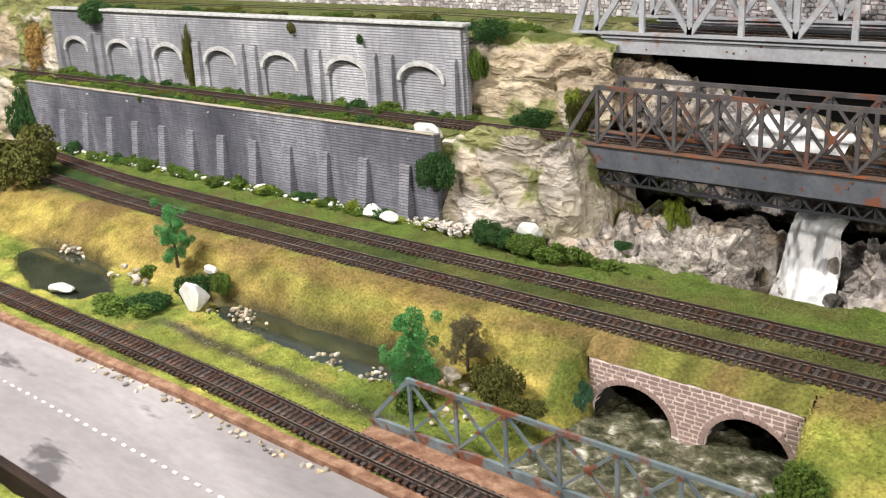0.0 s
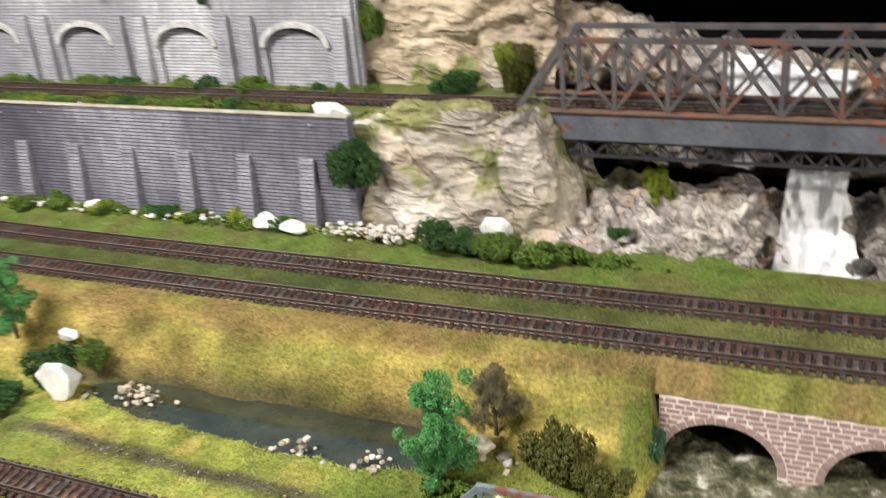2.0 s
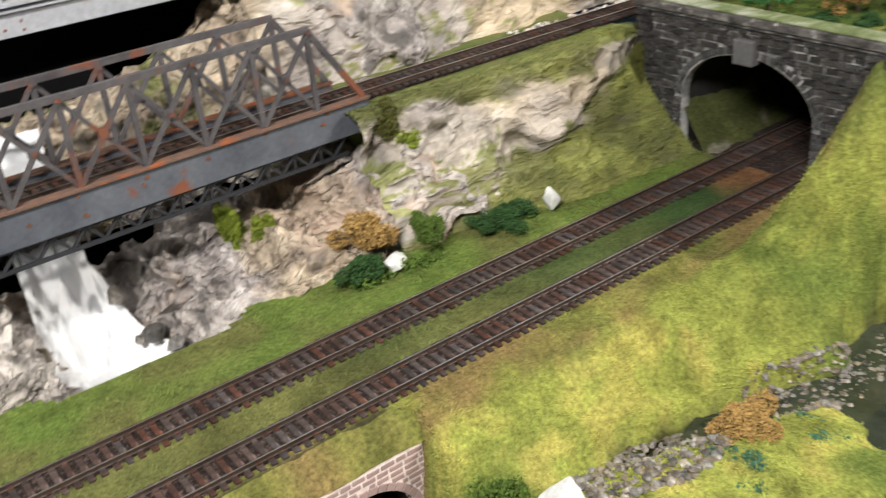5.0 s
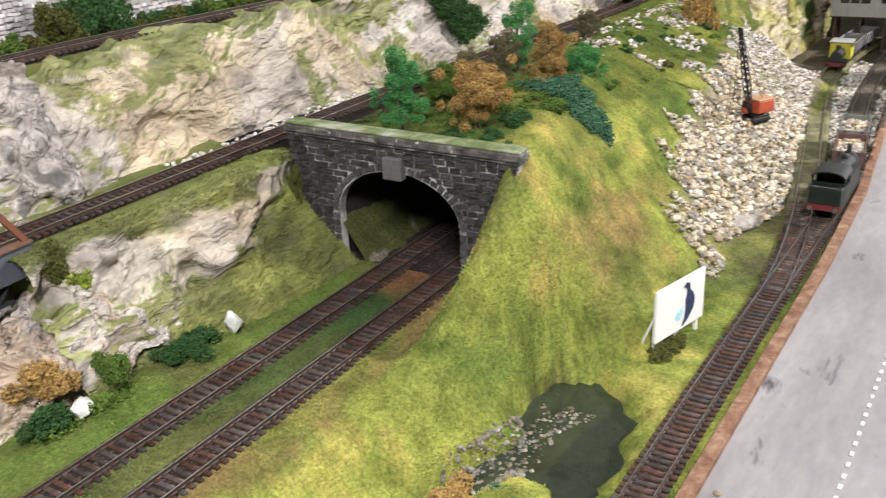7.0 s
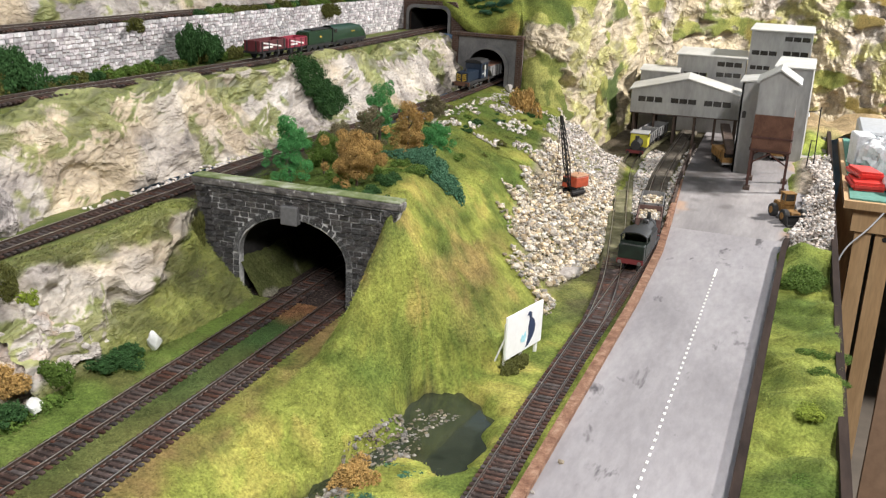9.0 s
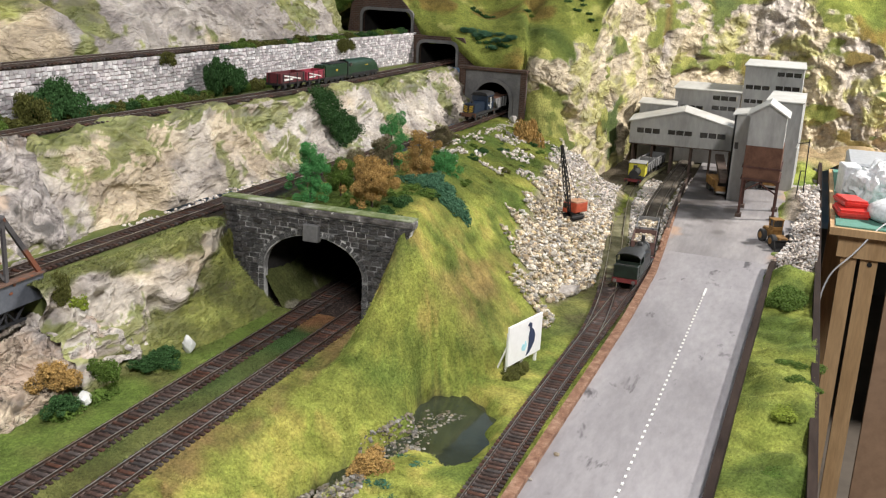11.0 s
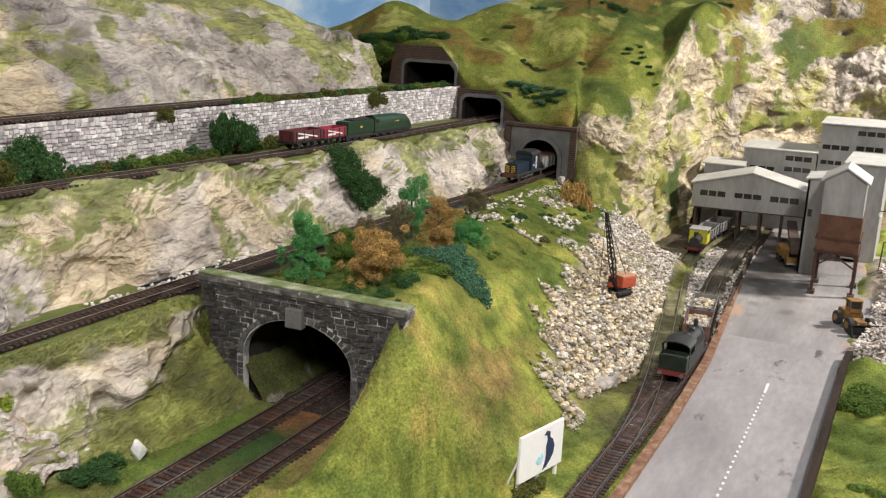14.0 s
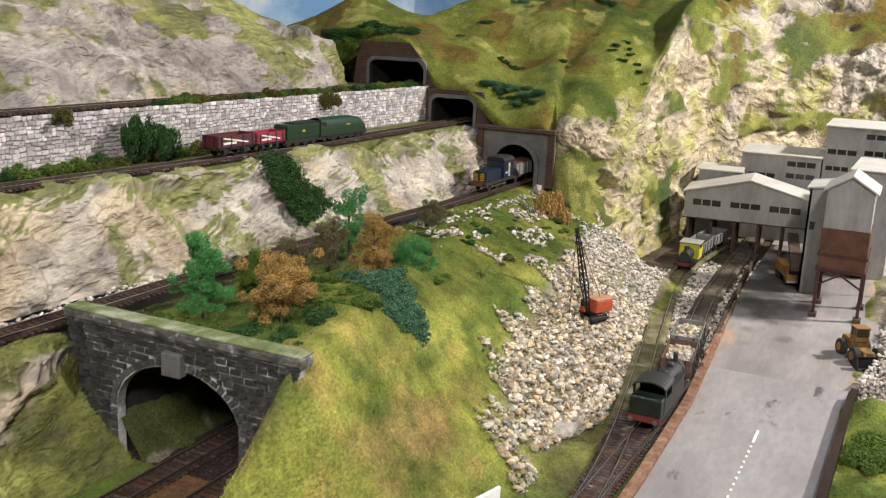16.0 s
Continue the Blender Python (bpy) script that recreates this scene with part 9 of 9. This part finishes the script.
mid = thing("screen_house", pose(0, 0, 0), "grey clad screening house with rows of windows", "building", "quarry buildings")
a, b, dd = Vector((1.480, 0.466, 0)), Vector((1.484, 0.331, 0)), Vector((0.10, 0.004, 0))
rows_w = [(0.013, 0.061, 0.0755, 0.0845, 3), (0.078, 0.128, 0.0790, 0.0880, 3), (0.078, 0.128, 0.1000, 0.1095, 3)]
clad_wall(mid, a[:2], b[:2], -0.038, 0.1190, rows_w)
clad_wall(mid, b[:2], (b + dd)[:2], -0.038, 0.1190, [])
clad_wall(mid, (a + dd)[:2], a[:2], -0.038, 0.1190, [])
roof_sheet(mid, [tuple(a + Vector((-0.005, 0.004, 0.1180))), tuple(b + Vector((-0.005, -0.003, 0.1180))), tuple(b + dd + Vector((0, 0, 0.124))), tuple(a + dd + Vector((0, 0, 0.124)))])

tall = thing("crusher_house", pose(0, 0, 0), "tall grey clad crusher house with three rows of windows", "building", "quarry buildings")
a, b, dd = Vector((1.500, 0.3290, 0)), Vector((1.502, 0.212, 0)), Vector((0.09, -0.001, 0))
rows_w = [(0.004, 0.053, 0.1270, 0.1360, 3), (0.004, 0.043, 0.0980, 0.1060, 3), (0.064, 0.113, 0.1290, 0.1380, 3), (0.064, 0.113, 0.1575, 0.1665, 3)]
clad_wall(tall, a[:2], b[:2], -0.038, 0.1760, rows_w)
clad_wall(tall, b[:2], (b + dd)[:2], -0.038, 0.1760, [])
clad_wall(tall, (a + dd)[:2], a[:2], -0.038, 0.1760, [])
roof_sheet(tall, [tuple(a + Vector((-0.006, 0.003, 0.1752))), tuple(b + Vector((-0.006, -0.004, 0.1752))), tuple(b + dd + Vector((0, 0, 0.182))), tuple(a + dd + Vector((0, 0, 0.182)))])

garage = thing("weigh_house", pose(0, 0, 0), "grey clad weigh house with an open lorry doorway", "building", "quarry buildings")
a, b, dd = Vector((1.268, 0.268, 0)), Vector((1.270, 0.204, 0)), Vector((0.14, -0.004, 0))
clad_wall(garage, a[:2], b[:2], -0.038, 0.1310, [(0.004, 0.040, -0.038, 0.004, 0)])
clad_wall(garage, b[:2], (b + dd)[:2], -0.038, 0.1310, [])
clad_wall(garage, (a + dd)[:2], a[:2], -0.038, 0.1310, [(0.02, 0.05, 0.04, 0.05, 2)])
roof_sheet(garage, [tuple(a + Vector((-0.005, 0.003, 0.1305))), tuple(b + Vector((-0.005, -0.003, 0.1305))), tuple(b + dd + Vector((0, 0, 0.135))), tuple(a + dd + Vector((0, 0, 0.135)))])
part("inner_wall", bm_box(1.33, 1.335, 0.207, 0.265, -0.038, 0.02), M["timber"], garage, "dark inside wall")

# the hopper tower over the road
tower = thing("hopper_tower", pose(0, 0, 0), "grey clad hopper tower with a rusty bin on steel legs", "building", "quarry buildings")
X0, X1, Y0, Y1 = 1.000, 1.080, 0.2235, 0.2825
part("bin", bm_box(X0, X1, Y0, Y1, 0.0260, 0.0850, 0.0008), M["hopper"], tower, "rusty brown steel bin")
for z in (0.028, 0.048):
    part("bin_band", bm_box(X0 - 0.0018, X1 + 0.0018, Y0 - 0.0018, Y1 + 0.0018, z, z + 0.0030), M["redsteel"], tower, "rusty band round the bin")
clad_wall(tower, (X0 + 0.001, Y1 - 0.001), (X0 + 0.001, Y0 + 0.001), 0.0850, 0.1360, [], 0.002, peak=0.1540)
clad_wall(tower, (X1 - 0.001, Y0 + 0.001), (X1 - 0.001, Y1 - 0.001), 0.0850, 0.1360, [], 0.002, peak=0.1540)
clad_wall(tower, (X0, Y0 + 0.001), (X1, Y0 + 0.001), 0.0850, 0.1360, [], 0.002)
clad_wall(tower, (X1, Y1 - 0.001), (X0, Y1 - 0.001), 0.0850, 0.1360, [], 0.002)
ym = (Y0 + Y1) / 2
for ye in (Y0 - 0.004, Y1 + 0.004):
    roof_sheet(tower, [(X0 - 0.005, ye, 0.1335), (X0 - 0.005, ym, 0.1545), (X1 + 0.004, ym, 0.1545), (X1 + 0.004, ye, 0.1335)])
for x in (X0 + 0.003, X1 - 0.003):
    for y in (Y0 + 0.002, Y1 - 0.002):
        part("leg", bm_box(x - 0.0028, x + 0.0028, y - 0.0020, y + 0.0020, -0.0370, 0.0260), M["redsteel"], tower)
        part("footing", bm_box(x - 0.008, x + 0.008, y - 0.005, y + 0.005, -0.0375, -0.0300, 0.0008), M["timber"], tower, "dark concrete footing")
for x in (X0 + 0.003, X1 - 0.003):
    bm = bmesh.new()
    beam(bm, (x, Y1, 0.006), (x, ym, 0.024), 0.0022)
    beam(bm, (x, ym, 0.024), (x, Y0, 0.006), 0.0022)
    part("brace", bm, M["redsteel"], tower)
annex = thing("control_cabin", pose(0, 0, 0), "narrow grey cabin joined to the hopper tower", "building", "quarry buildings")
clad_wall(annex, (1.120, 0.313), (1.120, 0.284), -0.036, 0.1180, [(0.004, 0.012, 0.058, 0.070, 1)])
clad_wall(annex, (1.200, 0.313), (1.120, 0.313), -0.036, 0.1180, [])
roof_sheet(annex, [(1.114, 0.317, 0.1175), (1.114, 0.280, 0.1230), (1.205, 0.280, 0.1230), (1.205, 0.317, 0.1175)])
bm = bmesh.new()
beam(bm, (1.30, 0.345, 0.012), (1.13, 0.318, -0.004), 0.016, 0.008)
tagged(part("conveyor", bm, M["timber"]), "dark sloping conveyor between shed and cabin", "conveyor")

# ---- machines ----
M["plantyellow"] = surface("dusty_plant_yellow", [(0.3, (0.115, 0.060, 0.020)), (0.7, (0.34, 0.185, 0.055))], 80, 5, 0.7, 0.2, 500, 0.0003)
M["tyre"] = plain("tyre_rubber", (0.03, 0.03, 0.03), 0.85)
M["cranered"] = plain("crane_red", (0.44, 0.085, 0.040), 0.5)
M["cranetan"] = plain("crane_roof_tan", (0.48, 0.26, 0.15), 0.6)

loader = thing("loading_shovel", pose(0.842, 0.212, -0.0363, 0, 0, 208) @ Matrix.Diagonal((0.94, 0.94, 0.92, 1)), "dusty yellow wheeled loading shovel on the yard", "loader")
part("rear_body", bm_box(-0.034, -0.004, -0.0105, 0.0105, 0.0100, 0.0240, 0.0014, 2), M["plantyellow"], loader)
part("front_frame", bm_box(0.000, 0.022, -0.0075, 0.0075, 0.0085, 0.0170, 0.0010), M["plantyellow"], loader)
cab = part("cab", bm_box(-0.016, -0.001, -0.0085, 0.0085, 0.0230, 0.0290, 0.0006), M["plantyellow"], loader)
for x in (-0.0155, -0.002):
    for y in (-0.008, 0.008):
        part("cab_post", bm_box(x - 0.0007, x + 0.0007, y - 0.0007, y + 0.0007, 0.0290, 0.0400), M["plantyellow"], cab)
part("cab_window", bm_box(-0.0148, -0.0027, -0.0074, 0.0074, 0.0292, 0.0398), M["glass"], cab)
part("cab_roof", bm_box(-0.0175, 0.000, -0.0095, 0.0095, 0.0400, 0.0418, 0.0006), M["plantyellow"], cab)
bm = bmesh.new()
tube(bm, (-0.024, 0.004, 0.0235), (-0.024, 0.004, 0.0320), 0.0010, n=8)
part("exhaust", bm, M["undergear"], loader)
for x in (-0.022, 0.014):
    for s in (-1, 1):
        bm = bmesh.new()
        tube(bm, (x, s * 0.0105, 0.0105), (x, s * 0.0185, 0.0105), 0.0105, n=24)
        bevel(bm, 0.0010)
        wl = part("wheel", bm, M["tyre"], loader, "black ribbed tyre")
        bm = bmesh.new()
        tube(bm, (x, s * 0.0183, 0.0105), (x, s * 0.0190, 0.0105), 0.0055, n=16)
        part("rim", bm, M["plantyellow"], wl)
for s in (-1, 1):
    bm = bmesh.new()
    beam(bm, (0.006, s * 0.0060, 0.0170), (0.030, s * 0.0060, 0.0110), 0.0020, 0.0032)
    part("lift_arm", bm, M["plantyellow"], loader)
bm = bmesh.new()
prism(bm, [(0.030, 0.0020), (0.044, 0.0010), (0.044, 0.0022), (0.032, 0.0040), (0.031, 0.0135), (0.0375, 0.0165), (0.037, 0.0178), (0.0290, 0.0140)], "y", -0.0225, 0.0225)
for s in (-1, 1):
    prism(bm, [(0.030, 0.0020), (0.044, 0.0010), (0.0375, 0.0170), (0.0290, 0.0140)], "y", s * 0.0225 - 0.0008, s * 0.0225 + 0.0008)
part("bucket", bm, M["undergear"], loader, "dark steel bucket")

crane = thing("excavator_crane", pose(0.735, 0.503, float(ground_z(0.735, 0.503)) + 0.003, 0, 0, 152) @ Matrix.Diagonal((0.95, 0.92, 1.08, 1)), "red crane excavator with a black lattice boom on the stones", "crane")
for s in (-1, 1):
    bm = bm_box(-0.017, 0.017, s * 0.0095 - 0.0035, s * 0.0095 + 0.0035, 0.0, 0.0085, 0.0030, 3)
    part("crawler_track", bm, M["undergear"], crane)
part("turntable", bm_box(-0.008, 0.008, -0.007, 0.007, 0.0080, 0.0105), M["undergear"], crane)
house = part("house", bm_box(-0.022, 0.006, -0.0105, 0.0105, 0.0105, 0.0245, 0.0010), M["cranered"], crane)
part("house_roof", bm_box(-0.0228, 0.0068, -0.0112, 0.0112, 0.0245, 0.0262, 0.0006), M["cranetan"], house, "tan roof")
part("cab", bm_box(0.006, 0.0145, -0.0105, -0.0015, 0.0105, 0.0250, 0.0006), M["cranered"], crane)
part("cab_window", bm_box(0.0140, 0.0150, -0.0095, -0.0025, 0.0170, 0.0235), M["glass"], crane)
foot_p, tip_p = Vector((0.012, 0.002, 0.012)), Vector((0.044, 0.004, 0.108))
for a in (-1, 1):
    for b in (-1, 1):
        bm = bmesh.new()
        mid_p = foot_p.lerp(tip_p, 0.35)
        o = Vector((b * 0.0030, a * 0.0042, 0))
        beam(bm, foot_p + o * 0.4, mid_p + o, 0.0011)
        beam(bm, mid_p + o, tip_p + o * 0.35, 0.0011)
        part("boom_chord", bm, M["undergear"], crane)
for k in range(14):
    f0, f1 = k / 14, (k + 1) / 14
    def half(f):
        return 0.4 + 0.6 * f / 0.35 if f < 0.35 else 1 - 0.65 * (f - 0.35) / 0.65
    bm = bmesh.new()
    for a in (-1, 1):
        sgn = 1 if k % 2 else -1
        beam(bm, foot_p.lerp(tip_p, f0) + Vector((sgn * 0.003 * half(f0), a * 0.0042 * half(f0), 0)), foot_p.lerp(tip_p, f1) + Vector((-sgn * 0.003 * half(f1), a * 0.0042 * half(f1), 0)), 0.0008)
        beam(bm, foot_p.lerp(tip_p, f0) + Vector((a * 0.003 * half(f0), sgn * 0.0042 * half(f0), 0)), foot_p.lerp(tip_p, f1) + Vector((a * 0.003 * half(f1), -sgn * 0.0042 * half(f1), 0)), 0.0008)
    part("boom_lacing", bm, M["undergear"], crane)
for q in ((tip_p, Vector((-0.006, 0.003, 0.027))), (tip_p, Vector((0.044, 0.002, 0.014)))):
    bm = bmesh.new()
    tube(bm, q[0], q[1], 0.0004, n=5)
    part("rope", bm, M["undergear"], crane)
bm = bm_box(0.036, 0.052, -0.006, 0.010, -0.002, 0.009, 0.0008)
bmesh.ops.delete(bm, geom=[f for f in bm.faces if f.normal.z > 0.9], context="FACES_ONLY")
part("drag_bucket", bm, M["redsteel"], crane, "dull red bucket hanging from the boom")

# a lorry in the doorway and one in the yard
for q, lab in ((pose(1.285, 0.245, -0.0363, 0, 0, 182), "yellow lorry standing in the weigh house"), (pose(1.175, 0.330, -0.0363, 0, 0, 200), "yellow lorry beside the hopper tower")):
    lorry = thing("lorry", q, lab, "lorry", "yellow lorries")
    part("cab", bm_box(0.012, 0.030, -0.0125, 0.0125, 0.0070, 0.0300, 0.0015, 2), M["plantyellow"], lorry)
    part("windscreen", bm_box(0.0295, 0.0303, -0.0105, 0.0105, 0.0190, 0.0275), M["glass"], lorry)
    part("bumper", bm_box(0.0295, 0.0315, -0.0125, 0.0125, 0.0065, 0.0095), M["cladding"], lorry)
    part("tipper", bm_box(-0.045, 0.0105, -0.0130, 0.0130, 0.0120, 0.0270, 0.0006), M["plantyellow"], lorry)
    part("chassis", bm_box(-0.045, 0.026, -0.0060, 0.0060, 0.0065, 0.0120), M["undergear"], lorry)
    for x in (0.020, -0.020, -0.034):
        for s in (-1, 1):
            bm = bmesh.new()
            tube(bm, (x, s * 0.0085, 0.0065), (x, s * 0.0125, 0.0065), 0.0065, n=18)
            part("wheel", bm, M["tyre"], lorry)

# ---- roadside things ----
M["signwhite"] = plain("sign_white", (0.90, 0.90, 0.90), 0.45, vary=0.03)
M["signblue"] = plain("sign_pale_blue", (0.42, 0.72, 0.82), 0.5)
M["signdark"] = plain("sign_dark_blue", (0.03, 0.045, 0.10), 0.5)
sign = thing("billboard", pose(0.216, 0.4275, -0.042, 0, 0, -15.5), "white billboard with a dark bird shape beside the track", "sign")
part("board", bm_box(-0.031, 0.031, -0.0012, 0.0012, 0.012, 0.053, 0.0003), M["signwhite"], sign)
for x in (-0.027, 0.0, 0.027):
    part("post", bm_box(x - 0.0014, x + 0.0014, 0.0012, 0.0036, 0.0, 0.045), M["white_paint"], sign)
    bm = bmesh.new()
    beam(bm, (x, 0.0036, 0.030), (x, 0.016, -0.002), 0.0014)
    part("stay", bm, M["white_paint"], sign)
bm = bmesh.new()
prism(bm, [(0.002, 0.046), (0.006, 0.049), (0.010, 0.047), (0.0105, 0.042), (0.0145, 0.039), (0.0175, 0.033), (0.0165, 0.026), (0.0125, 0.021), (0.0070, 0.016), (0.0020, 0.0145), (0.0050, 0.020), (0.0062, 0.027), (0.0055, 0.034), (0.0072, 0.040), (0.0060, 0.0445)], "y", -0.0017, -0.0011)
part("bird_shape", bm, M["signdark"], sign, "dark blue bird shape")
bm = bmesh.new()
prism(bm, [(-0.006, 0.022), (-0.001, 0.021), (0.002, 0.026), (0.000, 0.031), (-0.002, 0.027), (-0.005, 0.029), (-0.007, 0.025)], "y", -0.0017, -0.0011)
part("splash_shape", bm, M["signblue"], sign, "pale blue splash shape")

fence = thing("yard_fence", pose(0, 0, 0), "low dark edging of old sleepers along the siding", "fence")
for k in range(22):
    x = 0.70 + 0.030 * k
    if x > 1.28:
        break
    y = float(np.interp(x, [0.70, 0.75, 0.85, 1.0, 1.2, 1.4], [0.366, 0.370, 0.376, 0.386, 0.394, 0.398]))
    bm = bm_box(x, x + 0.0285, y - 0.0018, y + 0.0018, -0.040, -0.0255 + RNG.uniform(-0.001, 0.001), 0.0004)
    part("plank", bm, M["kerb"] if x < 0.8 else M["timber"], fence)

mast = thing("lamp_frame", pose(1.165, 0.188, -0.0363), "thin dark lamp frame beside the stone heap", "lamp")
for y in (-0.006, 0.006):
    bm = bmesh.new()
    tube(bm, (0, y, 0), (0, y * 0.6, 0.118 if y < 0 else 0.06), 0.0010, n=6)
    part("post", bm, M["undergear"], mast)
bm = bmesh.new()
tube(bm, (0, -0.0036, 0.112), (0, 0.016, 0.108), 0.0008, n=6)
tube(bm, (0, -0.006, 0.06), (0, 0.004, 0.06), 0.0008, n=6)
part("arm", bm, M["undergear"], mast)
bm = bmesh.new()
tube(bm, (0, 0.015, 0.100), (0, 0.015, 0.108), 0.0028, 0.0012, 10)
part("shade", bm, M["white_paint"], mast, "white lamp shade")

# ---- beside the layout ----
table = thing("side_table", pose(0, 0, 0), "wooden side table with a green top beside the layout", "table")
M["baize"] = plain("green_table_top", (0.10, 0.24, 0.19), 0.7)
part("top", bm_box(0.955, 1.50, -0.45, 0.136, -0.036, -0.024), M["pine"], table)
part("cover", bm_box(0.965, 1.49, -0.44, 0.128, -0.024, -0.0215), M["baize"], table, "green table cover")
part("apron", bm_box(0.975, 0.990, -0.44, 0.120, -0.075, -0.036), M["pine"], table)
for y0, y1, mt in ((0.088, 0.112, "pine"), (0.056, 0.082, "pine"), (-0.42, 0.036, "softboard")):
    part("panel", bm_box(0.985, 1.000, y0, y1, -1.0, -0.060), M[mt], table)
for x, y in ((1.48, 0.10), (1.48, -0.42), (1.02, -0.42)):
    part("leg", bm_box(x - 0.02, x + 0.02, y - 0.02, y + 0.02, -1.0, -0.036), M["pine"], table)
bm = bmesh.new()
tube(bm, (0.9845, 0.068, -0.085), (0.983, 0.068, -0.085), 0.004, n=12)
part("screw", bm, M["undergear"], table, "dark screw head")
M["redcloth"] = plain("red_plastic", (0.60, 0.045, 0.035), 0.35)
M["whiteplastic"] = plain("white_plastic", (0.70, 0.71, 0.73), 0.35)
M["greyplastic"] = plain("grey_plastic", (0.33, 0.34, 0.36), 0.45)
bm = bm_box(-0.035, 0.035, -0.026, 0.026, 0, 0.013, 0.004, 2)
box_a = part("packet", bm, M["redcloth"])
box_a.matrix_basis = pose(1.055, 0.104, -0.0215, 0, 0, 8)
tagged(box_a, "flat red packet on the side table", "packet", "red packets")
box_b = copy_thing(box_a, pose(1.075, 0.106, -0.0085, 3, 0, 20))
box_b.matrix_basis = pose(1.075, 0.106, -0.0085, 3, 0, 20) @ Matrix.Diagonal((0.85, 0.8, 0.9, 1))
bm = bmesh.new()
bmesh.ops.create_uvsphere(bm, u_segments=28, v_segments=14, radius=1)
for v_ in bm.verts:
    v_.co = (v_.co.x * 0.052, v_.co.y * 0.052, max(v_.co.z, -0.55) * 0.024 + 0.0132)
ctl = part("controller", bm, M["whiteplastic"], None, smooth=True)
ctl.matrix_basis = pose(1.045, 0.030, -0.0215)
tagged(ctl, "round white plastic controller with a cable", "controller")
cu = bpy.data.curves.new("cable", "CURVE")
cu.dimensions, cu.bevel_depth, cu.bevel_resolution = "3D", 0.0013, 2
sp = cu.splines.new("BEZIER")
sp.bezier_points.add(4)
for bp, co in zip(sp.bezier_points, ((1.00, 0.035, -0.008), (0.975, 0.055, -0.012), (0.950, 0.095, -0.060), (0.940, 0.128, -0.105), (0.93, 0.135, -0.20))):
    bp.co = co
    bp.handle_left_type = bp.handle_right_type = "AUTO"
cable = new("cable", cu)
cu.materials.append(M["whiteplastic"])
tagged(cable, "white cable hanging over the table's edge", "cable")
bm = bmesh.new()
bmesh.ops.create_icosphere(bm, subdivisions=4, radius=1)
for v_ in bm.verts:
    c = v_.co.copy()
    k = 1 + 0.35 * noise.fractal(c * 1.6, 0.8, 2.0, 4) - 0.25 * abs(noise.noise(c * 3.0))
    v_.co = (c.x * 0.042 * k, c.y * 0.045 * k, max(c.z * k, -0.6) * 0.036 + 0.021)
bag = part("plastic_bag", bm, M["whiteplastic"], None)
bag.matrix_basis = pose(1.190, 0.064, -0.0215) @ Matrix.Diagonal((1.0, 0.95, 1.25, 1))
tagged(bag, "crumpled white plastic bag on the side table", "bag")
carton = part("carton", bm_box(-0.024, 0.024, -0.015, 0.015, 0, 0.056, 0.002), M["whiteplastic"])
carton.matrix_basis = pose(1.230, 0.108, -0.0215, 0, 0, 12)
tagged(carton, "pale carton standing on the side table", "carton")
crate = part("storage_box", bm_box(-0.09, 0.09, -0.11, 0.11, 0, 0.05, 0.004), M["greyplastic"])
crate.matrix_basis = pose(1.37, 0.00, -0.0215)
tagged(crate, "grey plastic storage box on the side table", "box")
